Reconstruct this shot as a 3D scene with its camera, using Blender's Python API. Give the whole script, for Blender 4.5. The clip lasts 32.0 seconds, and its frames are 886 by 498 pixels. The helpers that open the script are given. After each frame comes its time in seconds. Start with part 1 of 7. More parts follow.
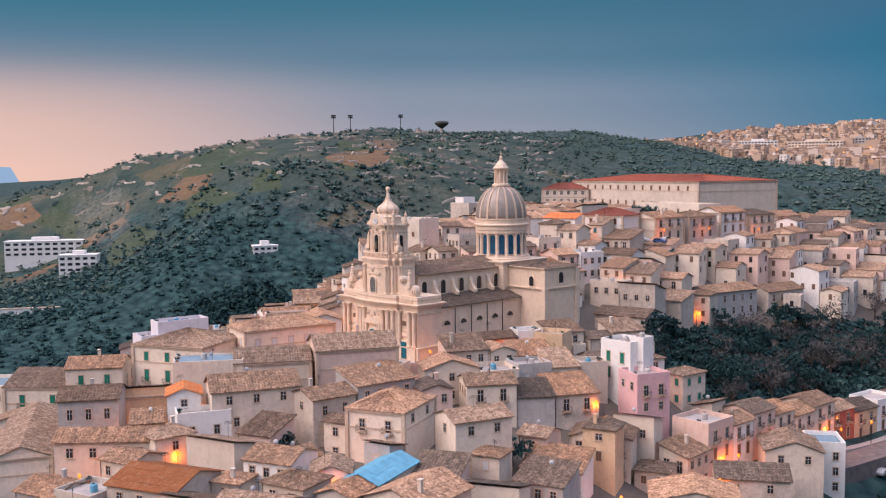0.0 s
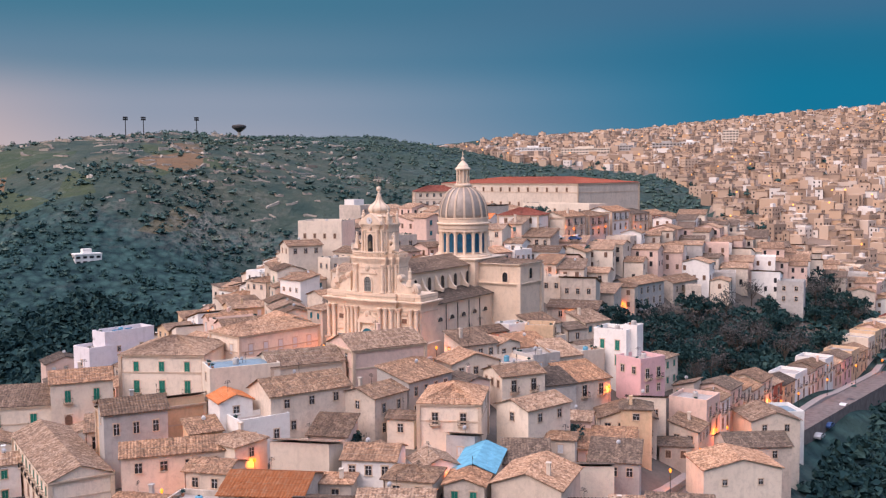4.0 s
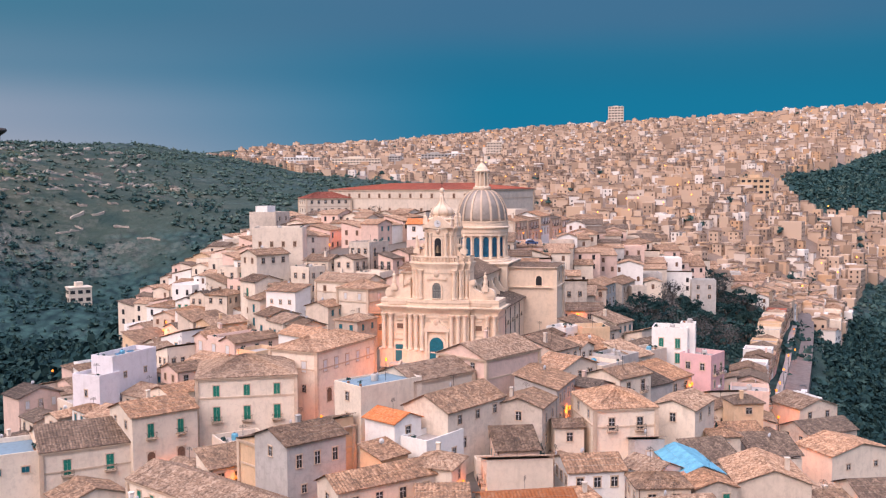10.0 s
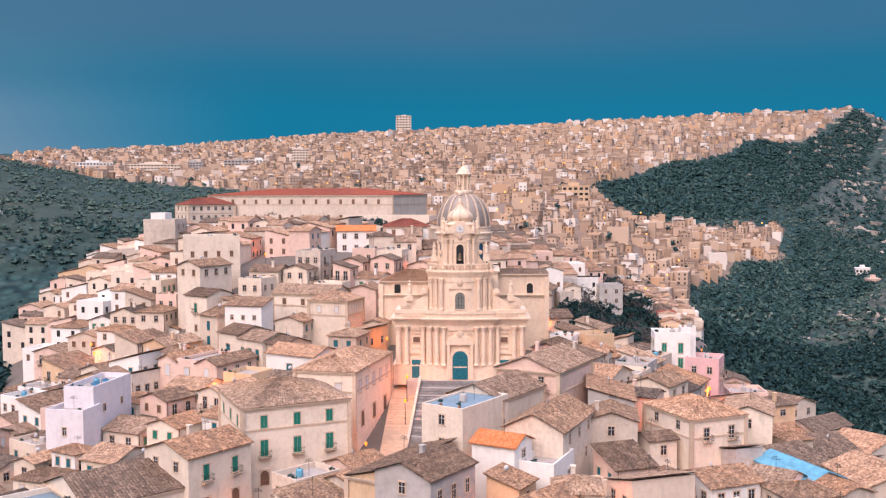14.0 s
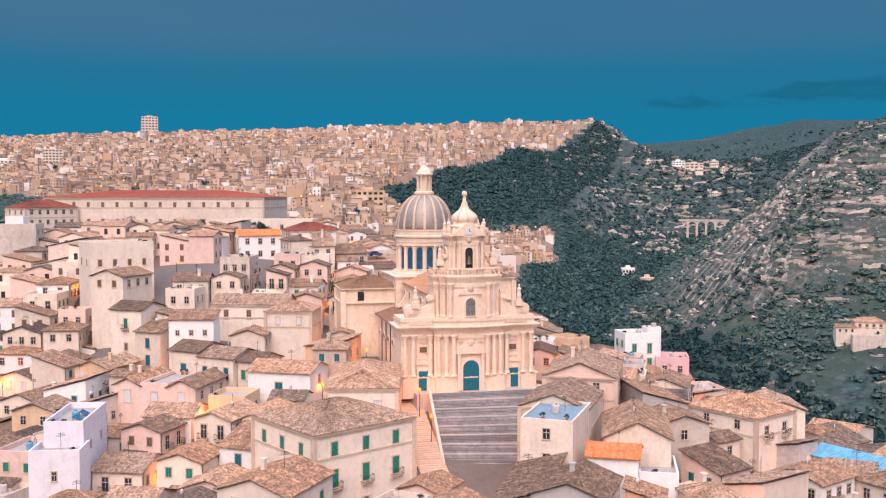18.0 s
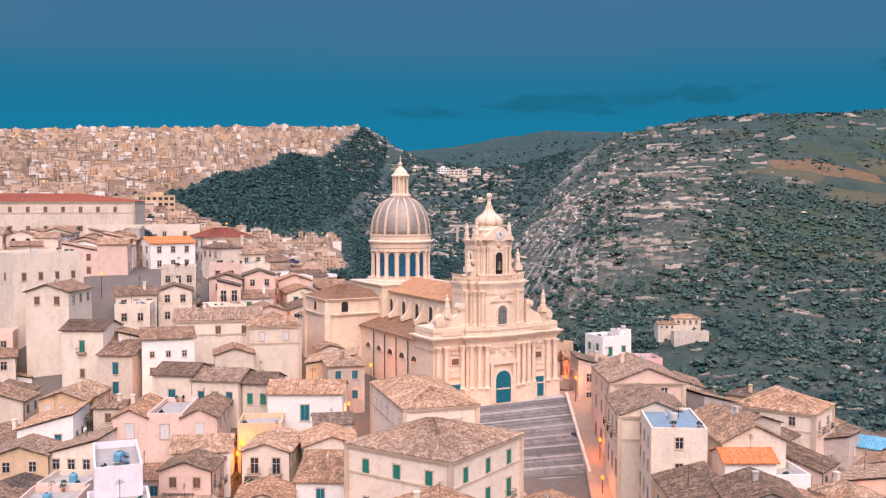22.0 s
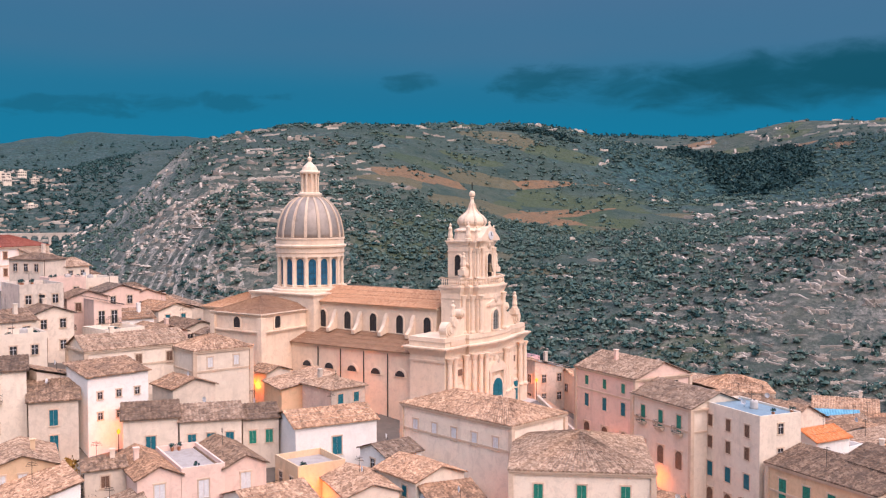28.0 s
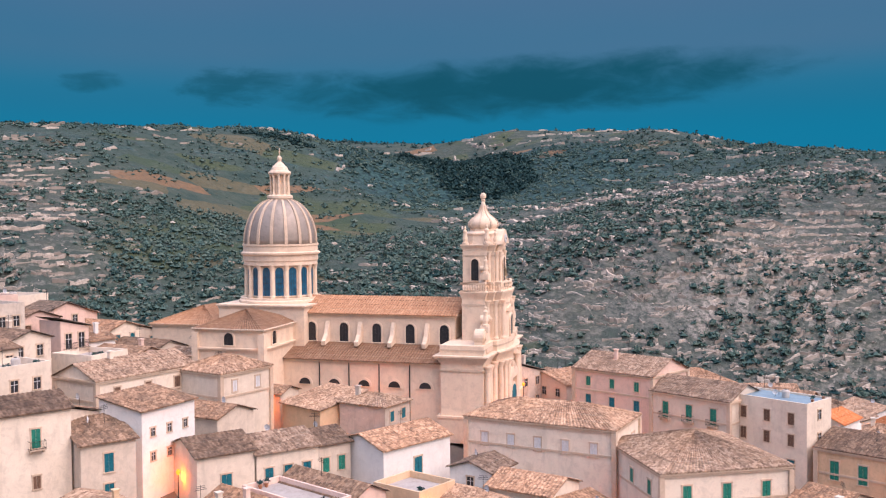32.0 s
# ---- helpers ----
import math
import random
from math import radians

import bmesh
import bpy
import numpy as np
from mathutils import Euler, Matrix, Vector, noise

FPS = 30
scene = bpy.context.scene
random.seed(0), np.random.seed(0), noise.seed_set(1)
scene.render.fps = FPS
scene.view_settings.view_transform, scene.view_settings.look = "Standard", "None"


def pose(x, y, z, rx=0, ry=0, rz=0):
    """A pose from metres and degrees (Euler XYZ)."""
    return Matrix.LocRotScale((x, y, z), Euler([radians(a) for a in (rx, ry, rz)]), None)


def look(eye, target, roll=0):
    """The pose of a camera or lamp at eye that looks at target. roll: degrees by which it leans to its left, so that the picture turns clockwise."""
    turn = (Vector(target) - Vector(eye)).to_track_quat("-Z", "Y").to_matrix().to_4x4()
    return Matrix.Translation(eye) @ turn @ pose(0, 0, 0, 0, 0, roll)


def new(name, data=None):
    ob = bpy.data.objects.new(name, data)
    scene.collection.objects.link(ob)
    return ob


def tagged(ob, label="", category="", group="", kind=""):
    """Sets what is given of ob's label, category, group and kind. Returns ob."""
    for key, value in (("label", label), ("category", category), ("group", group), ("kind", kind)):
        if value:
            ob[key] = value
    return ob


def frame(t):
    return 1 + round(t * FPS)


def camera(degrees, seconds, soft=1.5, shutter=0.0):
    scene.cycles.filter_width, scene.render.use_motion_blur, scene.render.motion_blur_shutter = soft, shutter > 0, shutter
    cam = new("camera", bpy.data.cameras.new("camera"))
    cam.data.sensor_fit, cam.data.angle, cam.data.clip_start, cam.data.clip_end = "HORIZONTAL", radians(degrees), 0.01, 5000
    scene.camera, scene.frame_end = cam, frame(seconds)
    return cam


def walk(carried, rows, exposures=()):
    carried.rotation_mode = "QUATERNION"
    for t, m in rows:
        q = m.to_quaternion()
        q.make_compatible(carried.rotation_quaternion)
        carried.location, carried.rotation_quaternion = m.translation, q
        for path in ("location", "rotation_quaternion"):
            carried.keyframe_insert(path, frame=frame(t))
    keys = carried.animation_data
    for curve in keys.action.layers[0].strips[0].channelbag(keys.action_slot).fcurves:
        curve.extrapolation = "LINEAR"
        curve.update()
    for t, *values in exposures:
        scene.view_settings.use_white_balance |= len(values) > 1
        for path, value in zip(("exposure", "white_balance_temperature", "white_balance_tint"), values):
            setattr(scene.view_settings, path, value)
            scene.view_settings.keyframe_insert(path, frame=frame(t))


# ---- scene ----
cam = camera(49.5, 32.0, soft=1.25)
METRES, EYE, TILT, LEAN, TURN = 430.0, 60.0, 0.0, 0.0, 0.0
EXPOSURES = ((0.0, -0.02), (4.0, 0.08), (9.0, 0.17), (32.0, 0.24))
ROWS = [
    (0.0, 0.0, 0.0, 0.0, -0.05, -4.66, 0.57),
    (0.5, -0.0164, -0.0014, -0.0, -2.03, -4.66, 0.56),
    (1.0, -0.0313, -0.0022, -0.0002, -3.82, -4.64, 0.56),
    (1.5, -0.0475, -0.0025, -0.0005, -5.84, -4.59, 0.55),
    (2.0, -0.0629, -0.0021, -0.0007, -7.78, -4.56, 0.54),
    (2.5, -0.0792, -0.0012, -0.0009, -9.56, -4.52, 0.53),
    (3.0, -0.0945, 0.0004, -0.0013, -11.18, -4.49, 0.51),
    (3.5, -0.1106, 0.0024, -0.0016, -13.01, -4.47, 0.53),
    (5.5, -0.1722, 0.0165, -0.0031, -19.1, -4.36, 0.51),
    (6.0, -0.1852, 0.0212, -0.0033, -20.87, -4.32, 0.51),
    (6.5, -0.2004, 0.0279, -0.0037, -23.87, -4.27, 0.45),
    (7.0, -0.2132, 0.0354, -0.0042, -24.17, -4.21, 0.47),
    (7.5, -0.2263, 0.0444, -0.0046, -24.33, -4.15, 0.48),
    (8.0, -0.2378, 0.0529, -0.005, -25.46, -4.1, 0.47),
    (8.5, -0.2502, 0.0628, -0.0052, -27.2, -4.05, 0.46),
    (9.0, -0.2613, 0.0725, -0.0054, -28.61, -4.0, 0.44),
    (9.5, -0.2729, 0.0834, -0.0057, -30.05, -3.95, 0.41),
    (10.0, -0.2833, 0.0938, -0.006, -31.37, -3.9, 0.4),
    (10.5, -0.2943, 0.1056, -0.0061, -32.86, -3.86, 0.37),
    (11.0, -0.3048, 0.1178, -0.0064, -34.44, -3.79, 0.35),
    (11.5, -0.3142, 0.1292, -0.0066, -36.07, -3.74, 0.34),
    (12.0, -0.3241, 0.142, -0.0069, -37.88, -3.68, 0.34),
    (12.5, -0.3323, 0.1531, -0.0072, -39.4, -3.63, 0.3),
    (13.0, -0.3415, 0.1664, -0.0074, -41.2, -3.59, 0.29),
    (13.5, -0.3497, 0.1788, -0.0076, -42.91, -3.54, 0.27),
    (14.0, -0.3582, 0.1926, -0.0079, -44.85, -3.49, 0.26),
    (14.5, -0.3657, 0.2055, -0.0082, -46.74, -3.45, 0.25),
    (16.5, -0.3938, 0.2616, -0.0095, -54.62, -3.32, 0.11),
    (17.0, -0.4003, 0.2764, -0.0097, -56.54, -3.28, 0.07),
    (17.5, -0.4057, 0.2904, -0.0099, -58.32, -3.25, 0.06),
    (18.0, -0.4112, 0.3057, -0.0102, -60.37, -3.19, 0.03),
    (18.5, -0.4157, 0.32, -0.0104, -62.28, -3.15, 0.03),
    (19.0, -0.4201, 0.3356, -0.0105, -64.34, -3.11, 0.0),
    (19.5, -0.4236, 0.3502, -0.0107, -66.27, -3.06, -0.01),
    (20.0, -0.4268, 0.3662, -0.011, -68.25, -3.01, -0.01),
    (20.5, -0.4295, 0.381, -0.0112, -70.01, -2.96, -0.03),
    (21.0, -0.4315, 0.3973, -0.0115, -71.92, -2.9, -0.03),
    (21.5, -0.433, 0.4136, -0.0117, -73.84, -2.85, -0.02),
    (22.0, -0.434, 0.4287, -0.012, -75.64, -2.81, -0.01),
    (22.5, -0.4346, 0.4451, -0.0122, -77.59, -2.78, -0.01),
    (23.0, -0.4344, 0.4603, -0.0125, -79.39, -2.75, -0.0),
    (23.5, -0.4337, 0.4766, -0.0127, -81.39, -2.71, -0.01),
    (24.0, -0.4327, 0.4918, -0.013, -83.32, -2.68, -0.01),
    (24.5, -0.431, 0.5079, -0.0134, -85.54, -2.65, 0.01),
    (25.0, -0.4289, 0.5229, -0.0136, -87.86, -2.62, 0.0),
    (25.5, -0.4263, 0.539, -0.0139, -90.47, -2.59, 0.02),
    (27.5, -0.4101, 0.5998, -0.015, -100.82, -2.48, 0.08),
    (28.0, -0.405, 0.6141, -0.015, -103.46, -2.45, 0.09),
    (28.5, -0.3987, 0.6292, -0.0152, -105.78, -2.41, 0.12),
    (29.0, -0.3926, 0.6429, -0.0153, -107.81, -2.39, 0.14),
    (29.5, -0.3852, 0.6575, -0.0154, -110.11, -2.37, 0.15),
    (30.0, -0.3781, 0.6707, -0.0154, -112.45, -2.34, 0.18),
    (30.5, -0.3696, 0.6846, -0.0155, -115.09, -2.32, 0.24),
    (31.0, -0.3615, 0.6971, -0.0156, -117.31, -2.28, 0.28),
    (31.5, -0.352, 0.7104, -0.0157, -119.56, -2.24, 0.38),
    (32.0, -0.3429, 0.7224, -0.0156, -121.44, -2.2, 0.42),
]
walk(cam, [(t, pose(0, 0, EYE, TILT, LEAN, TURN) @ pose(METRES * x, METRES * y, METRES * z, 90 + pitch, roll, yaw)) for t, x, y, z, yaw, pitch, roll in ROWS], EXPOSURES)

# ---- world and light ----
world = bpy.data.worlds.new("dusk_sky")
scene.world = world
world.use_nodes = True


class NodeTree:
    """Short spelling for shader nodes."""

    def __init__(self, tree):
        self.t = tree

    def n(self, kind, **props):
        node = self.t.nodes.new(kind)
        for key, value in props.items():
            setattr(node, key, value)
        return node

    def link(self, a, b):
        self.t.links.new(a, b)

    def put(self, value, socket):
        if hasattr(value, "is_linked"):
            self.link(value, socket)
        else:
            socket.default_value = value

    def math(self, op, a, b=0.0, clamp=False):
        node = self.n("ShaderNodeMath", operation=op, use_clamp=clamp)
        self.put(a, node.inputs[0])
        self.put(b, node.inputs[1])
        return node.outputs[0]

    def ramp(self, fac, *stops, ease="LINEAR"):
        node = self.n("ShaderNodeValToRGB")
        node.color_ramp.interpolation = ease
        els = node.color_ramp.elements
        while len(els) < len(stops):
            els.new(0.5)
        for e, (p, c) in zip(els, stops):
            e.position = p
            e.color = (*c, 1) if isinstance(c, tuple) else (c, c, c, 1)
        self.put(fac, node.inputs[0])
        return node.outputs[0]

    def mix(self, fac, a, b, blend="MIX"):
        node = self.n("ShaderNodeMix", data_type="RGBA", blend_type=blend)
        self.put(fac, node.inputs[0])
        for value, k in ((a, 6), (b, 7)):
            self.put((*value, 1) if isinstance(value, tuple) else value, node.inputs[k])
        return node.outputs[2]

    def noise(self, vec, scale, detail=3.0, rough=0.55, distort=0.0):
        node = self.n("ShaderNodeTexNoise")
        if vec is not None:
            self.link(vec, node.inputs["Vector"])
        node.inputs["Scale"].default_value = scale
        node.inputs["Detail"].default_value = detail
        node.inputs["Roughness"].default_value = rough
        node.inputs["Distortion"].default_value = distort
        return node.outputs["Fac"]


SUN_AZ, SUN_EL = -112.0, 46.0     # the bright western half of the dusk sky, degrees from +y to +x and above the horizon


def build_sky():
    nt = world.node_tree
    nt.nodes.clear()
    k = NodeTree(nt)
    co = k.n("ShaderNodeTexCoord").outputs["Generated"]
    sep = k.n("ShaderNodeSeparateXYZ")
    k.link(co, sep.inputs[0])
    x, y, z = sep.outputs
    nishita = k.n("ShaderNodeTexSky", sky_type="NISHITA", sun_disc=False, sun_elevation=radians(4), sun_rotation=radians(SUN_AZ))
    # elevation in units of ten degrees
    el = k.math("MULTIPLY", z, 5.73)
    south = k.ramp(k.math("MULTIPLY", el, 0.25, True), (0.0, (0.004, 0.20, 0.36)), (0.10, (0.002, 0.18, 0.33)), (0.17, (0.006, 0.162, 0.30)), (0.24, (0.036, 0.155, 0.285)), (0.34, (0.058, 0.150, 0.280)), (1.0, (0.16, 0.23, 0.37)), ease="EASE")
    north = k.ramp(k.math("MULTIPLY", el, 0.25, True), (0.0, (0.46, 0.43, 0.50)), (0.10, (0.29, 0.34, 0.45)), (0.17, (0.13, 0.245, 0.36)), (0.25, (0.04, 0.20, 0.31)), (0.34, (0.05, 0.20, 0.32)), (1.0, (0.17, 0.24, 0.38)), ease="EASE")
    # how far the view turns to the south-east, and to the glow in the north-west
    se = k.math("ADD", k.math("MULTIPLY", x, 0.93), k.math("MULTIPLY", y, -0.37))
    side = k.ramp(k.math("ADD", k.math("MULTIPLY", se, 0.5), 0.5), (0.30, 0.0), (0.62, 1.0), ease="EASE")
    sky = k.mix(side, north, south)
    nw = k.math("ADD", k.math("MULTIPLY", x, -0.68), k.math("MULTIPLY", y, 0.73))
    glow = k.math("MULTIPLY", k.ramp(nw, (0.74, 0.0), (1.0, 1.0), ease="EASE"), k.ramp(k.math("MULTIPLY", el, 0.5, True), (0.0, 1.0), (0.10, 0.85), (0.40, 0.0), ease="EASE"))
    sky = k.mix(glow, sky, (1.05, 0.66, 0.54))
    # long flat clouds in the south-east
    stretch = k.n("ShaderNodeMapping")
    stretch.inputs["Scale"].default_value = (1.0, 1.0, 3.0)
    k.link(co, stretch.inputs["Vector"])
    bank = k.noise(stretch.outputs[0], 16.0, 7.0, 0.6, 0.4)
    wisps = k.noise(stretch.outputs[0], 1.3, 4.0, 0.5)
    cloud = 0.0
    for bearing, rise, wide, tall, ragged, thick in ((126.5, 0.127, 0.30, 0.034, 1.5, 1.0), (109.5, 0.128, 0.06, 0.022, 3.0, 0.75), (101.5, 0.128, 0.035, 0.011, 3.0, 0.6), (84, 0.10, 0.20, 0.012, 5.0, 0.4)):
        u = (math.cos(radians(bearing)), -math.sin(radians(bearing)))
        across = k.math("DIVIDE", k.math("ADD", k.math("MULTIPLY", x, u[0]), k.math("MULTIPLY", y, u[1])), wide)
        upward = k.math("DIVIDE", k.math("SUBTRACT", k.math("SUBTRACT", z, rise), k.math("MULTIPLY", across, 0.012 * wide / 0.27)), tall)
        dist = k.math("ADD", k.math("MULTIPLY", across, across), k.math("MULTIPLY", upward, upward))
        ahead = k.ramp(se, (0.2, 0.0), (0.4, 1.0))
        body = k.math("MULTIPLY", k.ramp(k.math("SUBTRACT", k.math("ADD", 1.0, k.math("MULTIPLY", k.math("SUBTRACT", bank, 0.5), ragged)), dist), (0.0, 0.0), (1.1, 1.0), ease="EASE"), k.math("MULTIPLY", ahead, thick))
        cloud = k.math("MAXIMUM", cloud, body)
    above = k.ramp(k.math("MULTIPLY", el, 0.5, True), (0.25, 0.0), (0.5, 1.0), ease="EASE")
    sky = k.mix(k.math("MULTIPLY", k.math("MULTIPLY", k.ramp(wisps, (0.35, 0.0), (0.7, 1.0)), above), 0.22), sky, (0.14, 0.18, 0.28))
    sky = k.mix(k.math("MULTIPLY", cloud, 0.92), sky, (0.002, 0.075, 0.125))
    # the open sky overhead is brighter than the dim rim
    lift = k.ramp(k.math("MULTIPLY", el, 0.111, True), (0.0, 0.152), (0.15, 0.152), (0.42, 0.68), (1.0, 0.89), ease="EASE")
    high = k.ramp(k.math("MULTIPLY", el, 0.111, True), (0.16, 0.0), (0.5, 1.0), ease="EASE")
    sky = k.mix(k.math("MULTIPLY", high, 0.75), sky, (0.30, 0.285, 0.36))
    sky = k.mix(0.02, sky, k.mix(1.0, nishita.outputs[0], (0.1, 0.1, 0.1), "MULTIPLY"))
    bg = k.n("ShaderNodeBackground")
    k.link(sky, bg.inputs["Color"])
    k.put(k.math("MULTIPLY", lift, 6.0), bg.inputs["Strength"])
    k.link(bg.outputs[0], k.n("ShaderNodeOutputWorld").inputs[0])


build_sky()
sun = new("sun", bpy.data.lights.new("sun", "SUN"))
sun.data.energy, sun.data.angle, sun.data.color = 3.6, radians(60), (1.0, 0.75, 0.66)
sun.matrix_world = look((300 * math.sin(radians(SUN_AZ)), 300 * math.cos(radians(SUN_AZ)), 300 * math.tan(radians(SUN_EL))), (0, 0, 0))


# ---- materials ----
def stuff(name, build, rough=0.85, metal=0.0, spec=0.3):
    """A material; build(k, position) gives colour and, if it likes, bump height with its depth in metres."""
    m = bpy.data.materials.new(name)
    m.use_nodes = True
    nt = m.node_tree
    nt.nodes.clear()
    k = NodeTree(nt)
    b = k.n("ShaderNodeBsdfPrincipled")
    b.inputs["Roughness"].default_value, b.inputs["Metallic"].default_value = rough, metal
    b.inputs["Specular IOR Level"].default_value = spec
    pos = k.n("ShaderNodeTexCoord").outputs["Object"]
    colour, *bump = build(k, pos)
    k.put((*colour, 1) if isinstance(colour, tuple) else colour, b.inputs["Base Color"])
    if bump:
        node = k.n("ShaderNodeBump")
        node.inputs["Strength"].default_value = 1.0
        node.inputs["Distance"].default_value = bump[1]
        k.link(bump[0], node.inputs["Height"])
        k.link(node.outputs[0], b.inputs["Normal"])
    k.link(b.outputs[0], k.n("ShaderNodeOutputMaterial").inputs[0])
    return m


def tint(k, colour, amount):
    """The colour, a little lighter or darker from object to object."""
    r = k.n("ShaderNodeObjectInfo").outputs["Random"]
    lo, hi = tuple(c * (1 - amount) for c in colour), tuple(min(c * (1 + amount), 0.9) for c in colour)
    return k.ramp(r, (0.0, lo), (1.0, hi))


def plaster(name, colour, dirt=0.5, vary=0.10, stain=(0.22, 0.19, 0.16)):
    def build(k, pos):
        geo = k.n("ShaderNodeNewGeometry").outputs["Position"]
        m = k.n("ShaderNodeMapping")
        m.inputs["Scale"].default_value = (1.0, 1.0, 0.22)
        k.link(geo, m.inputs["Vector"])
        streak = k.noise(m.outputs[0], 0.75, 5.0, 0.65)
        blotch = k.noise(geo, 0.16, 4.0, 0.6)
        grain = k.noise(geo, 5.0, 4.0, 0.7)
        c = tint(k, colour, vary)
        patch = k.noise(geo, 0.9, 5.0, 0.75, 0.6)
        c = k.mix(k.math("MULTIPLY", k.ramp(streak, (0.52, 0.0), (0.72, 1.0)), dirt * 0.6), c, stain)
        c = k.mix(k.math("MULTIPLY", k.ramp(patch, (0.50, 0.0), (0.60, 1.0)), dirt * 0.7), c, tuple(v * 0.62 for v in colour))
        c = k.mix(k.math("MULTIPLY", k.ramp(patch, (0.34, 1.0), (0.42, 0.0)), dirt * 0.6), c, tuple(min(0.88, v * 1.25) for v in colour))
        c = k.mix(k.math("MULTIPLY", k.ramp(blotch, (0.45, 0.0), (0.75, 1.0)), dirt * 0.75), c, tuple(v * 0.55 for v in colour))
        c = k.mix(k.math("MULTIPLY", k.ramp(grain, (0.4, 0.0), (0.8, 1.0)), 0.25), c, tuple(v * 0.7 for v in colour))
        return c, grain, 0.03
    return stuff(name, build, 0.9)


def tiles(name, a, b, c, lichen=0.5):
    """Old clay roof tiles: mottled, streaked by lichen."""
    def build(k, pos):
        geo = k.n("ShaderNodeNewGeometry").outputs["Position"]
        one = k.n("ShaderNodeTexVoronoi")
        one.inputs["Scale"].default_value = 3.2
        k.link(geo, one.inputs["Vector"])
        sep = k.n("ShaderNodeSeparateColor")
        k.link(one.outputs["Color"], sep.inputs[0])
        row = k.n("ShaderNodeNewGeometry").outputs["Random Per Island"]
        tone = k.math("ADD", k.math("MULTIPLY", row, 0.30), k.math("MULTIPLY", sep.outputs[0], 0.70))
        col = k.ramp(tone, (0.08, a), (0.5, b), (0.92, c))
        patch = k.noise(geo, 0.55, 6.0, 0.75)
        col = k.mix(k.math("MULTIPLY", k.ramp(patch, (0.42, 0.0), (0.62, 1.0)), min(1.0, lichen * 1.35)), col, (0.105, 0.085, 0.073))
        fine = k.noise(geo, 1.9, 5.0, 0.8)
        col = k.mix(k.math("MULTIPLY", k.ramp(fine, (0.55, 0.0), (0.66, 1.0)), 0.12 + 0.4 * lichen), col, (0.46, 0.345, 0.26))
        r = k.n("ShaderNodeObjectInfo").outputs["Random"]
        col = k.mix(1.0, col, k.ramp(r, (0.0, (0.52, 0.53, 0.55)), (0.3, (0.78, 0.78, 0.78)), (0.6, (0.98, 0.96, 0.93)), (1.0, (1.22, 1.05, 0.92))), "MULTIPLY")
        return col, sep.outputs[0], 0.06
    return stuff(name, build, 0.92, spec=0.15)


def plain(name, colour, rough=0.7, metal=0.0, vary=0.12, scale=2.0, spec=0.3):
    def build(k, pos):
        geo = k.n("ShaderNodeNewGeometry").outputs["Position"]
        n = k.noise(geo, scale, 4.0, 0.6)
        return k.mix(k.ramp(n, (0.35, 0.0), (0.7, 1.0)), tuple(v * (1 - vary) for v in colour), tuple(min(0.9, v * (1 + vary)) for v in colour))
    return stuff(name, lambda k, p: (build(k, p),), rough, metal, spec)


def glowing(name, colour, strength):
    m = bpy.data.materials.new(name)
    m.use_nodes = True
    b = m.node_tree.nodes["Principled BSDF"]
    b.inputs["Base Color"].default_value = (*colour, 1)
    b.inputs["Emission Color"].default_value = (*colour, 1)
    b.inputs["Emission Strength"].default_value = strength
    return m


WALL = {
    "cream": plaster("plaster_cream", (0.78, 0.67, 0.56), 0.4),
    "beige": plaster("plaster_beige", (0.72, 0.61, 0.51), 0.5),
    "stone": plaster("old_limestone", (0.60, 0.52, 0.45), 0.75),
    "grey": plaster("plaster_grey", (0.50, 0.47, 0.45), 0.6),
    "white": plaster("whitewash", (0.84, 0.81, 0.78), 0.3, 0.05, (0.42, 0.38, 0.36)),
    "rose": plaster("plaster_rose", (0.75, 0.55, 0.47), 0.4),
    "pink": plaster("plaster_pink", (0.74, 0.47, 0.48), 0.3, 0.04),
    "lilac": plaster("plaster_lilac", (0.78, 0.74, 0.78), 0.3, 0.04),
    "ochre": plaster("plaster_ochre", (0.70, 0.50, 0.33), 0.45, 0.06),
    "red": plaster("plaster_red", (0.42, 0.14, 0.10), 0.5, 0.06),
}
church_stone = plaster("church_limestone", (0.79, 0.625, 0.485), 0.42, 0.03, (0.40, 0.30, 0.22))
ROOF = {
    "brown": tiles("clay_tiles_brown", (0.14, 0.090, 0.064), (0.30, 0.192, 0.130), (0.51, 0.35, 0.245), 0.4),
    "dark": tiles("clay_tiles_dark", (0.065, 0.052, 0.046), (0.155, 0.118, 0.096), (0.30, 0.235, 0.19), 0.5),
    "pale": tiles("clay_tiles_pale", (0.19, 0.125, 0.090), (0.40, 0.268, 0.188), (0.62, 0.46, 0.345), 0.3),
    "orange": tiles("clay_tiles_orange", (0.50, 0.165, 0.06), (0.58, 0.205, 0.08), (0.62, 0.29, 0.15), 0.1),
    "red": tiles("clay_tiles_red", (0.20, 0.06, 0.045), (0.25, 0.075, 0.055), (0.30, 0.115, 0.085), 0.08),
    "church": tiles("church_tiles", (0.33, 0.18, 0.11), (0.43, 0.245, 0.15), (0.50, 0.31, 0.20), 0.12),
}
ROOF["sheet"] = plain("blue_corrugated_sheet", (0.13, 0.36, 0.50), 0.45, 0.1, 0.2, 0.8)
trim_stone = plaster("trim_stone", (0.62, 0.48, 0.37), 0.45)
terrace_floor = plaster("terrace_screed", (0.42, 0.38, 0.36), 0.6, 0.1)
blue_roof = plaster("blue_sheet_roof", (0.19, 0.27, 0.33), 0.5, 0.1)
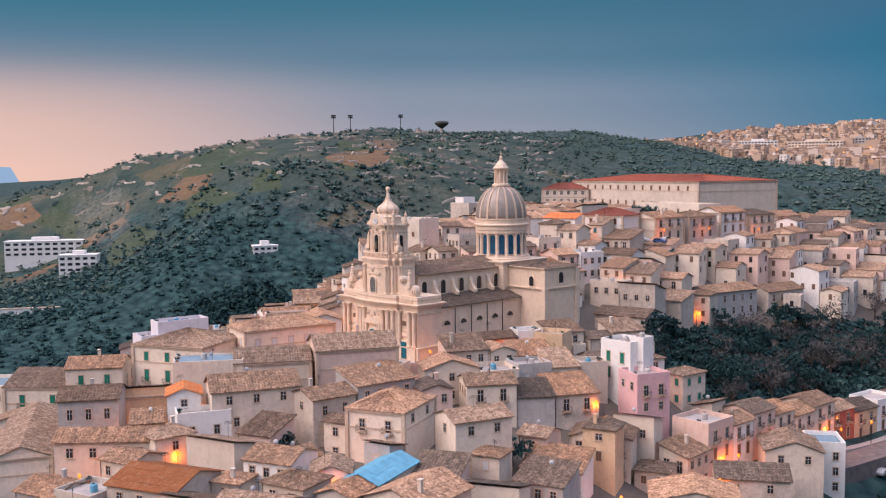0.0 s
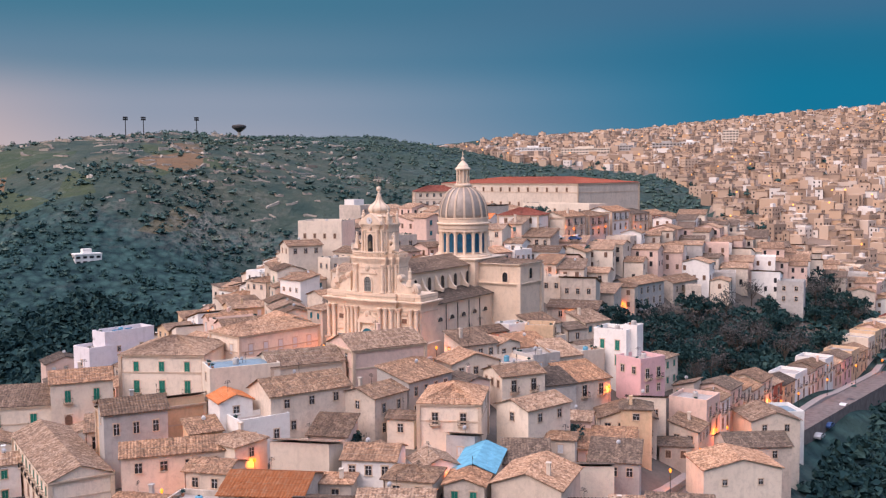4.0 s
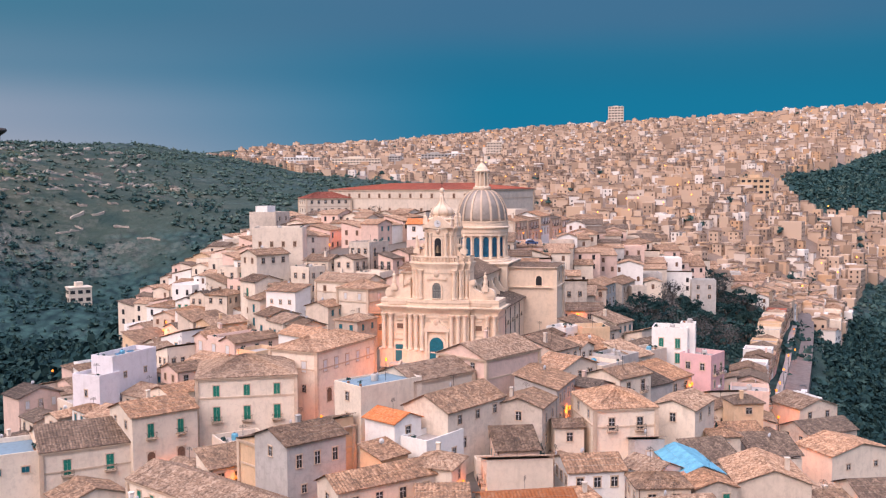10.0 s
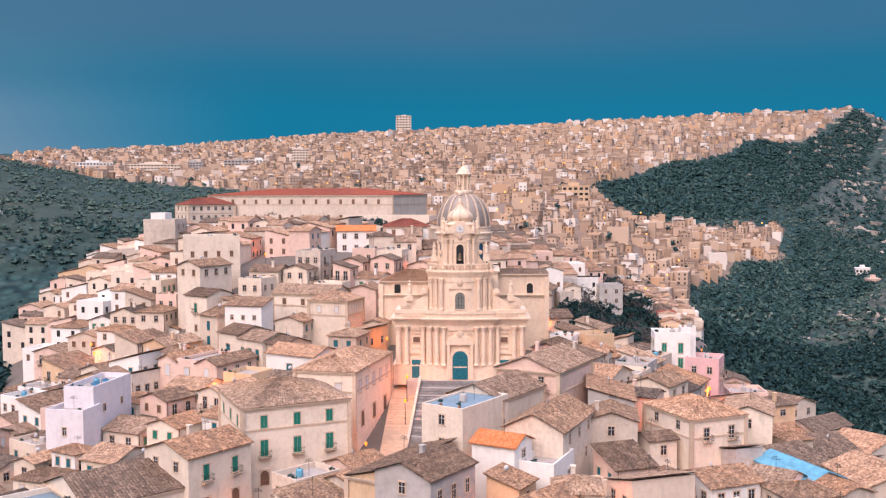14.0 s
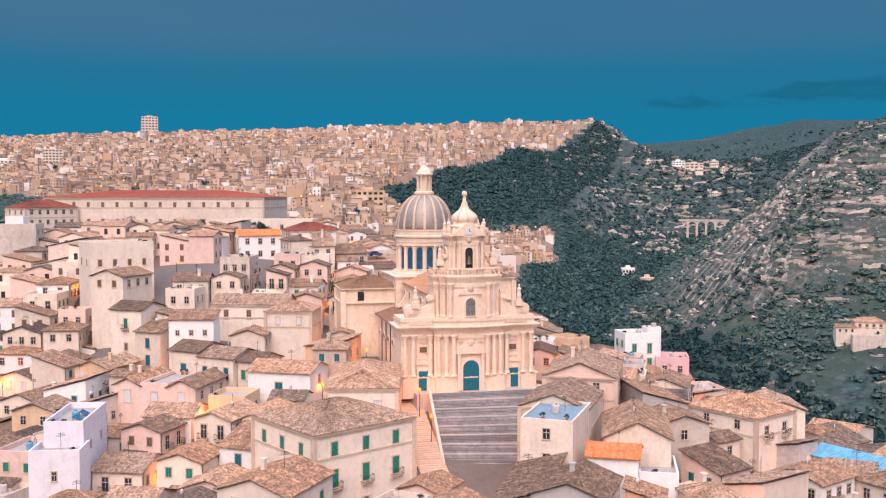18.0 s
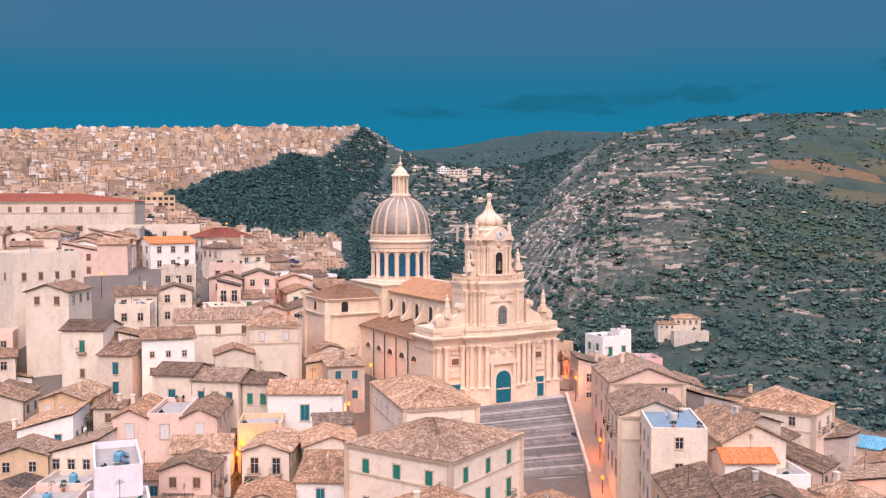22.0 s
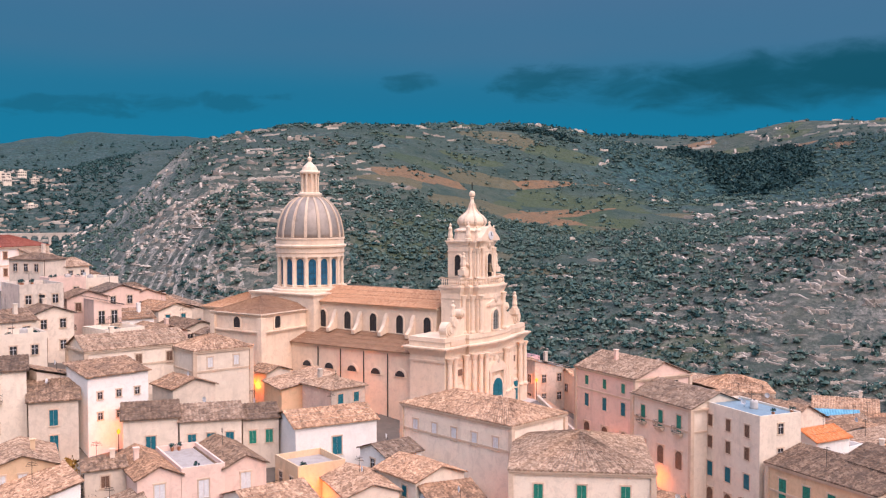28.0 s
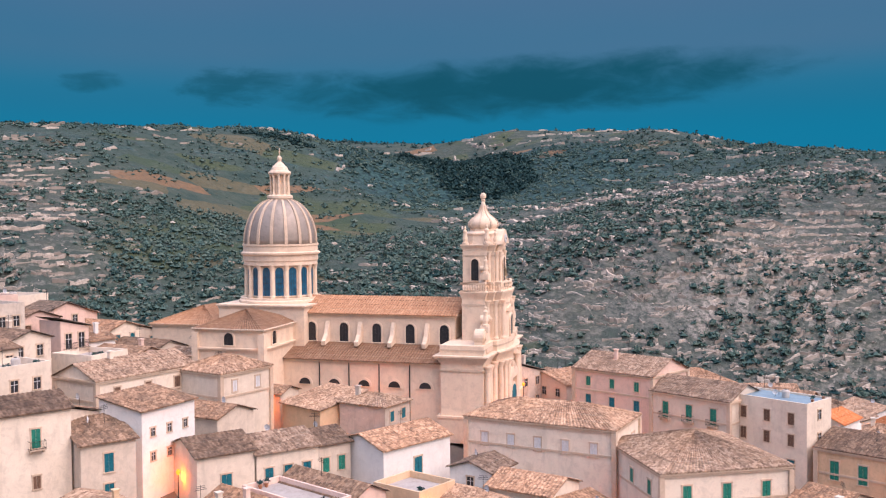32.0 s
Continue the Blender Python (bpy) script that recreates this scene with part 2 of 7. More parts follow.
glass_dark = plain("window_glass_dark", (0.035, 0.035, 0.04), 0.15, 0.0, 0.2, 1.0, 0.5)
glass_blue = plain("window_glass_blue", (0.02, 0.11, 0.20), 0.2, 0.0, 0.35, 1.2, 0.5)
shutter_green = plain("shutter_paint_green", (0.02, 0.20, 0.15), 0.55, 0.0, 0.3, 4.0)
shutter_teal = plain("door_paint_teal", (0.01, 0.13, 0.18), 0.5, 0.0, 0.25, 3.0)
shutter_brown = plain("shutter_wood_brown", (0.17, 0.10, 0.07), 0.6, 0.0, 0.3, 4.0)
shutter_white = plain("shutter_paint_white", (0.62, 0.62, 0.64), 0.6, 0.0, 0.1, 4.0)
iron = plain("wrought_iron", (0.035, 0.035, 0.037), 0.5, 0.7)
lead = plaster("dome_lead_ribbed", (0.34, 0.29, 0.255), 0.6, 0.02, (0.16, 0.15, 0.145))
lead_body = lead.node_tree.nodes["Principled BSDF"]
lead_body.inputs["Metallic"].default_value, lead_body.inputs["Roughness"].default_value = 0.35, 0.5
leaded_glass = plain("leaded_window_glass", (0.20, 0.21, 0.20), 0.3, 0.0, 0.45, 5.0, 0.5)
lava_step = plaster("worn_stair_stone", (0.25, 0.24, 0.24), 0.9, 0.35, (0.06, 0.06, 0.065))
step_nose = plaster("pale_landing_stone", (0.46, 0.44, 0.43), 0.5, 0.1)
# darker than the stone itself: the lanes' deep shade is put into it
paving = plaster("shaded_street_paving", (0.15, 0.13, 0.115), 0.5)
far_ground = plaster("far_town_paving", (0.24, 0.18, 0.145), 0.5)
# pale and pinkish: lamplight on the road is put into the base colour
asphalt = plain("worn_lamplit_asphalt", (0.16, 0.135, 0.13), 0.9, 0.0, 0.25, 0.6)
kerb = plain("kerb_stone", (0.33, 0.30, 0.29), 0.9)
bark = plain("tree_bark", (0.10, 0.08, 0.065), 0.95, 0.0, 0.35, 6.0)
lamp_glow = glowing("sodium_lamp", (1.0, 0.25, 0.02), 1.7)
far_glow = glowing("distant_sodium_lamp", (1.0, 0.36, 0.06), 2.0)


# ---- mesh helpers ----
class Shape:
    """Collects faces of one mesh; every face remembers its material slot."""

    def __init__(self):
        self.v, self.f, self.m = [], [], []

    def face(self, pts, mat=0):
        i = len(self.v)
        self.v += [tuple(p) for p in pts]
        self.f.append(tuple(range(i, i + len(pts))))
        self.m.append(mat)

    def mesh_in(self, verts, faces, mat=0):
        i = len(self.v)
        self.v += [tuple(p) for p in verts]
        self.f += [tuple(i + j for j in f) for f in faces]
        self.m += [mat] * len(faces)

    def prism(self, poly, z0, z1, mat=0, taper=1.0):
        """A plan polygon, counter-clockwise, raised from z0 to z1."""
        n = len(poly)
        cx, cy = sum(p[0] for p in poly) / n, sum(p[1] for p in poly) / n
        top = [(cx + (p[0] - cx) * taper, cy + (p[1] - cy) * taper, z1) for p in poly]
        vs = [(p[0], p[1], z0) for p in poly] + top
        self.mesh_in(vs, [tuple(range(n - 1, -1, -1)), tuple(range(n, 2 * n))] + [(i, (i + 1) % n, n + (i + 1) % n, n + i) for i in range(n)], mat)

    def box(self, x0, x1, y0, y1, z0, z1, mat=0, taper=1.0):
        self.prism([(x0, y0), (x1, y0), (x1, y1), (x0, y1)], z0, z1, mat, taper)

    def lathe(self, profile, n=16, cx=0.0, cy=0.0, mat=0, a0=0.0):
        """Turns (radius, height) pairs about an upright line; closes the ends."""
        vs, fs = [], []
        for r, z in profile:
            for i in range(n):
                a = a0 + math.tau * i / n
                vs.append((cx + r * math.cos(a), cy + r * math.sin(a), z))
        for j in range(len(profile) - 1):
            for i in range(n):
                fs.append((j * n + i, j * n + (i + 1) % n, (j + 1) * n + (i + 1) % n, (j + 1) * n + i))
        fs.append(tuple(range(n - 1, -1, -1)))
        fs.append(tuple(range((len(profile) - 1) * n, len(profile) * n)))
        self.mesh_in(vs, fs, mat)

    def slab(self, outline, y0, y1, mat=0):
        """An outline in x and z, seen from the front, made thick from y0 to y1."""
        n = len(outline)
        vs = [(x, y0, z) for x, z in outline] + [(x, y1, z) for x, z in outline]
        self.mesh_in(vs, [tuple(range(n)), tuple(range(2 * n - 1, n - 1, -1))] + [(n + i, n + (i + 1) % n, (i + 1) % n, i) for i in range(n)], mat)

    def data(self, name, *mats, smooth=False):
        me = bpy.data.meshes.new(name)
        me.from_pydata(self.v, [], self.f)
        for m in mats:
            me.materials.append(m)
        if len(mats) > 1:
            me.polygons.foreach_set("material_index", self.m)
        if smooth:
            me.polygons.foreach_set("use_smooth", [True] * len(self.f))
        me.update()
        return me


def part(name, shape, mats, parent, label="", smooth=False):
    """Links a shape, or mesh data that is ready, as one object under a thing or a part."""
    mats = mats if isinstance(mats, tuple) else (mats,)
    ob = new(name, shape.data(name, *mats, smooth=smooth) if isinstance(shape, Shape) else shape)
    ob.parent = parent
    return tagged(ob, label)


def thing(name, m, label, category, group="", kind=""):
    ob = new(name)
    ob.empty_display_size = 0.5
    ob.matrix_world = m
    return tagged(ob, label, category, group, kind)


def arch(cx, z0, z1, w, n=8):
    """The outline of a round-headed opening in x and z."""
    r = w / 2
    pts = [(cx - r, z0), (cx + r, z0)]
    return pts + [(cx + r * math.cos(math.pi * i / n), z1 - r + r * math.sin(math.pi * i / n)) for i in range(n + 1)]


# ---- the lie of the land ----
LAND = []


def land(*points):
    LAND.extend(points)


# town ridge, from the near edge up to the convent
land((-40, 150, 7.5), (0, 150, 6.5), (-75, 175, 6), (-60, 200, 7), (-35, 202, 7.2), (-25, 211, 10.5), (-2, 170, 10.5), (20, 195, 12), (-15, 190, 12.5), (-30, 175, 10))
land((-15, 224, 18), (10, 215, 18), (30, 235, 18), (25, 260, 20), (0, 250, 19), (-35, 235, 14.5), (-66, 235, 6.5), (-62, 262, 8), (-45, 268, 12), (-30, 288, 19), (-12, 275, 21))
land((0, 308, 32), (-18, 312, 29), (-34, 316, 13), (22, 288, 31), (45, 303, 36), (20, 345, 36), (62, 325, 36), (58, 395, 40), (130, 380, 36), (150, 360, 33), (90, 300, 26), (50, 255, 19), (110, 290, 17.5), (160, 310, 13), (60, 215, 10.5))
land((-95, 250, -2), (-85, 300, -2), (-52, 330, 4), (-40, 385, 8), (-8, 420, 18), (20, 440, 28), (-90, 190, 0), (-100, 150, -4), (-40, 100, -2), (10, 110, -3))
# the street below the gardens, to the far town
land((30, 155, -2), (60, 186, -4), (93, 216, -6), (154, 268, -8.5), (250, 335, -10), (330, 400, -12), (90, 250, -1), (130, 285, 4), (79, 200, -4.8), (121, 232, -6.6), (170, 268, -8.4), (246, 326, -9.9), (128, 224, -8.5), (176, 261, -10.5))
# ravines
land((75, 165, -22), (150, 215, -32), (260, 290, -38), (230, 90, -48), (150, 0, -55), (330, 210, -42), (450, 340, -50), (620, 420, -50), (800, 480, -45), (1150, 560, -45), (1435, 545, -25))
land((-130, 330, -30), (-100, 430, -40), (-40, 500, -30), (60, 520, -15), (180, 560, -5), (-200, 250, -45), (-260, 100, -60), (-60, 0, -40), (100, -100, -60), (-200, -100, -70), (-250, 350, -45))
# the terraced hill to the north-west
land((-117, 625, 9), (-17, 589, -6), (-165, 612, 8), (-262, 690, -10), (-324, 782, -6), (-235, 630, -20), (-330, 560, -30), (-11, 640, -12), (-99, 690, 50), (-169, 801, 72), (-30, 760, 58), (140, 816, 42), (-300, 900, 62), (-220, 1000, 92), (-60, 1150, 104), (90, 1250, 108), (200, 1300, 108), (-480, 1000, 30), (100, 700, 30), (250, 780, 45), (-700, 1300, -40), (-300, 1800, 60), (100, 2000, 90))
# the far town on its slope
land((330, 560, 5), (420, 520, 8), (497, 546, 22), (544, 611, 40), (603, 757, 66), (400, 850, 48), (330, 1000, 58), (415, 1300, 72), (994, 1383, 128), (700, 1050, 92), (900, 900, 105), (700, 700, 62), (950, 2100, 150), (1500, 2150, 205), (1900, 1500, 212), (1828, 1050, 212), (1790, 900, 212), (1300, 800, 128), (1000, 690, 62), (2600, 2900, 200), (600, 1900, 128))
# the gorge with the viaduct
land((700, 560, 0), (1200, 480, -12), (1340, 510, -12), (1200, 700, 55), (1500, 720, 70), (1900, 800, 140), (1810, 866, 214), (1500, 480, 30), (2069, 642, 112), (2300, 700, 120), (3000, 1120, 218), (3200, 900, 262), (2700, 600, 268), (2000, 400, 180), (1350, 350, 95))
# the rocky hill to the east
land((528, 238, 40), (602, 280, 36), (664, 268, 60), (417, 128, -18), (370, 192, -22), (550, 45, 22), (760, 120, 95), (950, 110, 140), (900, -72, 104), (780, -24, 57), (595, -120, 32), (1020, 200, 152), (1150, 150, 158), (1110, -40, 164), (1060, -170, 160), (1500, -100, 178), (1150, -330, 150), (1420, -364, 178), (1010, 300, 118), (1000, 380, 35), (990, 440, -15), (800, 250, 98))
# the dip and the ridges to the south
land((900, -300, 66), (1250, -500, 112), (1600, -800, 190), (1100, -790, 192), (920, -720, 172), (1280, -690, 198), (2000, -770, 226), (650, -500, 90), (830, -790, 152), (660, -820, 124), (318, -77, 24), (284, -112, 38), (230, -60, -14), (420, -250, 62), (560, -600, 116), (350, -480, 92), (250, -350, 70), (950, -930, 158), (500, -950, 100), (2300, -1200, 235), (150, -600, 60), (-100, -500, 0))
# the rim of the world
land((-3000, 3600, -20), (-2500, 5000, -20), (-1500, 4200, 45), (1500, 4300, 120), (3400, 3300, 190), (4600, 1500, 200), (4600, -1000, 200), (3000, -3500, 150), (0, -4500, 0), (-3500, -2500, -80), (-4500, 800, -90))

_P = np.array([p[:2] for p in LAND], float)
_C = 25.0


def _kernel(a, b):
    return np.sqrt(((a[:, None, :] - b[None, :, :]) ** 2).sum(2) + _C * _C)


_W = np.linalg.solve(_kernel(_P, _P) + 3.0 * np.eye(len(_P)) * -1, np.array([p[2] for p in LAND], float))


def heights(xy):
    xy = np.asarray(xy, float)
    return np.concatenate([_kernel(xy[i:i + 4000], _P) @ _W for i in range(0, len(xy), 4000)])


def ground(x, y):
    return float(heights([(x, y)])[0])


def in_poly(x, y, poly):
    inside = False
    for (x0, y0), (x1, y1) in zip(poly, poly[1:] + poly[:1]):
        if (y0 > y) != (y1 > y) and x < (x1 - x0) * (y - y0) / (y1 - y0) + x0:
            inside = not inside
    return inside


TOWN = [(-105, 195), (-98, 262), (-72, 325), (-42, 385), (-8, 425), (35, 445), (140, 420), (200, 375), (215, 330), (165, 285), (110, 262), (62, 215), (50, 190), (38, 160), (25, 130), (-30, 118), (-80, 140)]
FAR_TOWN = [(330, 1120), (300, 1450), (600, 1950), (1200, 2350), (1900, 2250), (2150, 1500), (1900, 950), (1800, 885), (1480, 862), (1200, 822), (1000, 797), (860, 770), (735, 735), (650, 676), (600, 612), (640, 606), (770, 614), (900, 614), (940, 606), (815, 550), (680, 530), (635, 510), (490, 465), (400, 415), (280, 330), (215, 330), (200, 380), (260, 480), (330, 640), (380, 800), (430, 950)]


# what grows where: x, y, reach, and the shares of bare rock, wood and field
COVER = [
    (528, 238, 70, 1.0, 0.1, 0.0), (664, 268, 85, 1.0, 0.1, 0.0), (760, 200, 90, 0.42, 0.35, 0.1), (600, 120, 100, 0.3, 0.4, 0.25),
    (300, -90, 130, 0.8, 0.3, 0.1), (420, -250, 150, 0.75, 0.3, 0.1), (240, -260, 160, 0.85, 0.25, 0.1), (1250, -760, 240, 0.42, 0.3, 0.3),
    (930, -60, 150, 0.25, 0.45, 0.3), (-270, 690, 110, 0.05, 1.2, 0.0), (740, -25, 105, 0.0, 0.25, 0.9), (1060, 20, 130, 0.25, 0.4, 0.35), (800, 560, 200, 0.15, 0.7, 0.0), (1400, 600, 300, 0.42, 0.62, 0.0), (1900, 600, 300, 0.46, 0.5, 0.0), (430, 60, 120, 0.3, 0.4, 0.15), (400, 160, 90, 0.3, 0.45, 0.1), (-200, 830, 150, 0.32, 0.04, 0.62), (-70, 850, 150, 0.34, 0.25, 0.2), (-330, 850, 120, 0.25, 0.1, 0.55),
    # the heavy wood share at (950, -430) also stands for the dip's shade
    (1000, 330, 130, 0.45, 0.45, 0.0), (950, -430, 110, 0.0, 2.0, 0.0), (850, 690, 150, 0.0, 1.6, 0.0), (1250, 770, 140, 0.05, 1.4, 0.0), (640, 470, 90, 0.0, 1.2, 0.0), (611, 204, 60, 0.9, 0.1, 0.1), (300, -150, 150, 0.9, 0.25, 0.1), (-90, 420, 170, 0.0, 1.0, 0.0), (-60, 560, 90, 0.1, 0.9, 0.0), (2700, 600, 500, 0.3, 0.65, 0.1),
]


def covers(xy):
    """Shares of rock, wood and field at many places; between the named spots the gorges are wooded."""
    xy = np.asarray(xy, float)
    out = np.tile(np.array([0.28, 0.52, 0.08]), (len(xy), 1))
    total = np.ones(len(xy))
    for cx, cy, reach, *shares in COVER:
        g = 4.0 * np.exp(-((xy[:, 0] - cx) ** 2 + (xy[:, 1] - cy) ** 2) / (reach * reach))
        out += g[:, None] * np.array(shares)
        total += g
    return out / total[:, None]


def inside(xy, poly):
    """Which of many places lie in a plan polygon."""
    xy = np.asarray(xy, float)
    x, y = xy[:, 0], xy[:, 1]
    hit = np.zeros(len(xy), bool)
    for (x0, y0), (x1, y1) in zip(poly, poly[1:] + poly[:1]):
        if y0 != y1:
            hit ^= ((y0 > y) != (y1 > y)) & (x < (x1 - x0) * (y - y0) / (y1 - y0) + x0)
    return hit


def surface(xy):
    """The land with its knolls and dry-stone terraces; smooth under the towns and the road."""
    xy = np.asarray(xy, float)
    z = heights(xy)
    r = np.hypot(xy[:, 0] + 10, xy[:, 1] - 215)
    s = np.clip((r - 170) / 300, 0, 1) * np.where(inside(xy, TOWN), 0.0, 1.0) * np.where(inside(xy, FAR_TOWN), 0.25, 1.0)
    t = np.clip(((xy[:, 0] - 14) * 316 + (xy[:, 1] - 140) * 260) / (316 ** 2 + 260 ** 2), 0, 1)
    s *= np.clip((np.hypot(xy[:, 0] - 14 - 316 * t, xy[:, 1] - 140 - 260 * t) - 15) / 40, 0.05, 1)
    rock = covers(xy)[:, 0]
    step = 5.5
    for i in np.nonzero(s > 0)[0]:
        x, y = xy[i]
        z[i] += s[i] * (7.0 * noise.noise((x / 140, y / 140, 0)) + 3.5 * noise.noise((x / 45, y / 45, 3)) + 1.2 * noise.noise((x / 16, y / 16, 7)))
        q = z[i] / step + 0.8 * noise.noise((x / 90, y / 90, 9))
        f = q - math.floor(q)
        z[i] += s[i] * min(0.6, 1.2 * max(0.0, rock[i] - 0.26)) * step * ((0.0 if f < 0.7 else (f - 0.7) / 0.3) - f)
    return z


def build_ground():
    nr = 380
    rad = np.concatenate([[0.5], 4.0 * (4950 / 4.0) ** (np.arange(nr - 1) / (nr - 2))])
    # finer on the bearings that are looked at
    ang = np.radians(np.concatenate([np.arange(520) * 234 / 520 - 62, np.arange(100) * 126 / 100 + 172]))
    na = len(ang)
    cx, cy = -10.0, 215.0
    xy = np.stack([cx + rad[:, None] * np.sin(ang)[None], cy + rad[:, None] * np.cos(ang)[None]], 2).reshape(-1, 2)
    z = surface(xy)
    idx = np.arange(nr * na).reshape(nr, na)
    a, b = idx[:-1], idx[1:]
    faces = np.stack([a, np.roll(a, -1, 1), np.roll(b, -1, 1), b], 2).reshape(-1, 4)
    me = bpy.data.meshes.new("ground")
    me.from_pydata(np.column_stack([xy, z]).tolist(), [], faces.tolist())
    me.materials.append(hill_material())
    me.materials.append(paving)
    mid = np.repeat(rad[:-1], na)
    centre = xy[faces].mean(1)
    slot = np.where(inside(centre, TOWN) & (mid < 330), 1, 0)
    slot[inside(centre, FAR_TOWN)] = 2
    me.materials.append(far_ground)
    me.polygons.foreach_set("material_index", slot)
    me.polygons.foreach_set("use_smooth", [True] * len(faces))
    layer = me.color_attributes.new("cover", "FLOAT_COLOR", "POINT")
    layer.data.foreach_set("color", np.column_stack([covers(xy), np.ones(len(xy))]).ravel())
    me.update()
    tagged(new("ground", me), "terraced limestone hills and the paved town ridge between ravines", "ground", kind="structure")


def hill_material():
    def build(k, pos):
        geo = k.n("ShaderNodeNewGeometry")
        p = geo.outputs["Position"]
        sep = k.n("ShaderNodeSeparateXYZ")
        k.link(p, sep.inputs[0])
        share = k.n("ShaderNodeSeparateColor")
        k.link(k.n("ShaderNodeVertexColor", layer_name="cover").outputs[0], share.inputs[0])
        rocky, woody, tilled = share.outputs
        mid = k.noise(p, 0.03, 6.0, 0.65)
        fine = k.noise(p, 0.16, 6.0, 0.7)
        small = k.noise(p, 0.30, 5.0, 0.75)
        # grass, wood and rock lean teal, with distance haze put into the colour
        grass = k.ramp(mid, (0.36, (0.030, 0.056, 0.051)), (0.50, (0.054, 0.077, 0.063)), (0.62, (0.084, 0.090, 0.065)), (0.74, (0.13, 0.114, 0.078)))
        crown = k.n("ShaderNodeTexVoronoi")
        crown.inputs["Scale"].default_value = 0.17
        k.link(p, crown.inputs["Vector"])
        # crown middles lighter, gaps darker: shade between the trees painted into the colour
        crown_shade = k.math("ADD", k.math("MULTIPLY", crown.outputs["Distance"], 0.75), k.math("MULTIPLY", k.math("SUBTRACT", fine, 0.5), 0.9))
        wood = k.ramp(crown_shade, (0.10, (0.046, 0.098, 0.094)), (0.35, (0.031, 0.068, 0.069)), (0.62, (0.015, 0.036, 0.041)))
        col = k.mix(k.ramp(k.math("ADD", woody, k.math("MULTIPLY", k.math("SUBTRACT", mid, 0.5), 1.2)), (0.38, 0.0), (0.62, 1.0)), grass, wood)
        col = k.mix(k.math("MULTIPLY", k.ramp(rocky, (0.25, 0.0), (0.65, 0.75)), k.ramp(fine, (0.35, 0.3), (0.6, 1.0))), col, (0.070, 0.080, 0.075))
        # fields: ochre earth and young green
        field = k.n("ShaderNodeTexVoronoi")
        field.inputs["Scale"].default_value = 0.021
        warp = k.n("ShaderNodeMapping")
        warp.inputs["Scale"].default_value = (1.0, 0.6, 2.2)
        k.link(p, warp.inputs["Vector"])
        k.link(warp.outputs[0], field.inputs["Vector"])
        fs = k.n("ShaderNodeSeparateColor")
        k.link(field.outputs["Color"], fs.inputs[0])
        kind = k.ramp(fs.outputs[0], (0.0, (0.064, 0.084, 0.046)), (0.45, (0.21, 0.125, 0.072)), (0.7, (0.115, 0.102, 0.062)), (0.85, (0.052, 0.076, 0.046)), ease="CONSTANT")
        tilth = k.math("MULTIPLY", k.ramp(k.math("ADD", tilled, k.math("MULTIPLY", k.math("SUBTRACT", fs.outputs[1], 0.5), 0.7)), (0.40, 0.0), (0.46, 1.0)), k.ramp(fine, (0.36, 1.0), (0.66, 0.45)))
        col = k.mix(tilth, col, kind)
        # ledges of bare limestone along the contours, and stony patches
        wob = k.math("ADD", k.math("MULTIPLY", sep.outputs[2], 0.17), k.math("MULTIPLY", mid, 4.2))
        wave = k.math("ABSOLUTE", k.math("SUBTRACT", k.math("FRACT", wob), 0.5))
        ledge = k.math("MULTIPLY", k.ramp(wave, (0.26, 0.0), (0.40, 1.0)), k.ramp(small, (0.42, 0.0), (0.55, 1.0)))
        ledge = k.math("MULTIPLY", ledge, k.ramp(k.math("ADD", rocky, k.math("MULTIPLY", k.math("SUBTRACT", mid, 0.5), 0.9)), (0.16, 0.0), (0.52, 1.0)))
        broad = k.noise(p, 0.013, 4.0, 0.6)
        ledge = k.math("MULTIPLY", ledge, k.ramp(k.math("ADD", broad, k.math("MULTIPLY", rocky, 0.22)), (0.50, 0.25), (0.62, 1.0)))
        loose = k.math("MULTIPLY", k.ramp(small, (0.52, 0.0), (0.60, 1.0)), k.ramp(k.math("ADD", rocky, k.math("MULTIPLY", k.math("SUBTRACT", mid, 0.5), 2.2)), (0.38, 0.0), (0.82, 1.0)))
        both = k.math("MAXIMUM", ledge, loose)
        slope = k.n("ShaderNodeSeparateXYZ")
        k.link(geo.outputs["True Normal"], slope.inputs[0])
        crag = k.math("MULTIPLY", k.ramp(slope.outputs[2], (0.70, 0.9), (0.86, 0.0)), k.ramp(small, (0.40, 0.0), (0.56, 1.0)))
        both = k.math("MAXIMUM", k.math("MULTIPLY", both, 0.22), k.math("MULTIPLY", crag, k.ramp(rocky, (0.10, 0.0), (0.35, 1.0))))
        col = k.mix(both, col, k.ramp(fine, (0.3, (0.25, 0.225, 0.20)), (0.7, (0.58, 0.53, 0.475))))
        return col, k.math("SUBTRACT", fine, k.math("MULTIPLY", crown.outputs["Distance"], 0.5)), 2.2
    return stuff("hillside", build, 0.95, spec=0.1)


build_ground()


# ---- scrub and woods on the hills ----
def foliage(name, a, b, c):
    def build(k, pos):
        r = k.n("ShaderNodeNewGeometry").outputs["Random Per Island"]
        return (k.ramp(r, (0.0, a), (0.55, b), (1.0, c)),)
    return stuff(name, build, 0.9, spec=0.15)


# dark, olive and deep leaves lean blue-green: the hills' teal haze painted in
leaf_dark = foliage("leaves_dark", (0.016, 0.046, 0.050), (0.031, 0.076, 0.077), (0.060, 0.106, 0.095))
leaf_olive = foliage("leaves_olive", (0.046, 0.092, 0.088), (0.077, 0.128, 0.112), (0.120, 0.158, 0.132))
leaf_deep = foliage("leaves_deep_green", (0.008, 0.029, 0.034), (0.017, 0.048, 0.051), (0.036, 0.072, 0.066))
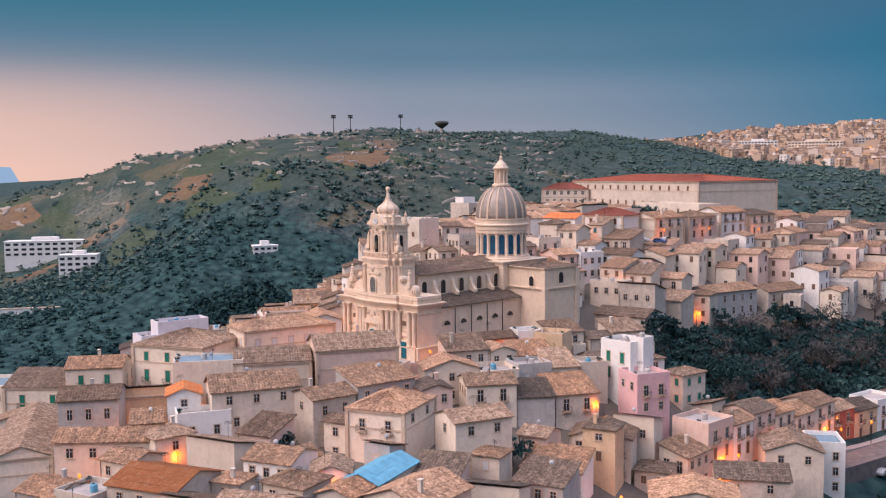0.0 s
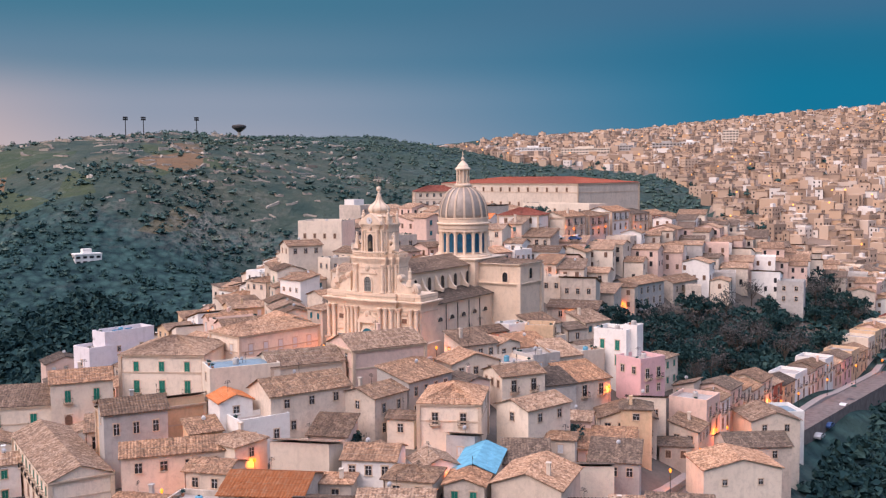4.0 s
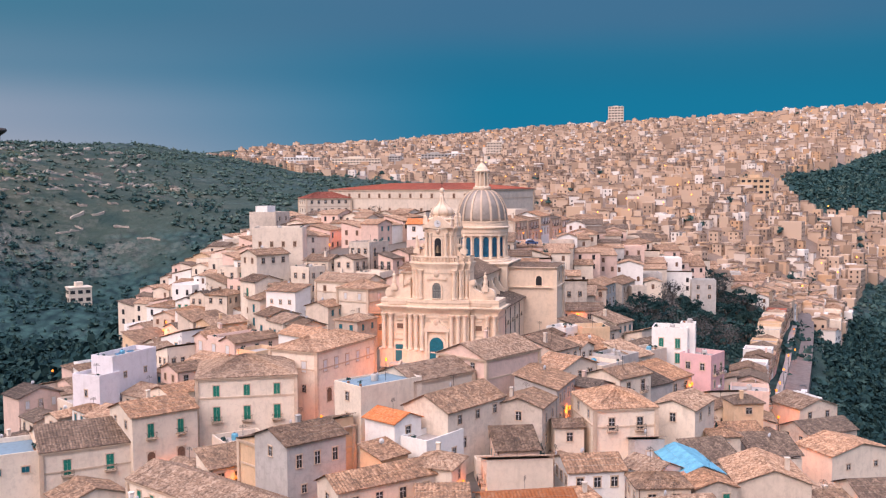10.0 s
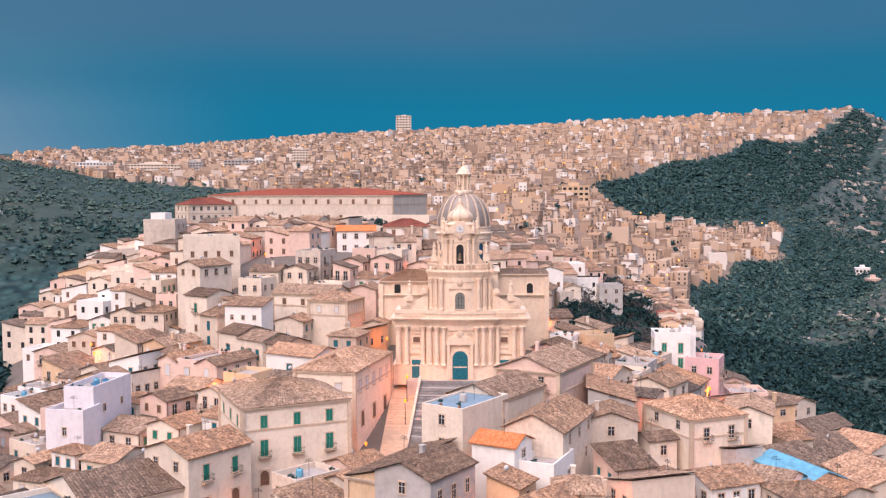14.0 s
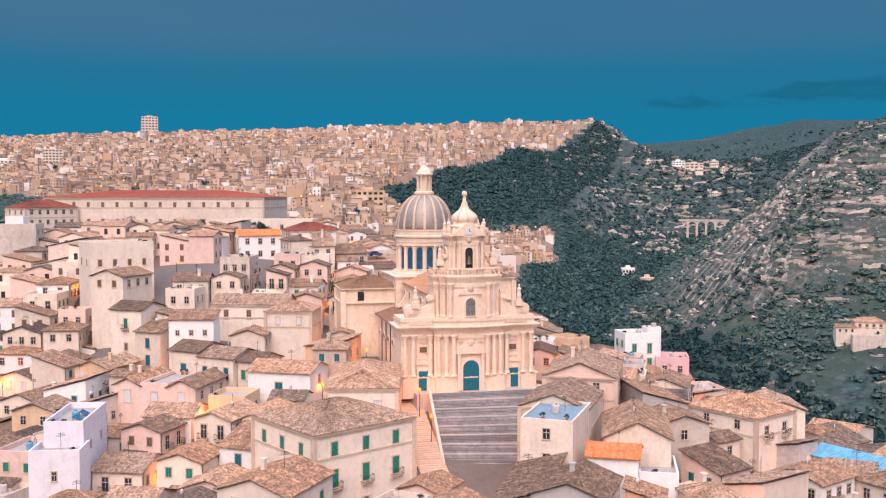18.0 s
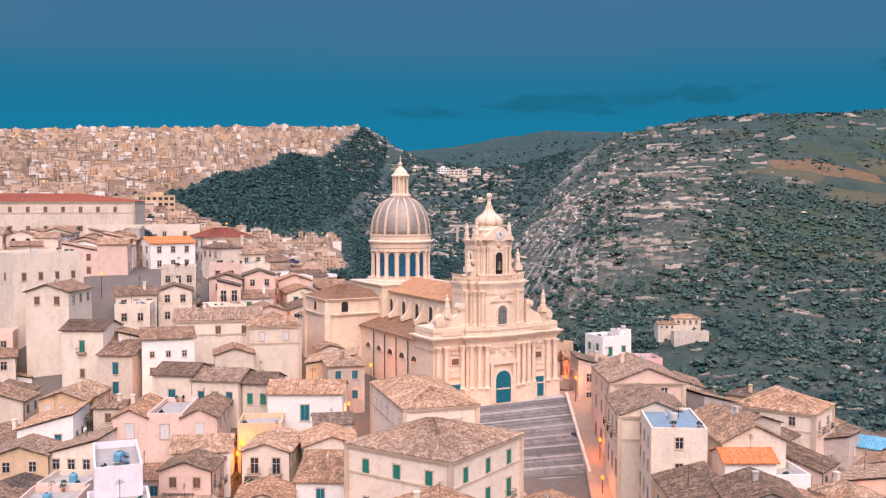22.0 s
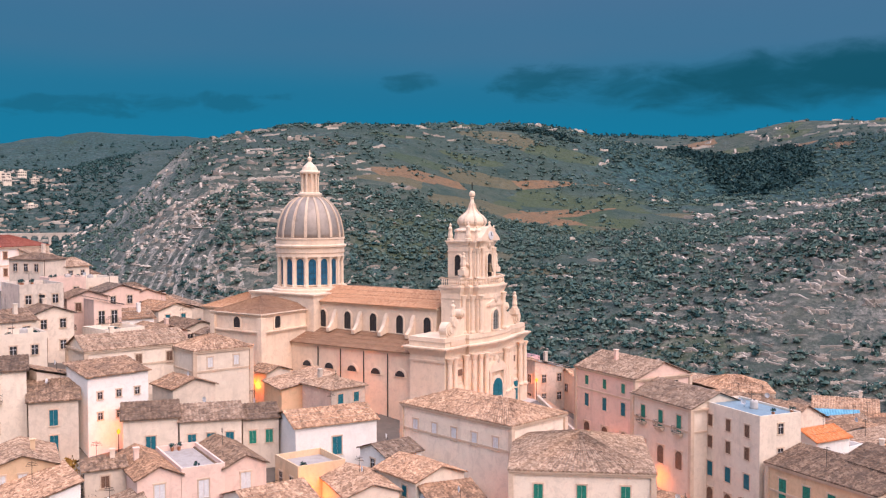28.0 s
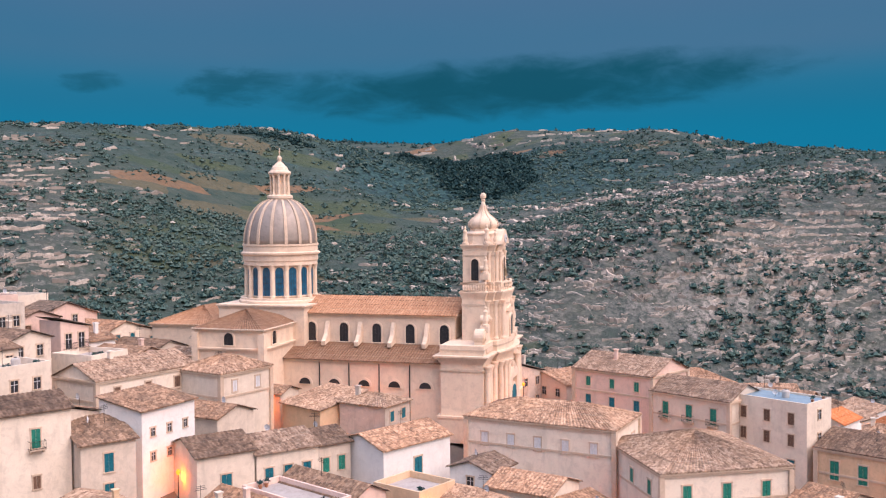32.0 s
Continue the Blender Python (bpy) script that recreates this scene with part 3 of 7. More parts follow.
leaf_dry = foliage("leaves_autumn", (0.20, 0.11, 0.03), (0.30, 0.17, 0.04), (0.16, 0.12, 0.05))
twig_grey = foliage("bare_twigs", (0.060, 0.062, 0.064), (0.085, 0.085, 0.085), (0.12, 0.115, 0.11))


def tufts(rng, centres, sizes, leaves, squash=0.8, leaf=0.36):
    """Leaf clumps as bent diamonds round many centres; all in two arrays."""
    n = len(centres)
    d = rng.normal(size=(n, leaves, 3))
    d /= np.linalg.norm(d, axis=2, keepdims=True)
    d *= (0.45 + 0.6 * rng.random((n, leaves, 1)))
    d[:, :, 2] = np.abs(d[:, :, 2]) * squash * 1.25 - 0.1
    c = centres[:, None, :] + d * sizes[:, None, None]
    u = rng.normal(size=(n, leaves, 3))
    u /= np.linalg.norm(u, axis=2, keepdims=True)
    w = np.cross(u, d + 1e-3)
    w /= np.linalg.norm(w, axis=2, keepdims=True)
    s = sizes[:, None, None] * leaf * (0.6 + 0.8 * rng.random((n, leaves, 1)))
    bend = d * s * 0.5
    quad = np.stack([c + u * s, c + w * s * 0.8 + bend, c - u * s, c - w * s * 0.8 + bend], 2).reshape(-1, 3)
    return quad, np.arange(len(quad)).reshape(-1, 4)


def cores(rng, centres, sizes, squash=0.75):
    """A lumpy eight-sided body inside each clump."""
    base = np.array([(0, 0, 1), (1, 0, .15), (0, 1, .15), (-1, 0, .15), (0, -1, .15), (0, 0, -.5)], float)
    tri = np.array([(0, 1, 2), (0, 2, 3), (0, 3, 4), (0, 4, 1), (5, 2, 1), (5, 3, 2), (5, 4, 3), (5, 1, 4)])
    n = len(centres)
    v = base[None] * (0.75 + 0.4 * rng.random((n, 6, 1))) * sizes[:, None, None] * np.array([1, 1, squash])
    v = (v + centres[:, None, :]).reshape(-1, 3)
    return v, (tri[None] + np.arange(n)[:, None, None] * 6).reshape(-1, 3)


def greenery(name, label, xy, sizes, mat, seed, leaves=9, sink=0.1, category="shrubs"):
    rng = np.random.default_rng(seed)
    z = surface(xy)
    cen = np.column_stack([xy, z + sizes * (0.35 - sink)])
    q, qf = tufts(rng, cen, sizes, leaves)
    c, cf = cores(rng, cen, sizes * 0.8)
    me = bpy.data.meshes.new(name)
    me.from_pydata(np.concatenate([q, c]).tolist(), [], qf.tolist() + (cf + len(q)).tolist())
    me.materials.append(mat)
    me.update()
    return tagged(new(name, me), label, category, kind="stuff")


def scatter(rng, count, ring, sector, density, keep_out):
    """Random places between two radii and two bearings, thinned by drifts, by bare rock and by fields."""
    out, have = [], 0
    while have < count:
        a = np.radians(rng.uniform(*sector, 4000))
        r = np.sqrt(rng.uniform(ring[0] ** 2, ring[1] ** 2, 4000))
        xy = np.column_stack([-10 + r * np.sin(a), 215 + r * np.cos(a)])
        for p in keep_out:
            xy = xy[~inside(xy, p)]
        n = np.array([noise.noise((x / 75, y / 75, 1)) + 0.6 * noise.noise((x / 22, y / 22, 5)) for x, y in xy])
        rock, wood, field = covers(xy).T
        xy = xy[n + density + 1.6 * (wood - 0.4) - 0.7 * field - 0.3 * np.maximum(0, rock - 0.3) > rng.uniform(-0.5, 0.7, len(xy))]
        out.append(xy)
        have += len(xy)
    return np.concatenate(out)[:count]


def filled(rng, count, poly):
    """Random places in a plan polygon."""
    lo, hi = np.min(poly, 0), np.max(poly, 0)
    xy = rng.uniform(lo, hi, (count * 5, 2))
    return xy[inside(xy, poly)][:count]


def build_scrub():
    rng = np.random.default_rng(11)
    near = scatter(rng, 9000, (150, 560), (-60, 160), 0.15, (TOWN, FAR_TOWN))
    greenery("hillside_scrub", "dark green carob and olive scrub over the near slopes", near, 1.1 + 2.3 * rng.random(len(near)) ** 2, leaf_dark, 1, 10)
    mid = scatter(rng, 27000, (450, 1300), (-45, 160), 0.1, (TOWN, FAR_TOWN))
    greenery("hillside_bushes", "grey-green bushes dotted over the stony terraces", mid, 1.3 + 3.0 * rng.random(len(mid)) ** 2, leaf_olive, 2, 7)
    far = scatter(rng, 6000, (1100, 2600), (30, 160), 0.15, (TOWN, FAR_TOWN))
    greenery("distant_woods", "dark distant woods and thickets along the ridges", far, 2.2 + 4.6 * rng.random(len(far)) ** 2, leaf_dark, 3, 7)

    south = scatter(rng, 11500, (215, 700), (85, 170), 0.35, (TOWN, FAR_TOWN))
    greenery("terrace_bushes", "round dark bushes crowding the southern terraces", south, 1.2 + 2.6 * rng.random(len(south)) ** 1.6, leaf_olive, 9, 9)
    strips = []
    for x0, y0, x1, y1, n in ((1040, 188, 1113, 12, 260), (1063, -118, 1036, -211, 150)):
        t = rng.random(n)[:, None]
        strips.append(np.array([(x0, y0)]) + t * np.array([(x1 - x0, y1 - y0)]) + rng.normal(size=(n, 2)) * 5)
    xy = np.concatenate(strips)
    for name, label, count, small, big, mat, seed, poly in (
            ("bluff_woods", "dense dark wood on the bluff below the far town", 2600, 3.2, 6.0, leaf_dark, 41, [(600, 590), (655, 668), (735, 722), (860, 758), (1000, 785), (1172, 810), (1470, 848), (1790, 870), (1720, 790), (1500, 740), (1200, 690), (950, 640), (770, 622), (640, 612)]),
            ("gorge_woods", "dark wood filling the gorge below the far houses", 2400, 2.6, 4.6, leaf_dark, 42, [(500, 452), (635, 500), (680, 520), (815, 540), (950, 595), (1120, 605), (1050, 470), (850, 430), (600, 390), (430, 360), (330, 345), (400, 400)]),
            # packed and dark so that the wood doubles as the dip's shade
            ("valley_woods", "deep green wood, also standing for shade, in the dip between two ridges", 1500, 4.0, 7.0, leaf_deep, 43, [(1060, -345), (1370, -530), (1100, -560), (971, -521), (855, -445), (790, -338), (900, -345), (1000, -365)])):
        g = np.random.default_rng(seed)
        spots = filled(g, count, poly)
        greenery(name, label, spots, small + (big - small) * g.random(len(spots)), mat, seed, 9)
    gorge = filled(np.random.default_rng(46), 3000, [(1000, 640), (1500, 740), (1900, 780), (2300, 700), (2000, 420), (1500, 430), (1150, 500)])
    greenery("gorge_scrub", "dark scrub over the far gorge side", gorge, 2.0 + 4.5 * rng.random(len(gorge)) ** 2, leaf_dark, 47, 7)
    below = filled(np.random.default_rng(44), 5200, [(40, 150), (62, 172), (86, 193), (126, 224), (176, 261), (250, 318), (330, 330), (300, 240), (230, 170), (150, 130), (80, 120)])
    greenery("hanging_woods", "dark dense thickets on the steep bank below the street", below, 1.3 + 2.0 * rng.random(len(below)), leaf_deep, 45, 16)
    greenery("crest_woods", "dark pine belts along the crest of the eastern hill", xy, 2.4 + 1.6 * rng.random(len(xy)), leaf_deep, 4, 9)


build_scrub()


def hill_stone(k, pos):
    r = k.n("ShaderNodeNewGeometry")
    n = k.noise(r.outputs["Position"], 0.9, 4.0, 0.7)
    c = k.ramp(r.outputs["Random Per Island"], (0.0, (0.22, 0.19, 0.165)), (0.5, (0.38, 0.33, 0.285)), (1.0, (0.60, 0.52, 0.45)))
    return k.mix(k.math("MULTIPLY", k.ramp(n, (0.45, 0.0), (0.65, 1.0)), 0.6), c, (0.16, 0.15, 0.12)), n, 0.25


limestone = stuff("bare_limestone", hill_stone, 0.95, spec=0.1)


def rocky_places(rng, count, ring, sector):
    out, have = [], 0
    while have < count:
        a = np.radians(rng.uniform(*sector, 4000))
        r = rng.uniform(*ring, 4000)
        xy = np.column_stack([-10 + r * np.sin(a), 215 + r * np.cos(a)])
        xy = xy[~inside(xy, TOWN) & ~inside(xy, FAR_TOWN)]
        xy = xy[np.maximum(0, covers(xy)[:, 0] - 0.2) ** 1.5 * 2.2 > rng.random(len(xy))]
        out.append(xy)
        have += len(xy)
    return np.concatenate(out)[:count]


def terrace_walls():
    """Dry-stone walls and rock ledges along the contours of the stony slopes."""
    rng = np.random.default_rng(61)
    at = np.concatenate([rocky_places(rng, 2700, (190, 520), (84, 168)), rocky_places(rng, 1300, (450, 900), (60, 168)), rocky_places(rng, 750, (700, 1600), (60, 150)), rocky_places(rng, 500, (1100, 2100), (62, 80)), rocky_places(rng, 330, (430, 900), (-40, 12))])
    n = len(at)
    e = 4.0

    def fall(q):
        g = np.column_stack([heights(q + (e, 0)) - heights(q - (e, 0)), heights(q + (0, e)) - heights(q - (0, e))])
        return g / np.maximum(np.linalg.norm(g, axis=1, keepdims=True), 1e-6)
    # drawn to the nearest of the common levels
    z = heights(at)
    at = at + fall(at) * np.clip((np.round(z / 4.5) * 4.5 - z) / 0.3, -12, 12)[:, None]
    far = np.clip(np.hypot(at[:, 0] + 10, at[:, 1] - 215) / 500, 0.6, 2.2)
    stride = (1.5 + 1.9 * rng.random(n)) * far
    tall = (0.7 + 1.1 * rng.random(n)) * far
    count = rng.integers(2, 6, n)
    line = [at]
    for _ in range(7):
        g = fall(line[-1])
        line.append(line[-1] + np.column_stack([-g[:, 1], g[:, 0]]) * stride[:, None] + rng.normal(size=(n, 2)) * 0.35 * stride[:, None])
    up = [fall(q) for q in line]
    low = [surface(q) for q in line]
    vs, fs = [], []
    for i in range(n):
        k = len(vs)
        for j in range(count[i] + 1):
            (x, y), (gx, gy), b = line[j][i], up[j][i], low[j][i]
            h, w = tall[i] * rng.uniform(0.25, 1.3), 1.6 * far[i] * rng.uniform(0.5, 1.3)
            vs += [(x - gx * w * 0.4, y - gy * w * 0.4, b - 1.5), (x - gx * w * 0.2, y - gy * w * 0.2, b + h), (x + gx * w, y + gy * w, b + h * 1.05), (x + gx * w * 1.2, y + gy * w * 1.2, b - 1.0)]
        m = count[i]
        fs += [(k + 4 * j + q, k + 4 * j + q + 4, k + 4 * j + q + 5, k + 4 * j + q + 1) for j in range(m) for q in range(3)]
        fs += [(k, k + 1, k + 2, k + 3), (k + 4 * m + 3, k + 4 * m + 2, k + 4 * m + 1, k + 4 * m)]
    me = bpy.data.meshes.new("terrace_walls")
    me.from_pydata(vs, [], fs)
    me.materials.append(limestone)
    tagged(new("terrace_walls", me), "pale dry-stone terrace walls and ledges along the stony slopes", "terrace walls", kind="stuff")
    at = np.concatenate([rocky_places(rng, 3000, (190, 1000), (55, 168)), filled(rng, 500, [(560, 320), (600, 330), (700, 290), (690, 240), (620, 190), (590, 250)])])
    size = (0.5 + 1.9 * rng.random(len(at)) ** 3) * np.clip(np.hypot(at[:, 0] + 10, at[:, 1] - 215) / 500, 0.7, 1.6)
    c, cf = cores(rng, np.column_stack([at, surface(at) + 0.1]), size, 0.6)
    me = bpy.data.meshes.new("boulders")
    me.from_pydata(c.tolist(), [], cf.tolist())
    me.materials.append(limestone)
    tagged(new("boulders", me), "pale limestone boulders strewn over the stony slopes", "boulders", kind="stuff")


terrace_walls()


# ---- houses ----
def slope(s, e0, e1, r1, r0, pitch=0.5, mat=0, thick=0.16):
    """A tiled slope from the eave e0-e1 up to the ridge r0-r1, with its rows of tiles as ridges and furrows."""
    e0, e1, r0, r1 = (Vector(p) for p in (e0, e1, r0, r1))
    n = max(2, int((e1 - e0).length / pitch))
    up = (e1 - e0).cross(r0 - e0 if (r0 - e0).length > 0.01 else r1 - e0).normalized()
    taper = 0.3 + 0.7 * min(1, (r1 - r0).length / max((e1 - e0).length, 0.1))
    lengths = max(1, min(4, round(((r0 + r1) - (e0 + e1)).length / 2 / 1.7)))
    drop = Vector((0, 0, thick))
    vs, fs = [], []
    for i in range(n):
        # each row of tiles is a piece of its own, in a few lengths that overlap a little
        ends = [i / n, (i + 0.5) / n, (i + 1) / n]
        rise = [-0.045, 0.055, -0.045]
        for q in range(lengths):
            u0, u1 = q / lengths, (q + 1) / lengths
            k = len(vs)
            for t, h in zip(ends, rise):
                a, b = e0.lerp(e1, t), r0.lerp(r1, t)
                vs += [a.lerp(b, u0) + up * (h + 0.03), a.lerp(b, u1) + up * (h * taper if q == lengths - 1 else h)]
            fs += [(k, k + 2, k + 3, k + 1), (k + 2, k + 4, k + 5, k + 3)]
            if q == 0:
                m = len(vs)
                vs += [vs[k] - drop, vs[k + 2] - drop, vs[k + 4] - drop]
                fs += [(m, m + 1, k + 2, k), (m + 1, m + 2, k + 4, k + 2)]
    s.mesh_in(vs, fs, mat)


def roof_shape(w, d, ze, kind, rise, over=0.4):
    """A roof over a w by d plan: gable_x has its ridge along x, shed_y falls towards -y."""
    s = Shape()
    X, Y = w / 2 + over, d / 2 + over
    run = {"gable_x": d / 2, "gable_y": w / 2, "hip": min(w, d) / 2}.get(kind, d if kind.endswith("y") else w)
    drop = rise * over / run
    zr = ze + rise + 0.08 + (drop if kind.startswith("shed") else 0)
    low = ze - drop + 0.08
    if kind == "gable_x":
        slope(s, (-X, -Y, low), (X, -Y, low), (X, 0, zr), (-X, 0, zr))
        slope(s, (X, Y, low), (-X, Y, low), (-X, 0, zr), (X, 0, zr))
        s.mesh_in([(-X, -Y, low - .16), (X, -Y, low - .16), (X, Y, low - .16), (-X, Y, low - .16), (-X, 0, zr - .16), (X, 0, zr - .16)], [(0, 4, 5, 1), (2, 5, 4, 3)])
    elif kind == "gable_y":
        slope(s, (X, -Y, low), (X, Y, low), (0, Y, zr), (0, -Y, zr))
        slope(s, (-X, Y, low), (-X, -Y, low), (0, -Y, zr), (0, Y, zr))
        s.mesh_in([(-X, -Y, low - .16), (X, -Y, low - .16), (X, Y, low - .16), (-X, Y, low - .16), (0, -Y, zr - .16), (0, Y, zr - .16)], [(4, 5, 3, 0), (5, 4, 1, 2)])
    elif kind == "hip":
        h = max(0.0, (w - d) / 2)
        g = max(0.0, (d - w) / 2)
        A, B = (-h, -g, zr), (h, g, zr)
        if w >= d:
            slope(s, (-X, -Y, low), (X, -Y, low), B, A)
            slope(s, (X, Y, low), (-X, Y, low), A, B)
            slope(s, (X, -Y, low), (X, Y, low), B, B)
            slope(s, (-X, Y, low), (-X, -Y, low), A, A)
        else:
            slope(s, (-X, -Y, low), (X, -Y, low), A, A)
            slope(s, (X, Y, low), (-X, Y, low), B, B)
            slope(s, (X, -Y, low), (X, Y, low), B, A)
            slope(s, (-X, Y, low), (-X, -Y, low), A, B)
        s.mesh_in([(-X, -Y, low - .16), (X, -Y, low - .16), (X, Y, low - .16), (-X, Y, low - .16)], [(3, 2, 1, 0)])
    elif kind in ("shed_y", "shed_x", "shed_-y", "shed_-x"):
        if kind == "shed_y":
            q = [(-X, -Y, low), (X, -Y, low), (X, Y, zr), (-X, Y, zr)]
        elif kind == "shed_-y":
            q = [(X, Y, low), (-X, Y, low), (-X, -Y, zr), (X, -Y, zr)]
        elif kind == "shed_x":
            q = [(-X, Y, low), (-X, -Y, low), (X, -Y, zr), (X, Y, zr)]
        else:
            q = [(X, -Y, low), (X, Y, low), (-X, Y, zr), (-X, -Y, zr)]
        slope(s, *q)
        s.mesh_in([(a, b, c - .16) for a, b, c in q], [(3, 2, 1, 0)])
    return s


def wall_shape(w, d, z0, ze, kind, rise):
    """House walls as one closed body, its gables carried up under the roof, or a parapet round a flat roof."""
    s = Shape()
    x, y = w / 2, d / 2
    rise -= 0.1
    if kind.startswith("shed"):
        ze -= 0.22
    foot = [(-x, -y, z0), (x, -y, z0), (x, y, z0), (-x, y, z0)]
    if kind == "flat":
        t, p = 0.25, rise + 0.1
        top = [(a, b, ze + p) for a, b, _ in foot]
        rim = [(-x + t, -y + t, ze + p), (x - t, -y + t, ze + p), (x - t, y - t, ze + p), (-x + t, y - t, ze + p)]
        low = [(a, b, ze) for a, b, _ in rim]
        fs = []
        for i in range(4):
            j = (i + 1) % 4
            fs += [(i, j, 4 + j, 4 + i), (4 + i, 4 + j, 8 + j, 8 + i), (8 + i, 8 + j, 12 + j, 12 + i)]
        s.mesh_in(foot + top + rim + low, fs + [(12, 13, 14, 15)])
        return s
    up = {"gable_x": (0, 0, 0, 0), "gable_y": (0, 0, 0, 0), "hip": (0, 0, 0, 0), "shed_y": (0, 0, 1, 1), "shed_-y": (1, 1, 0, 0), "shed_x": (0, 1, 1, 0), "shed_-x": (1, 0, 0, 1)}[kind]
    vs = foot + [(a, b, ze + rise * k) for (a, b, _), k in zip(foot, up)]
    if kind == "gable_x":
        vs += [(x, 0, ze + rise), (-x, 0, ze + rise)]
        fs = [(0, 1, 5, 4), (1, 2, 6, 8, 5), (2, 3, 7, 6), (3, 0, 4, 9, 7), (4, 5, 8, 9), (6, 7, 9, 8)]
    elif kind == "gable_y":
        vs += [(0, -y, ze + rise), (0, y, ze + rise)]
        fs = [(0, 1, 5, 8, 4), (1, 2, 6, 5), (2, 3, 7, 9, 6), (3, 0, 4, 7), (4, 8, 9, 7), (5, 6, 9, 8)]
    else:
        fs = [(0, 1, 5, 4), (1, 2, 6, 5), (2, 3, 7, 6), (3, 0, 4, 7), (4, 5, 6, 7)]
    s.mesh_in(vs, fs)
    return s


WINDOWS = {}


def window_data(kind, w, h):
    """Mesh data for one window or door: its stone frame with sill, its leaf, and a balcony where it has one."""
    key = (kind, round(w, 2), round(h, 2))
    if key in WINDOWS:
        return WINDOWS[key]
    f = Shape()
    b, y = 0.14, -0.09
    x = w / 2
    f.box(-x - b, -x, y, 0.02, 0, h)
    f.box(x, x + b, y, 0.02, 0, h)
    f.box(-x - b - 0.05, x + b + 0.05, y - 0.05, 0.02, h, h + 0.2)
    f.box(-x - b - 0.05, x + b + 0.05, y - 0.07, 0.02, -0.14, 0)
    leaf = Shape()
    mat = {"green": shutter_green, "teal": shutter_teal, "brown": shutter_brown, "white": shutter_white, "glass": glass_dark, "lattice": shutter_green, "arch": shutter_brown, "balcony": glass_dark, "green_balcony": shutter_green}[kind]
    if kind in ("glass", "balcony"):
        leaf.box(-x, x, -0.03, 0.02, 0, h)
        for g in (-0.03, ):
            leaf.box(g, g + 0.06, -0.05, -0.03, 0, h, 1)
        leaf.box(-x, x, -0.05, -0.03, h * 0.62, h * 0.62 + 0.06, 1)
    elif kind == "arch":
        leaf.slab(arch(0, 0, h, w), -0.06, 0.02)
    else:
        for a, c in ((-x, -0.02), (0.02, x)):
            leaf.box(a, c, -0.05, 0.02, 0, h)
            for j in range(5):
                leaf.box(a + 0.06, c - 0.06, -0.075, -0.05, h * (0.08 + 0.18 * j), h * (0.2 + 0.18 * j))
    bal = None
    if "balcony" in kind:
        bal = Shape()
        bal.box(-x - 0.4, x + 0.4, -0.85, 0, -0.2, -0.05)
        bal.box(-x - 0.3, -x - 0.1, -0.6, 0, -0.5, -0.2)
        bal.box(x + 0.1, x + 0.3, -0.6, 0, -0.5, -0.2)
        rail = Shape()
        for zz in (0.05, 0.9):
            rail.box(-x - 0.4, x + 0.4, -0.84, -0.8, zz - 0.05, zz)
            rail.box(-x - 0.4, -x - 0.36, -0.8, 0, zz - 0.05, zz)
            rail.box(x + 0.36, x + 0.4, -0.8, 0, zz - 0.05, zz)
        m = int((w + 0.8) / 0.16)
        for j in range(m + 1):
            rx = -x - 0.4 + j * (w + 0.77) / m
            rail.box(rx, rx + 0.03, -0.83, -0.81, -0.05, 0.88)
        bal = (bal.data("balcony", trim_stone), rail.data("railing", iron))
    WINDOWS[key] = (f.data("window_frame", trim_stone), leaf.data("pane" if kind in ("glass", "balcony") else "shutter", mat, shutter_white), bal, "pane" if kind in ("glass", "balcony") else "shutter")
    return WINDOWS[key]


def window(parent, kind, side, along, z, dims, w=1.0, h=1.5):
    """Puts one window on a wall: side s, e, n or w of the plan, so far along from its middle, sill at z."""
    fr, leaf, bal, what = window_data(kind, w, h)
    W, D = dims
    x, y, rz = {"s": (along, -D / 2, 0), "e": (W / 2, along, 90), "n": (-along, D / 2, 180), "w": (-W / 2, -along, 270)}[side]
    ob = part("window", fr, (), parent)
    ob.matrix_basis = pose(x, y, z, 0, 0, rz)
    part(what, leaf, (), ob)
    if bal:
        part("balcony", bal[0], (), ob)
        part("railing", bal[1], (), ob)


GARDEN = [(47, 210), (56, 207), (68, 212), (88, 238), (102, 243), (150, 276), (205, 318), (182, 326), (140, 302), (104, 281), (78, 270), (56, 254), (48, 232)]
HOUSES = []          # footprints, for keeping them apart
ROOF_NAME = {"brown": "brown clay tiles", "dark": "dark weathered tiles", "pale": "pale clay tiles", "orange": "orange clay tiles", "red": "red clay tiles", "sheet": "blue sheet metal", "blue": "blue"}
WALL_NAME = {"cream": "cream plaster", "beige": "beige plaster", "stone": "bare old limestone", "grey": "stained grey plaster", "white": "whitewashed", "rose": "rose plaster", "pink": "pink plaster", "lilac": "lilac plaster", "ochre": "ochre plaster", "red": "dull red plaster"}


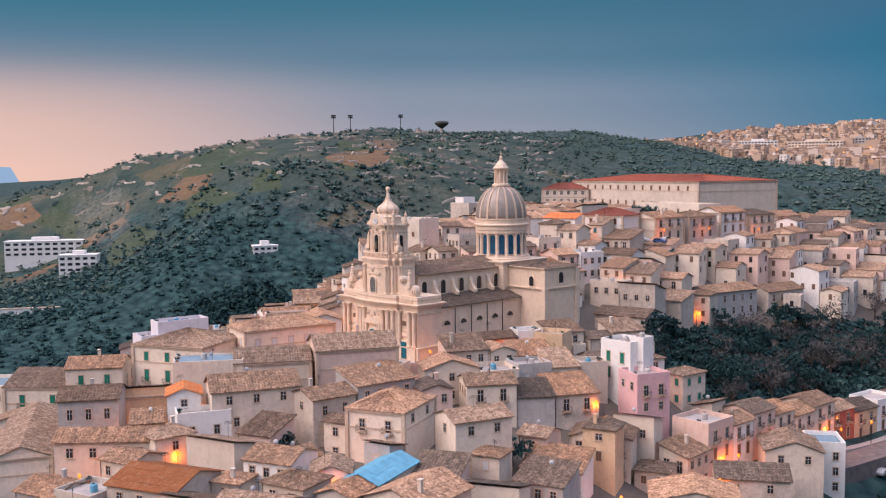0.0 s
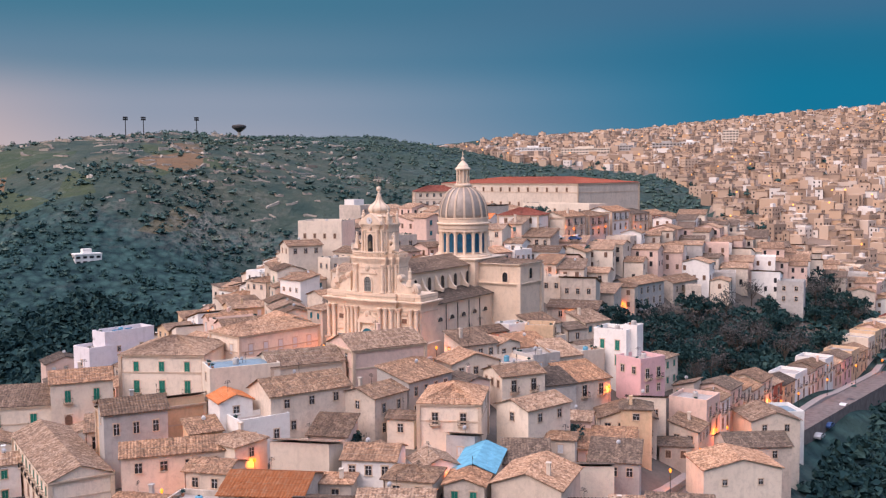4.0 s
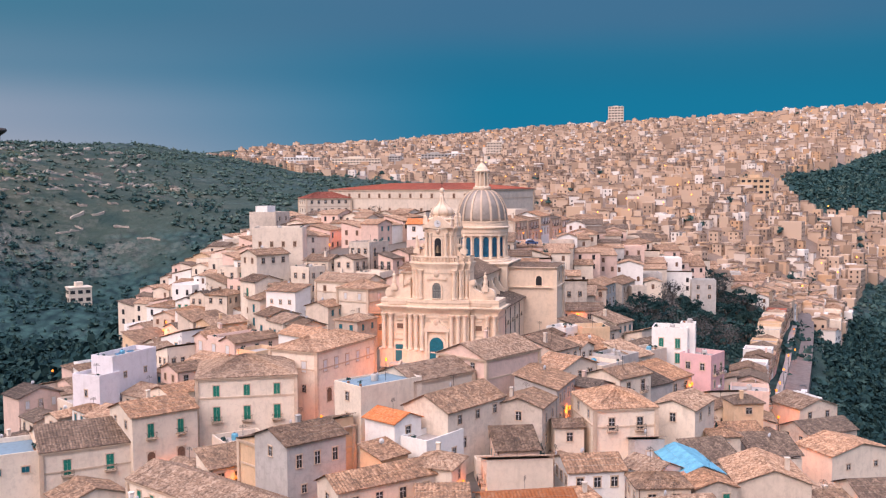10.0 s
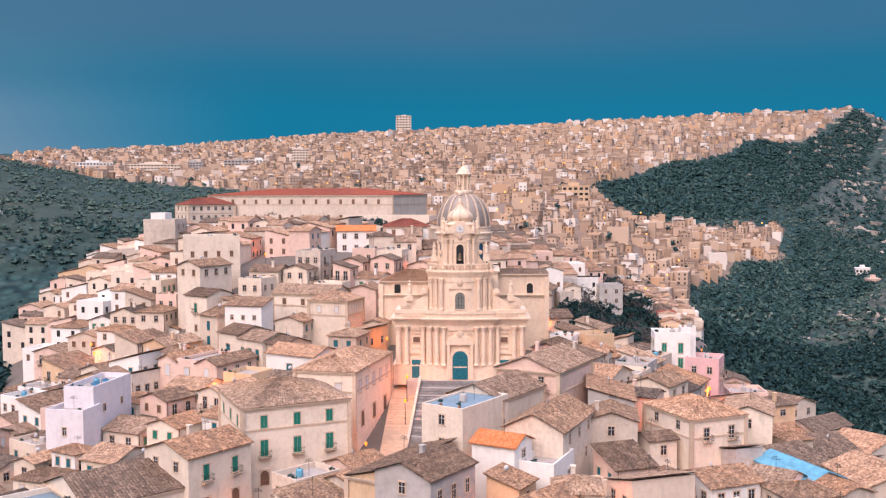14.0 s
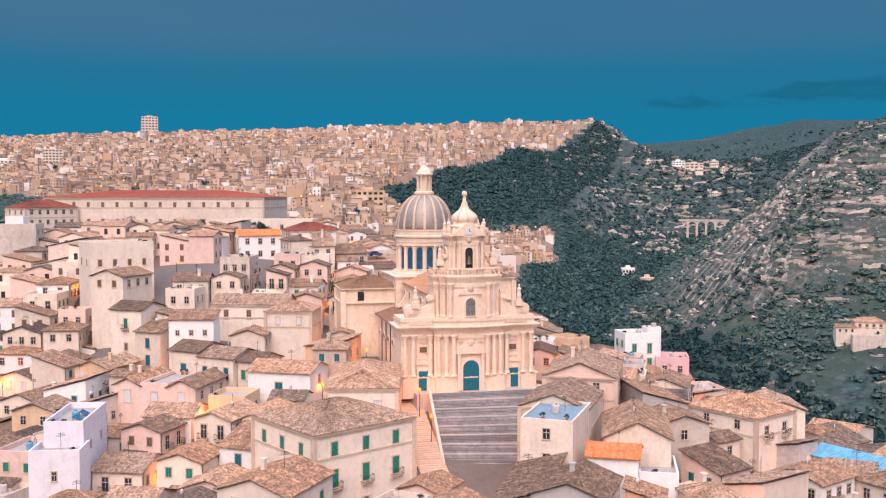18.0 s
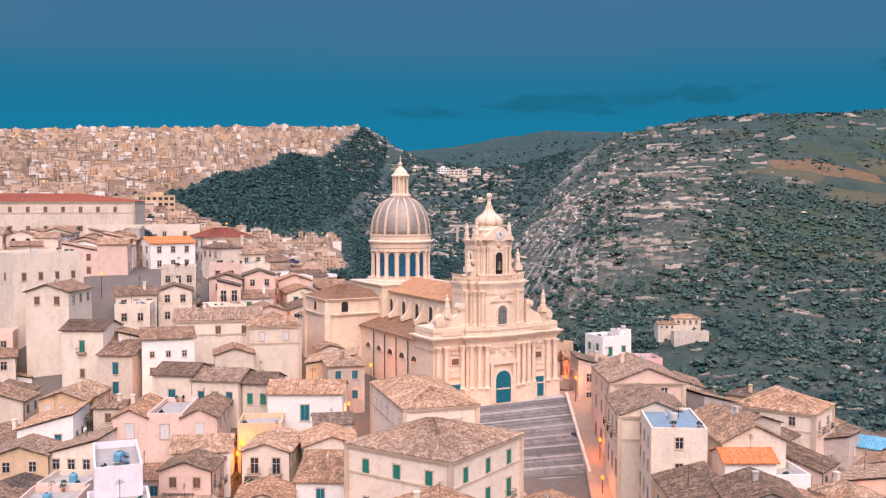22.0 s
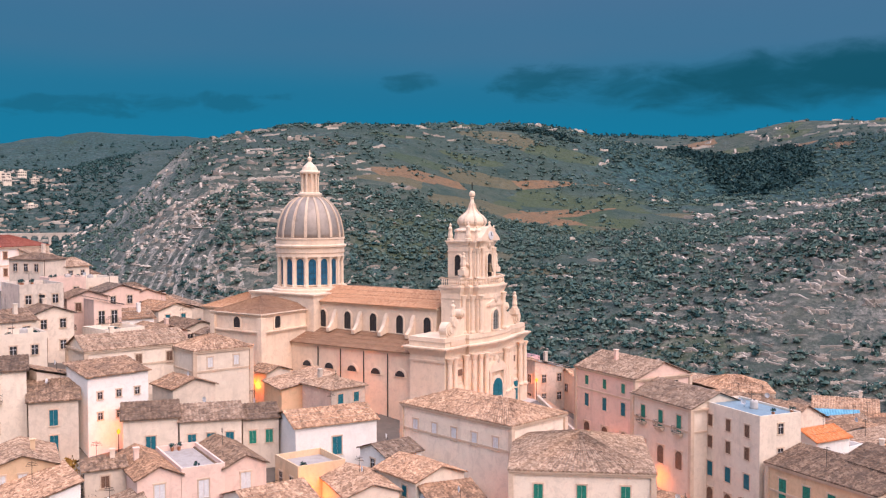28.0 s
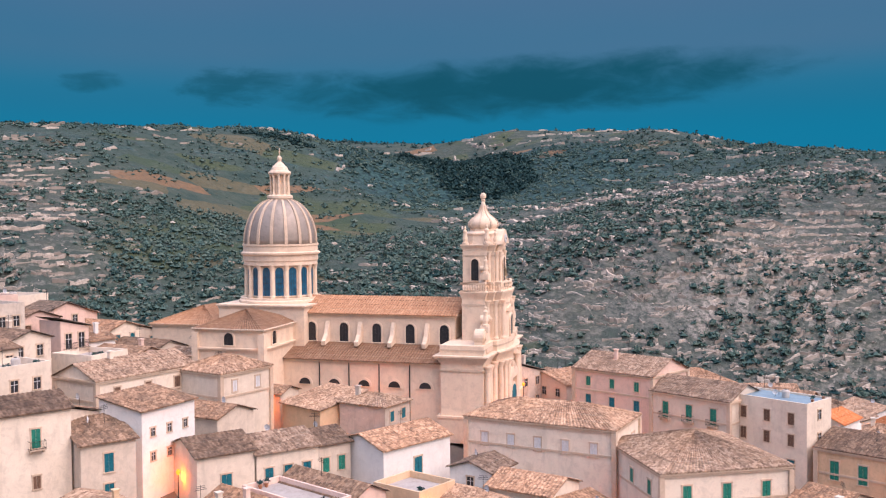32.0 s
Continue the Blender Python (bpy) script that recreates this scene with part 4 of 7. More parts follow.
def house(x, y, w, d, rot, ze, wall="cream", roof="brown", kind="gable_x", rise=None, z0=None, wins="", chimney=True, floors=None, label="", group="town houses", cornice=False, annex=False):
    """One house: plan w by d metres turned by rot, eaves at height ze. wins: words such as s:green:3x2, three columns in two rows."""
    rng = random.Random(int(x * 31 + y * 57))
    if z0 is None:
        z0 = min(ground(x + a, y + b) for a in (-w / 2, w / 2) for b in (-d / 2, d / 2))
    base = min(z0 - 1.5, ze - 3, min(ground(x + a, y + b) for a in (-w / 2, w / 2) for b in (-d / 2, d / 2)) - 1.0)
    if rise is None:
        rise = 0.9 if kind == "flat" else (0.34 * min(w, d) / 2 if not kind.startswith("shed") else 0.27 * (d if kind.endswith("y") else w))
        if kind == "gable_x":
            rise = 0.34 * d / 2
        elif kind == "gable_y":
            rise = 0.34 * w / 2
    storeys = floors or max(1, round((ze - z0) / 3.6))
    if not label:
        label = f"{WALL_NAME[wall]} house with {'a flat roof terrace' if kind == 'flat' else 'a ' + ('hipped' if kind == 'hip' else 'lean-to' if kind.startswith('shed') else 'gabled') + ' roof of ' + ROOF_NAME[roof]}"
    h = thing("house", pose(x, y, base, 0, 0, rot), label, "house", group)
    zt = ze - base
    part("wall", wall_shape(w, d, 0, zt, kind, rise), WALL[wall], h)
    if kind == "flat":
        s = Shape()
        s.box(-w / 2 + 0.25, w / 2 - 0.25, -d / 2 + 0.25, d / 2 - 0.25, zt, zt + 0.05)
        part("terrace_floor", s, blue_roof if roof == "blue" else terrace_floor, h)
    else:
        part("roof", roof_shape(w, d, zt, kind, rise), ROOF[roof], h)
    if cornice:
        s = Shape()
        for a, b in ((0.25, 0.0), (0.38, 0.18)):
            s.prism([(-w / 2 - a, -d / 2 - a), (w / 2 + a, -d / 2 - a), (w / 2 + a, d / 2 + a), (-w / 2 - a, d / 2 + a)], zt - 0.65 + b * 1.6, zt - 0.42 + b * 1.6)
        part("cornice", s, trim_stone, h)
        s = Shape()
        band = zt - (zt - (z0 - base)) / max(storeys, 2)
        edge = [(-w / 2 - .12, -d / 2 - .12), (w / 2 + .12, -d / 2 - .12), (w / 2 + .12, d / 2 + .12), (-w / 2 - .12, d / 2 + .12)]
        s.prism(edge, band - 0.15, band + 0.15)
        part("string_course", s, trim_stone, h)
        for qx, qy in ((-1, -1), (1, -1), (1, 1), (-1, 1)):
            s = Shape()
            s.box(qx * w / 2 - .32, qx * w / 2 + .32, qy * d / 2 - .32, qy * d / 2 + .32, 0, zt - 0.66)
            part("corner_pilaster", s, trim_stone, h)
    if chimney and kind != "flat" and rng.random() < 0.18:
        s = Shape()
        cx, cy = rng.uniform(-.3, .3) * w, rng.uniform(-.3, .3) * d
        s.box(cx - .3, cx + .3, cy - .3, cy + .3, zt, zt + rise + 0.9)
        s.box(cx - .4, cx + .4, cy - .4, cy + .4, zt + rise + 0.9, zt + rise + 1.05)
        part("chimney", s, WALL[wall], h)
    if annex:
        # a lean-to against one wall, a street door and a downpipe
        side = rng.choice("swwn")
        aw, ad, ah = rng.uniform(2.6, 4.5), rng.uniform(2.0, 3.6), zt * rng.uniform(0.42, 0.66)
        span = w if side in "sn" else d
        along = rng.uniform(-0.5, 0.5) * max(0.0, span - aw)
        ox, oy, turned = {"s": (along, -d / 2 - ad / 2, 0), "n": (-along, d / 2 + ad / 2, 180), "w": (-w / 2 - ad / 2, -along, 270)}[side]
        if rng.random() < 0.6:
            ob = part("annex", wall_shape(aw, ad, 0, ah, "shed_y", 0.7), WALL[rng.choice((wall, wall, "cream", "white", "stone"))], h)
            ob.matrix_basis = pose(ox, oy, 0, 0, 0, turned)
            part("annex_roof", roof_shape(aw, ad, ah, "shed_y", 0.7, 0.2), ROOF[rng.choice(("brown", "pale", "dark"))], ob)
        else:
            ob = part("terrace", wall_shape(aw, ad, 0, ah * 0.9, "flat", 0.9), WALL[rng.choice((wall, "white", "cream"))], h)
            ob.matrix_basis = pose(ox, oy, 0, 0, 0, turned)
        s = Shape()
        s.lathe([(0.06, 0.5), (0.06, zt - 0.1)], 6, -w / 2 + 0.25, -d / 2 - 0.08)
        part("downpipe", s, shutter_brown, h)
    for word in wins.split():
        side, what, grid, *more = word.split(":")
        cols, rows = (int(q) for q in grid.split("x"))
        ww, hh = (float(q) for q in more[0].split("x")) if more else ((1.0, 1.5) if "balcony" not in what else (1.1, 2.3))
        top = float(more[1]) if len(more) > 1 else 1.0          # from the eaves down to the lintel
        gap = float(more[2]) if len(more) > 2 else 3.6
        span = w if side in "sn" else d
        for r in range(rows):
            z = zt - top - hh - gap * r
            if z < 0.3:
                continue
            for c in range(cols):
                window(h, what, side, (c + 0.5) / cols * span * 0.92 - span * 0.46, z, (w, d), ww, hh)
    HOUSES.append((x, y, w, d, radians(rot)))
    return h


FAR = Shape()
FAR_MATS = list(WALL) + ["brown", "dark", "pale"]


def far_house(x, y, w, d, rot, ze, wall, roof, kind, rng):
    """A house too far off to be picked out; joined with its like, windows and all."""
    z0 = ground(x, y) - 3
    rise = 0.8 if kind == "flat" else 0.3 * min(w, d) / 2 if not kind.startswith("shed") else 0.22 * d
    if kind == "gable_x":
        rise = 0.3 * d / 2
    elif kind == "gable_y":
        rise = 0.3 * w / 2
    m = pose(x, y, 0, 0, 0, rot)

    def add(shape, slot):
        FAR.mesh_in([m @ Vector(v) for v in shape.v], shape.f, slot)
    add(wall_shape(w, d, z0, ze, kind, rise), FAR_MATS.index(wall))
    if kind != "flat":
        add(roof_shape(w, d, ze, kind, rise, 0.3), FAR_MATS.index(roof))
    s = Shape()
    for side in "swe":
        span = w if side == "s" else d
        n = max(1, int(span / 3.2))
        for f in range(2):
            for c in range(n):
                if rng.random() < 0.25:
                    continue
                q = (c + 0.5) / n * span - span / 2
                za = ze - 2.6 - 3.2 * f
                if side == "s":
                    s.box(q - .5, q + .5, -d / 2 - .06, -d / 2 + .05, za, za + 1.7)
                elif side == "w":
                    s.box(-w / 2 - .06, -w / 2 + .05, q - .5, q + .5, za, za + 1.7)
                else:
                    s.box(w / 2 - .05, w / 2 + .06, q - .5, q + .5, za, za + 1.7)
    add(s, len(FAR_MATS) + rng.choice((0, 0, 1)))
    HOUSES.append((x, y, w, d, radians(rot)))


def join_far_houses():
    me = FAR.data("upper_town_houses", *WALL.values(), ROOF["brown"], ROOF["dark"], ROOF["pale"], glass_dark, shutter_brown)
    tagged(new("upper_town_houses", me), "crowded old plaster houses with tiled roofs on the upper ridge", "houses", kind="stuff")


def overlaps(x, y, w, d, rot, gap=-0.6):
    """True where a plan would run into a house that stands already (separating axes)."""
    a = radians(rot)
    for X, Y, W, D, A in HOUSES:
        dx, dy = X - x, Y - y
        if dx * dx + dy * dy > (0.5 * (w + d + W + D)) ** 2:
            continue
        apart = False
        for q in (a, a + math.pi / 2, A, A + math.pi / 2):
            ax, ay = math.cos(q), math.sin(q)
            ra = w / 2 * abs(math.cos(q - a)) + d / 2 * abs(math.sin(q - a))
            rb = W / 2 * abs(math.cos(q - A)) + D / 2 * abs(math.sin(q - A))
            if abs(dx * ax + dy * ay) > ra + rb + gap:
                apart = True
                break
        if not apart:
            return True
    return False


# ---- the church ----
CHURCH = pose(-15.1, 217.7, 18.5, 0, 0, -47.2)     # local x to the right of the front, y into the nave


def column(r, z0, z1):
    return [(r * 1.35, z0), (r * 1.35, z0 + 0.25), (r * 1.1, z0 + 0.4), (r, z0 + 0.55), (r * 0.98, (z0 + z1) / 2), (r * 0.86, z1 - 0.95), (r * 1.0, z1 - 0.85), (r * 1.05, z1 - 0.7), (r * 1.35, z1 - 0.2), (r * 1.5, z1 - 0.18), (r * 1.5, z1)]


def front_line(half, mid, bulge, side_y, depth, steps=10):
    """The plan of one storey of the front: a bowed middle between set-back wings."""
    pts = [(-half, side_y), (-mid, side_y), (-mid, side_y - 0.7)]
    for i in range(1, steps):
        t = -1 + 2 * i / steps
        pts.append((t * mid * 0.98, side_y - 0.7 - bulge * (1 - t * t)))
    return pts + [(mid, side_y - 0.7), (mid, side_y), (half, side_y), (half, depth), (-half, depth)]


def stepped_front(mid, bulge, corners, y, depth, steps=10):
    """The plan of one storey of the tower: a bowed middle, then corners that step back on either side."""
    half = [(mid, y)]
    for x, back in corners:
        half += [(half[-1][0], back), (x, back)]
    right = half + [(half[-1][0], depth)]
    bow = [(-mid + 2 * mid * i / steps, y - bulge * (1 - (2 * i / steps - 1) ** 2)) for i in range(1, steps)]
    return [(-a, b) for a, b in reversed(right)] + bow + right


def grown(poly, by):
    """The plan, pushed out by so many metres on every side."""
    out, n = [], len(poly)
    for i in range(n):
        p, q, r = (Vector(poly[j % n]) for j in (i - 1, i, i + 1))
        a, b = (q - p).normalized(), (r - q).normalized()
        na, nb = Vector((a.y, -a.x)), Vector((b.y, -b.x))
        m = (na + nb)
        m = m / max(m.length_squared / 2, 0.6)
        out.append(tuple(q + m * by))
    return out


def moulding(s, poly, z0, z1, out, steps=4):
    """A cornice that steps outwards on its way up, drawn as one closed body."""
    rings = []
    for i in range(steps):
        z = z0 + (z1 - z0) * i / steps, z0 + (z1 - z0) * (i + 1) / steps
        plan = grown(poly, out * ((i + 1) / steps) ** 1.3)
        rings += [[(*p, q) for p in plan] for q in z]
    n = len(poly)
    fs = [tuple(range(n - 1, -1, -1)), tuple(range((len(rings) - 1) * n, len(rings) * n))]
    for j in range(len(rings) - 1):
        fs += [(j * n + i, j * n + (i + 1) % n, (j + 1) * n + (i + 1) % n, (j + 1) * n + i) for i in range(n)]
    s.mesh_in([v for r in rings for v in r], fs)


def scroll_buttress(parent, side, x0, x1, z0, z1, y0, y1):
    """A hollow curve between two coils."""
    s = Shape()
    pts = [(x0, z0), (x1, z0), (x1, z0 + 1.2)]
    for i in range(9):
        a = math.pi / 2 * i / 8
        pts.append((x1 - (x1 - x0) * math.sin(a), z1 - (z1 - z0 - 1.2) * math.cos(a)))
    pts = [(side * x, z) for x, z in pts]
    if side < 0:
        pts.reverse()
    s.slab(pts, y0, y1)
    body = part("scroll_buttress", s, church_stone, parent)
    n = 18
    big = min(1.0, (x1 - x0) / 6.0)
    for cx, cz, r in ((x1 - 0.3 - 0.8 * big, z0 + 0.3 + 1.0 * big, 0.2 + 1.15 * big), (x0 + 0.3 + 0.5 * big, z1 - 1.0, 0.25 + 0.5 * big)):
        s = Shape()
        steps = ((r, y0 - 0.15), (r * 0.72, y0 - 0.15), (r * 0.72, y0 - 0.31), (r * 0.4, y0 - 0.31), (r * 0.4, y0 - 0.5))
        rings = [(r, y1)] + list(steps)
        vs = [(side * cx + rr * math.cos(math.tau * i / n), yy, cz + rr * math.sin(math.tau * i / n)) for rr, yy in rings for i in range(n)]
        fs = [(j * n + (i + 1) % n, j * n + i, (j + 1) * n + i, (j + 1) * n + (i + 1) % n) for j in range(len(rings) - 1) for i in range(n)]
        s.mesh_in(vs, fs + [tuple(range(len(rings) * n - n, len(rings) * n))])
        part("coil", s, church_stone, body)


def carved_figure(s, x, y, z, h):
    """A plain standing figure of stone, drawn as one turned shape."""
    s.lathe([(0.19 * h, z), (0.19 * h, z + 0.12 * h), (0.12 * h, z + 0.14 * h), (0.15 * h, z + 0.3 * h), (0.10 * h, z + 0.55 * h), (0.125 * h, z + 0.72 * h), (0.045 * h, z + 0.83 * h), (0.07 * h, z + 0.91 * h), (0.02 * h, z + h)], 9, x, y)


def hip_block(s, x0, x1, y0, y1, z, rise, over=0.5):
    """A hipped tile roof over a rectangle."""
    w, d = x1 - x0, y1 - y0
    r = roof_shape(w, d, z, "hip", rise, over)
    s.mesh_in([(a + (x0 + x1) / 2, b + (y0 + y1) / 2, c) for a, b, c in r.v], r.f)


def arched_window(parent, x, y, z0, z1, w, rz, glass=glass_dark, name="window"):
    """A round-headed window with a moulded surround, on a wall that faces local -y before it is turned by rz."""
    f = Shape()
    outer, inner = arch(0, -0.15, z1 - z0 + 0.25, w + 0.5), arch(0, 0, z1 - z0, w)
    n = len(outer)
    for i in range(n):
        j = (i + 1) % n
        a, b, c, d = outer[i], outer[j], inner[j], inner[i]
        f.mesh_in([(a[0], -.22, a[1]), (b[0], -.22, b[1]), (c[0], -.22, c[1]), (d[0], -.22, d[1]), (a[0], .05, a[1]), (b[0], .05, b[1]), (c[0], .05, c[1]), (d[0], .05, d[1])],
                  [(0, 1, 2, 3), (4, 5, 1, 0), (3, 2, 6, 7)])
    ob = part(name, f, church_stone, parent)
    ob.matrix_basis = pose(x, y, z0, 0, 0, rz)
    g = Shape()
    g.slab(inner, -0.06, 0.04)
    for q in (-w / 6, w / 6):
        g.box(q - 0.03, q + 0.03, -0.09, -0.06, 0, z1 - z0 - w / 3, 1)
    for q in range(1, 4):
        g.box(-w / 2, w / 2, -0.09, -0.06, (z1 - z0) * q / 4.6, (z1 - z0) * q / 4.6 + 0.05, 1)
    part("pane", g, (glass, iron), ob)
    return ob


def build_church():
    c = thing("church", CHURCH, "pale golden baroque church with a bowed bell-tower front and ribbed dome", "church")
    # --- ground storey of the front
    low = front_line(13.2, 6.9, 1.0, 0.6, 7.5)
    s = Shape()
    s.prism(low, -1.5, 12.0)
    part("lower_front", s, church_stone, c)
    s = Shape()
    s.prism(grown(low, 0.45), -1.5, 2.4)
    s.prism(grown(low, 0.62), 2.4, 2.75)
    part("plinth", s, church_stone, c)
    s = Shape()
    moulding(s, low, 11.0, 12.3, 1.0, 5)
    part("lower_cornice", s, church_stone, c)
    s = Shape()
    s.prism(grown(low, 0.1), 12.3, 13.85)
    part("parapet", s, church_stone, c)
    shaft = Shape()
    shaft.lathe(column(0.45, 2.75, 10.6), 14)
    shaft_low = shaft.data("column", church_stone, smooth=False)
    shaft = Shape()
    shaft.lathe(column(0.40, 13.9, 20.3), 14)
    shaft_mid = shaft.data("column", church_stone)
    shaft = Shape()
    shaft.lathe(column(0.30, 22.9, 28.2), 12)
    shaft_top = shaft.data("column", church_stone)
    for sx in (-1, 1):
        for x, y in ((3.3, -1.25), (4.7, -0.95), (6.1, -0.55), (7.6, 0.15), (10.9, 0.15), (12.5, 0.15)):
            part("column", shaft_low, (), c).location = (sx * x, y - 0.1, 0)
        for x, y in ((3.75, -0.55), (4.85, 0.5), (5.95, 1.6)):
            part("column", shaft_mid, (), c).location = (sx * x, y, 0)
        for x, y in ((1.7, 0.35), (2.75, 0.75), (3.25, 1.9)):
            part("column", shaft_top, (), c).location = (sx * x, y, 0)
    # --- second storey
    mid = stepped_front(3.3, 0.8, ((4.4, -0.3), (5.5, 0.75), (6.6, 1.85)), -0.3, 5.7)
    s = Shape()
    s.prism(mid, 13.8, 21.6)
    part("middle_front", s, church_stone, c)
    s = Shape()
    moulding(s, mid, 20.6, 21.8, 0.42, 5)
    part("middle_cornice", s, church_stone, c)
    # --- belfry
    top = stepped_front(2.2, 0.45, ((3.2, 1.0), (3.6, 2.2)), 0.65, 6.3)
    s = Shape()
    s.prism(top, 21.8, 29.0)
    part("belfry", s, church_stone, c)
    s = Shape()
    moulding(s, top, 28.5, 29.4, 0.38, 4)
    part("belfry_cornice", s, church_stone, c)
    s = Shape()
    s.slab([(-3.2, 29.4), (3.2, 29.4), (2.9, 30.0), (1.9, 30.7), (0.9, 31.6), (0, 31.9), (-0.9, 31.6), (-1.9, 30.7), (-2.9, 30.0)], -0.15, 1.8)
    part("pediment", s, church_stone, c)
    s = Shape()
    n = 20
    s.slab([(0.75 * math.cos(math.tau * i / n), 30.3 + 0.75 * math.sin(math.tau * i / n)) for i in range(n)], -0.3, 0.0)
    clock = part("clock", s, shutter_white, c, "round white clock face")
    s = Shape()
    s.box(-0.05, 0.05, -0.34, -0.3, 30.3, 30.85)
    s.box(-0.05, 0.35, -0.34, -0.3, 30.25, 30.35)
    part("clock_hand", s, iron, clock)
    # balustrade in front of the bell
    s = Shape()
    rail = stepped_front(3.3, 0.8, ((4.4, -0.3), (5.5, 0.75), (6.6, 1.85)), -0.3, 5.7)
    for (xa, ya), (xb, yb) in zip(rail, rail[1:]):
        m = max(1, int(math.hypot(xb - xa, yb - ya) / 0.42))
        for i in range(m):
            t = (i + 0.5) / m
            s.lathe([(0.12, 22.0), (0.08, 22.15), (0.15, 22.5), (0.08, 22.85), (0.12, 23.0)], 6, xa + (xb - xa) * t, ya + (yb - ya) * t)
    ring = rail + [(p[0], p[1] + 0.35) for p in reversed(rail)]
    s.prism([(p[0] * 1.02, p[1] - 0.1) for p in ring], 23.0, 23.3)
    s.prism([(p[0] * 1.02, p[1] - 0.1) for p in ring], 21.8, 22.0)
    part("balustrade", s, church_stone, c)
    # bell opening with its bell
    ob = arched_window(c, 0, 0.2, 23.2, 27.2, 1.5, 0, glass_dark, "bell_opening")
    s = Shape()
    s.lathe([(0.62, 24.0), (0.55, 24.15), (0.42, 24.7), (0.34, 25.2), (0.15, 25.4), (0.05, 25.6)], 14, 0, -0.05)
    part("bell", s, plain("bell_bronze", (0.16, 0.12, 0.08), 0.45, 0.8), c, "dark bronze bell")
    for sx in (-1, 1):
        arched_window(c, sx * 3.6, 4.2, 23.4, 27.0, 1.3, 90 * sx, glass_dark, "bell_opening")
    # bulb roof of the tower
    s = Shape()
    s.lathe([(3.3, 29.4), (3.0, 30.9), (3.2, 31.0), (3.2, 31.2), (2.5, 31.5), (2.3, 31.6), (2.3, 32.0)], 8, 0, 3.6, a0=math.pi / 8)
    part("bulb_base", s, church_stone, c)
    bulb = [(2.1, 31.9), (2.4, 32.2), (2.55, 32.65), (2.42, 33.15), (2.0, 33.65), (1.4, 34.05), (0.95, 34.5), (0.62, 35.05), (0.42, 35.8), (0.26, 36.6)]
    s = Shape()
    s.lathe(bulb, 24, 0, 3.6)
    part("bulb_roof", s, church_stone, c, smooth=True)
    for i in range(8):
        a = math.tau * i / 8
        s = Shape()
        t, o = Vector((-math.sin(a), math.cos(a), 0)), Vector((math.cos(a), math.sin(a), 0))
        for (r0, h0), (r1, h1) in zip(bulb[:-2], bulb[1:-1]):
            A, B = Vector((0, 3.6, h0)) + o * (r0 - 0.02), Vector((0, 3.6, h1)) + o * (r1 - 0.02)
            w0, w1, u = t * (0.05 + 0.05 * r0), t * (0.05 + 0.05 * r1), o * 0.13
            s.mesh_in([A - w0, A + w0, B + w1, B - w1, A - w0 + u, A + w0 + u, B + w1 + u, B - w1 + u], [(4, 5, 6, 7), (0, 4, 7, 3), (5, 1, 2, 6)])
        part("bulb_rib", s, trim_stone, c)
    s = Shape()
    s.lathe([(0.26, 36.5), (0.38, 36.7), (0.28, 36.9), (0.5, 37.15), (0.55, 37.5), (0.4, 37.85), (0.1, 38.0)], 12, 0, 3.6)
    ball = part("finial_ball", s, church_stone, c)
    s = Shape()
    s.slab([(x, z - 1.0) for x, z in ((-0.06, 38.95), (0.06, 38.95), (0.06, 39.9), (0.4, 39.9), (0.4, 40.02), (0.06, 40.02), (0.06, 40.5), (-0.06, 40.5), (-0.06, 40.02), (-0.4, 40.02), (-0.4, 39.9), (-0.06, 39.9))], 3.54, 3.66)
    part("cross", s, iron, ball)
    # urns and figures on the ledges
    for x, y, z, h in ((-3.5, 2.2, 29.4, 3.3), (3.5, 2.2, 29.4, 3.3), (-3.4, 5.9, 29.4, 3.0), (3.4, 5.9, 29.4, 3.0), (-2.75, 0.9, 29.4, 2.6), (2.75, 0.9, 29.4, 2.6)):
        s = Shape()
        carved_figure(s, x, y, z, h)
        part("roof_urn", s, church_stone, c)
    for sx in (-1, 1):
        for x, y, z, h in ((10.3, 0.9, 16.6, 3.3), (5.3, 2.0, 24.6, 3.0)):
            s = Shape()
            s.box(sx * x - 0.7, sx * x + 0.7, y - 0.6, y + 0.7, z - 0.9, z)
            carved_figure(s, sx * x, y, z, h)
            part("ledge_figure", s, church_stone, c)
        scroll_buttress(c, sx, 6.6, 12.2, 13.8, 18.4, 1.0, 2.3)
        scroll_buttress(c, sx, 3.6, 6.0, 21.8, 26.4, 2.2, 3.2)
    # doors and windows of the front
    for x, w, h, y, col in ((0, 3.1, 5.8, -1.13, shutter_teal), (-8.9, 1.95, 3.7, 0.55, shutter_teal), (8.9, 1.95, 3.7, 0.55, shutter_teal)):
        s = Shape()
        big = x == 0
        o = arch(x, 0, h + 0.5, w + 1.0) if big else [(x - w / 2 - .3, 0), (x + w / 2 + .3, 0), (x + w / 2 + .3, h + .4), (x - w / 2 - .3, h + .4)]
        s.slab(o, y - 0.45, y + 0.3)
        if big:
            for q in (-1, 1):
                s.box(x + q * 2.35 - 0.3, x + q * 2.35 + 0.3, y - 0.55, y + 0.3, 0, 7.0)
            s.slab([(x - 2.9, 7.0), (x + 2.9, 7.0), (x + 2.9, 7.5), (x + 2.0, 8.3), (x + 0.9, 8.8), (x, 8.95), (x - 0.9, 8.8), (x - 2.0, 8.3), (x - 2.9, 7.5)], y - 0.6, y + 0.4)
        else:
            s.slab([(x - 1.5, h + 1.2), (x + 1.5, h + 1.2), (x + 1.1, h + 1.8), (x, h + 2.1), (x - 1.1, h + 1.8)], y - 0.3, y + 0.3)
        part("portal", s, church_stone, c)
        s = Shape()
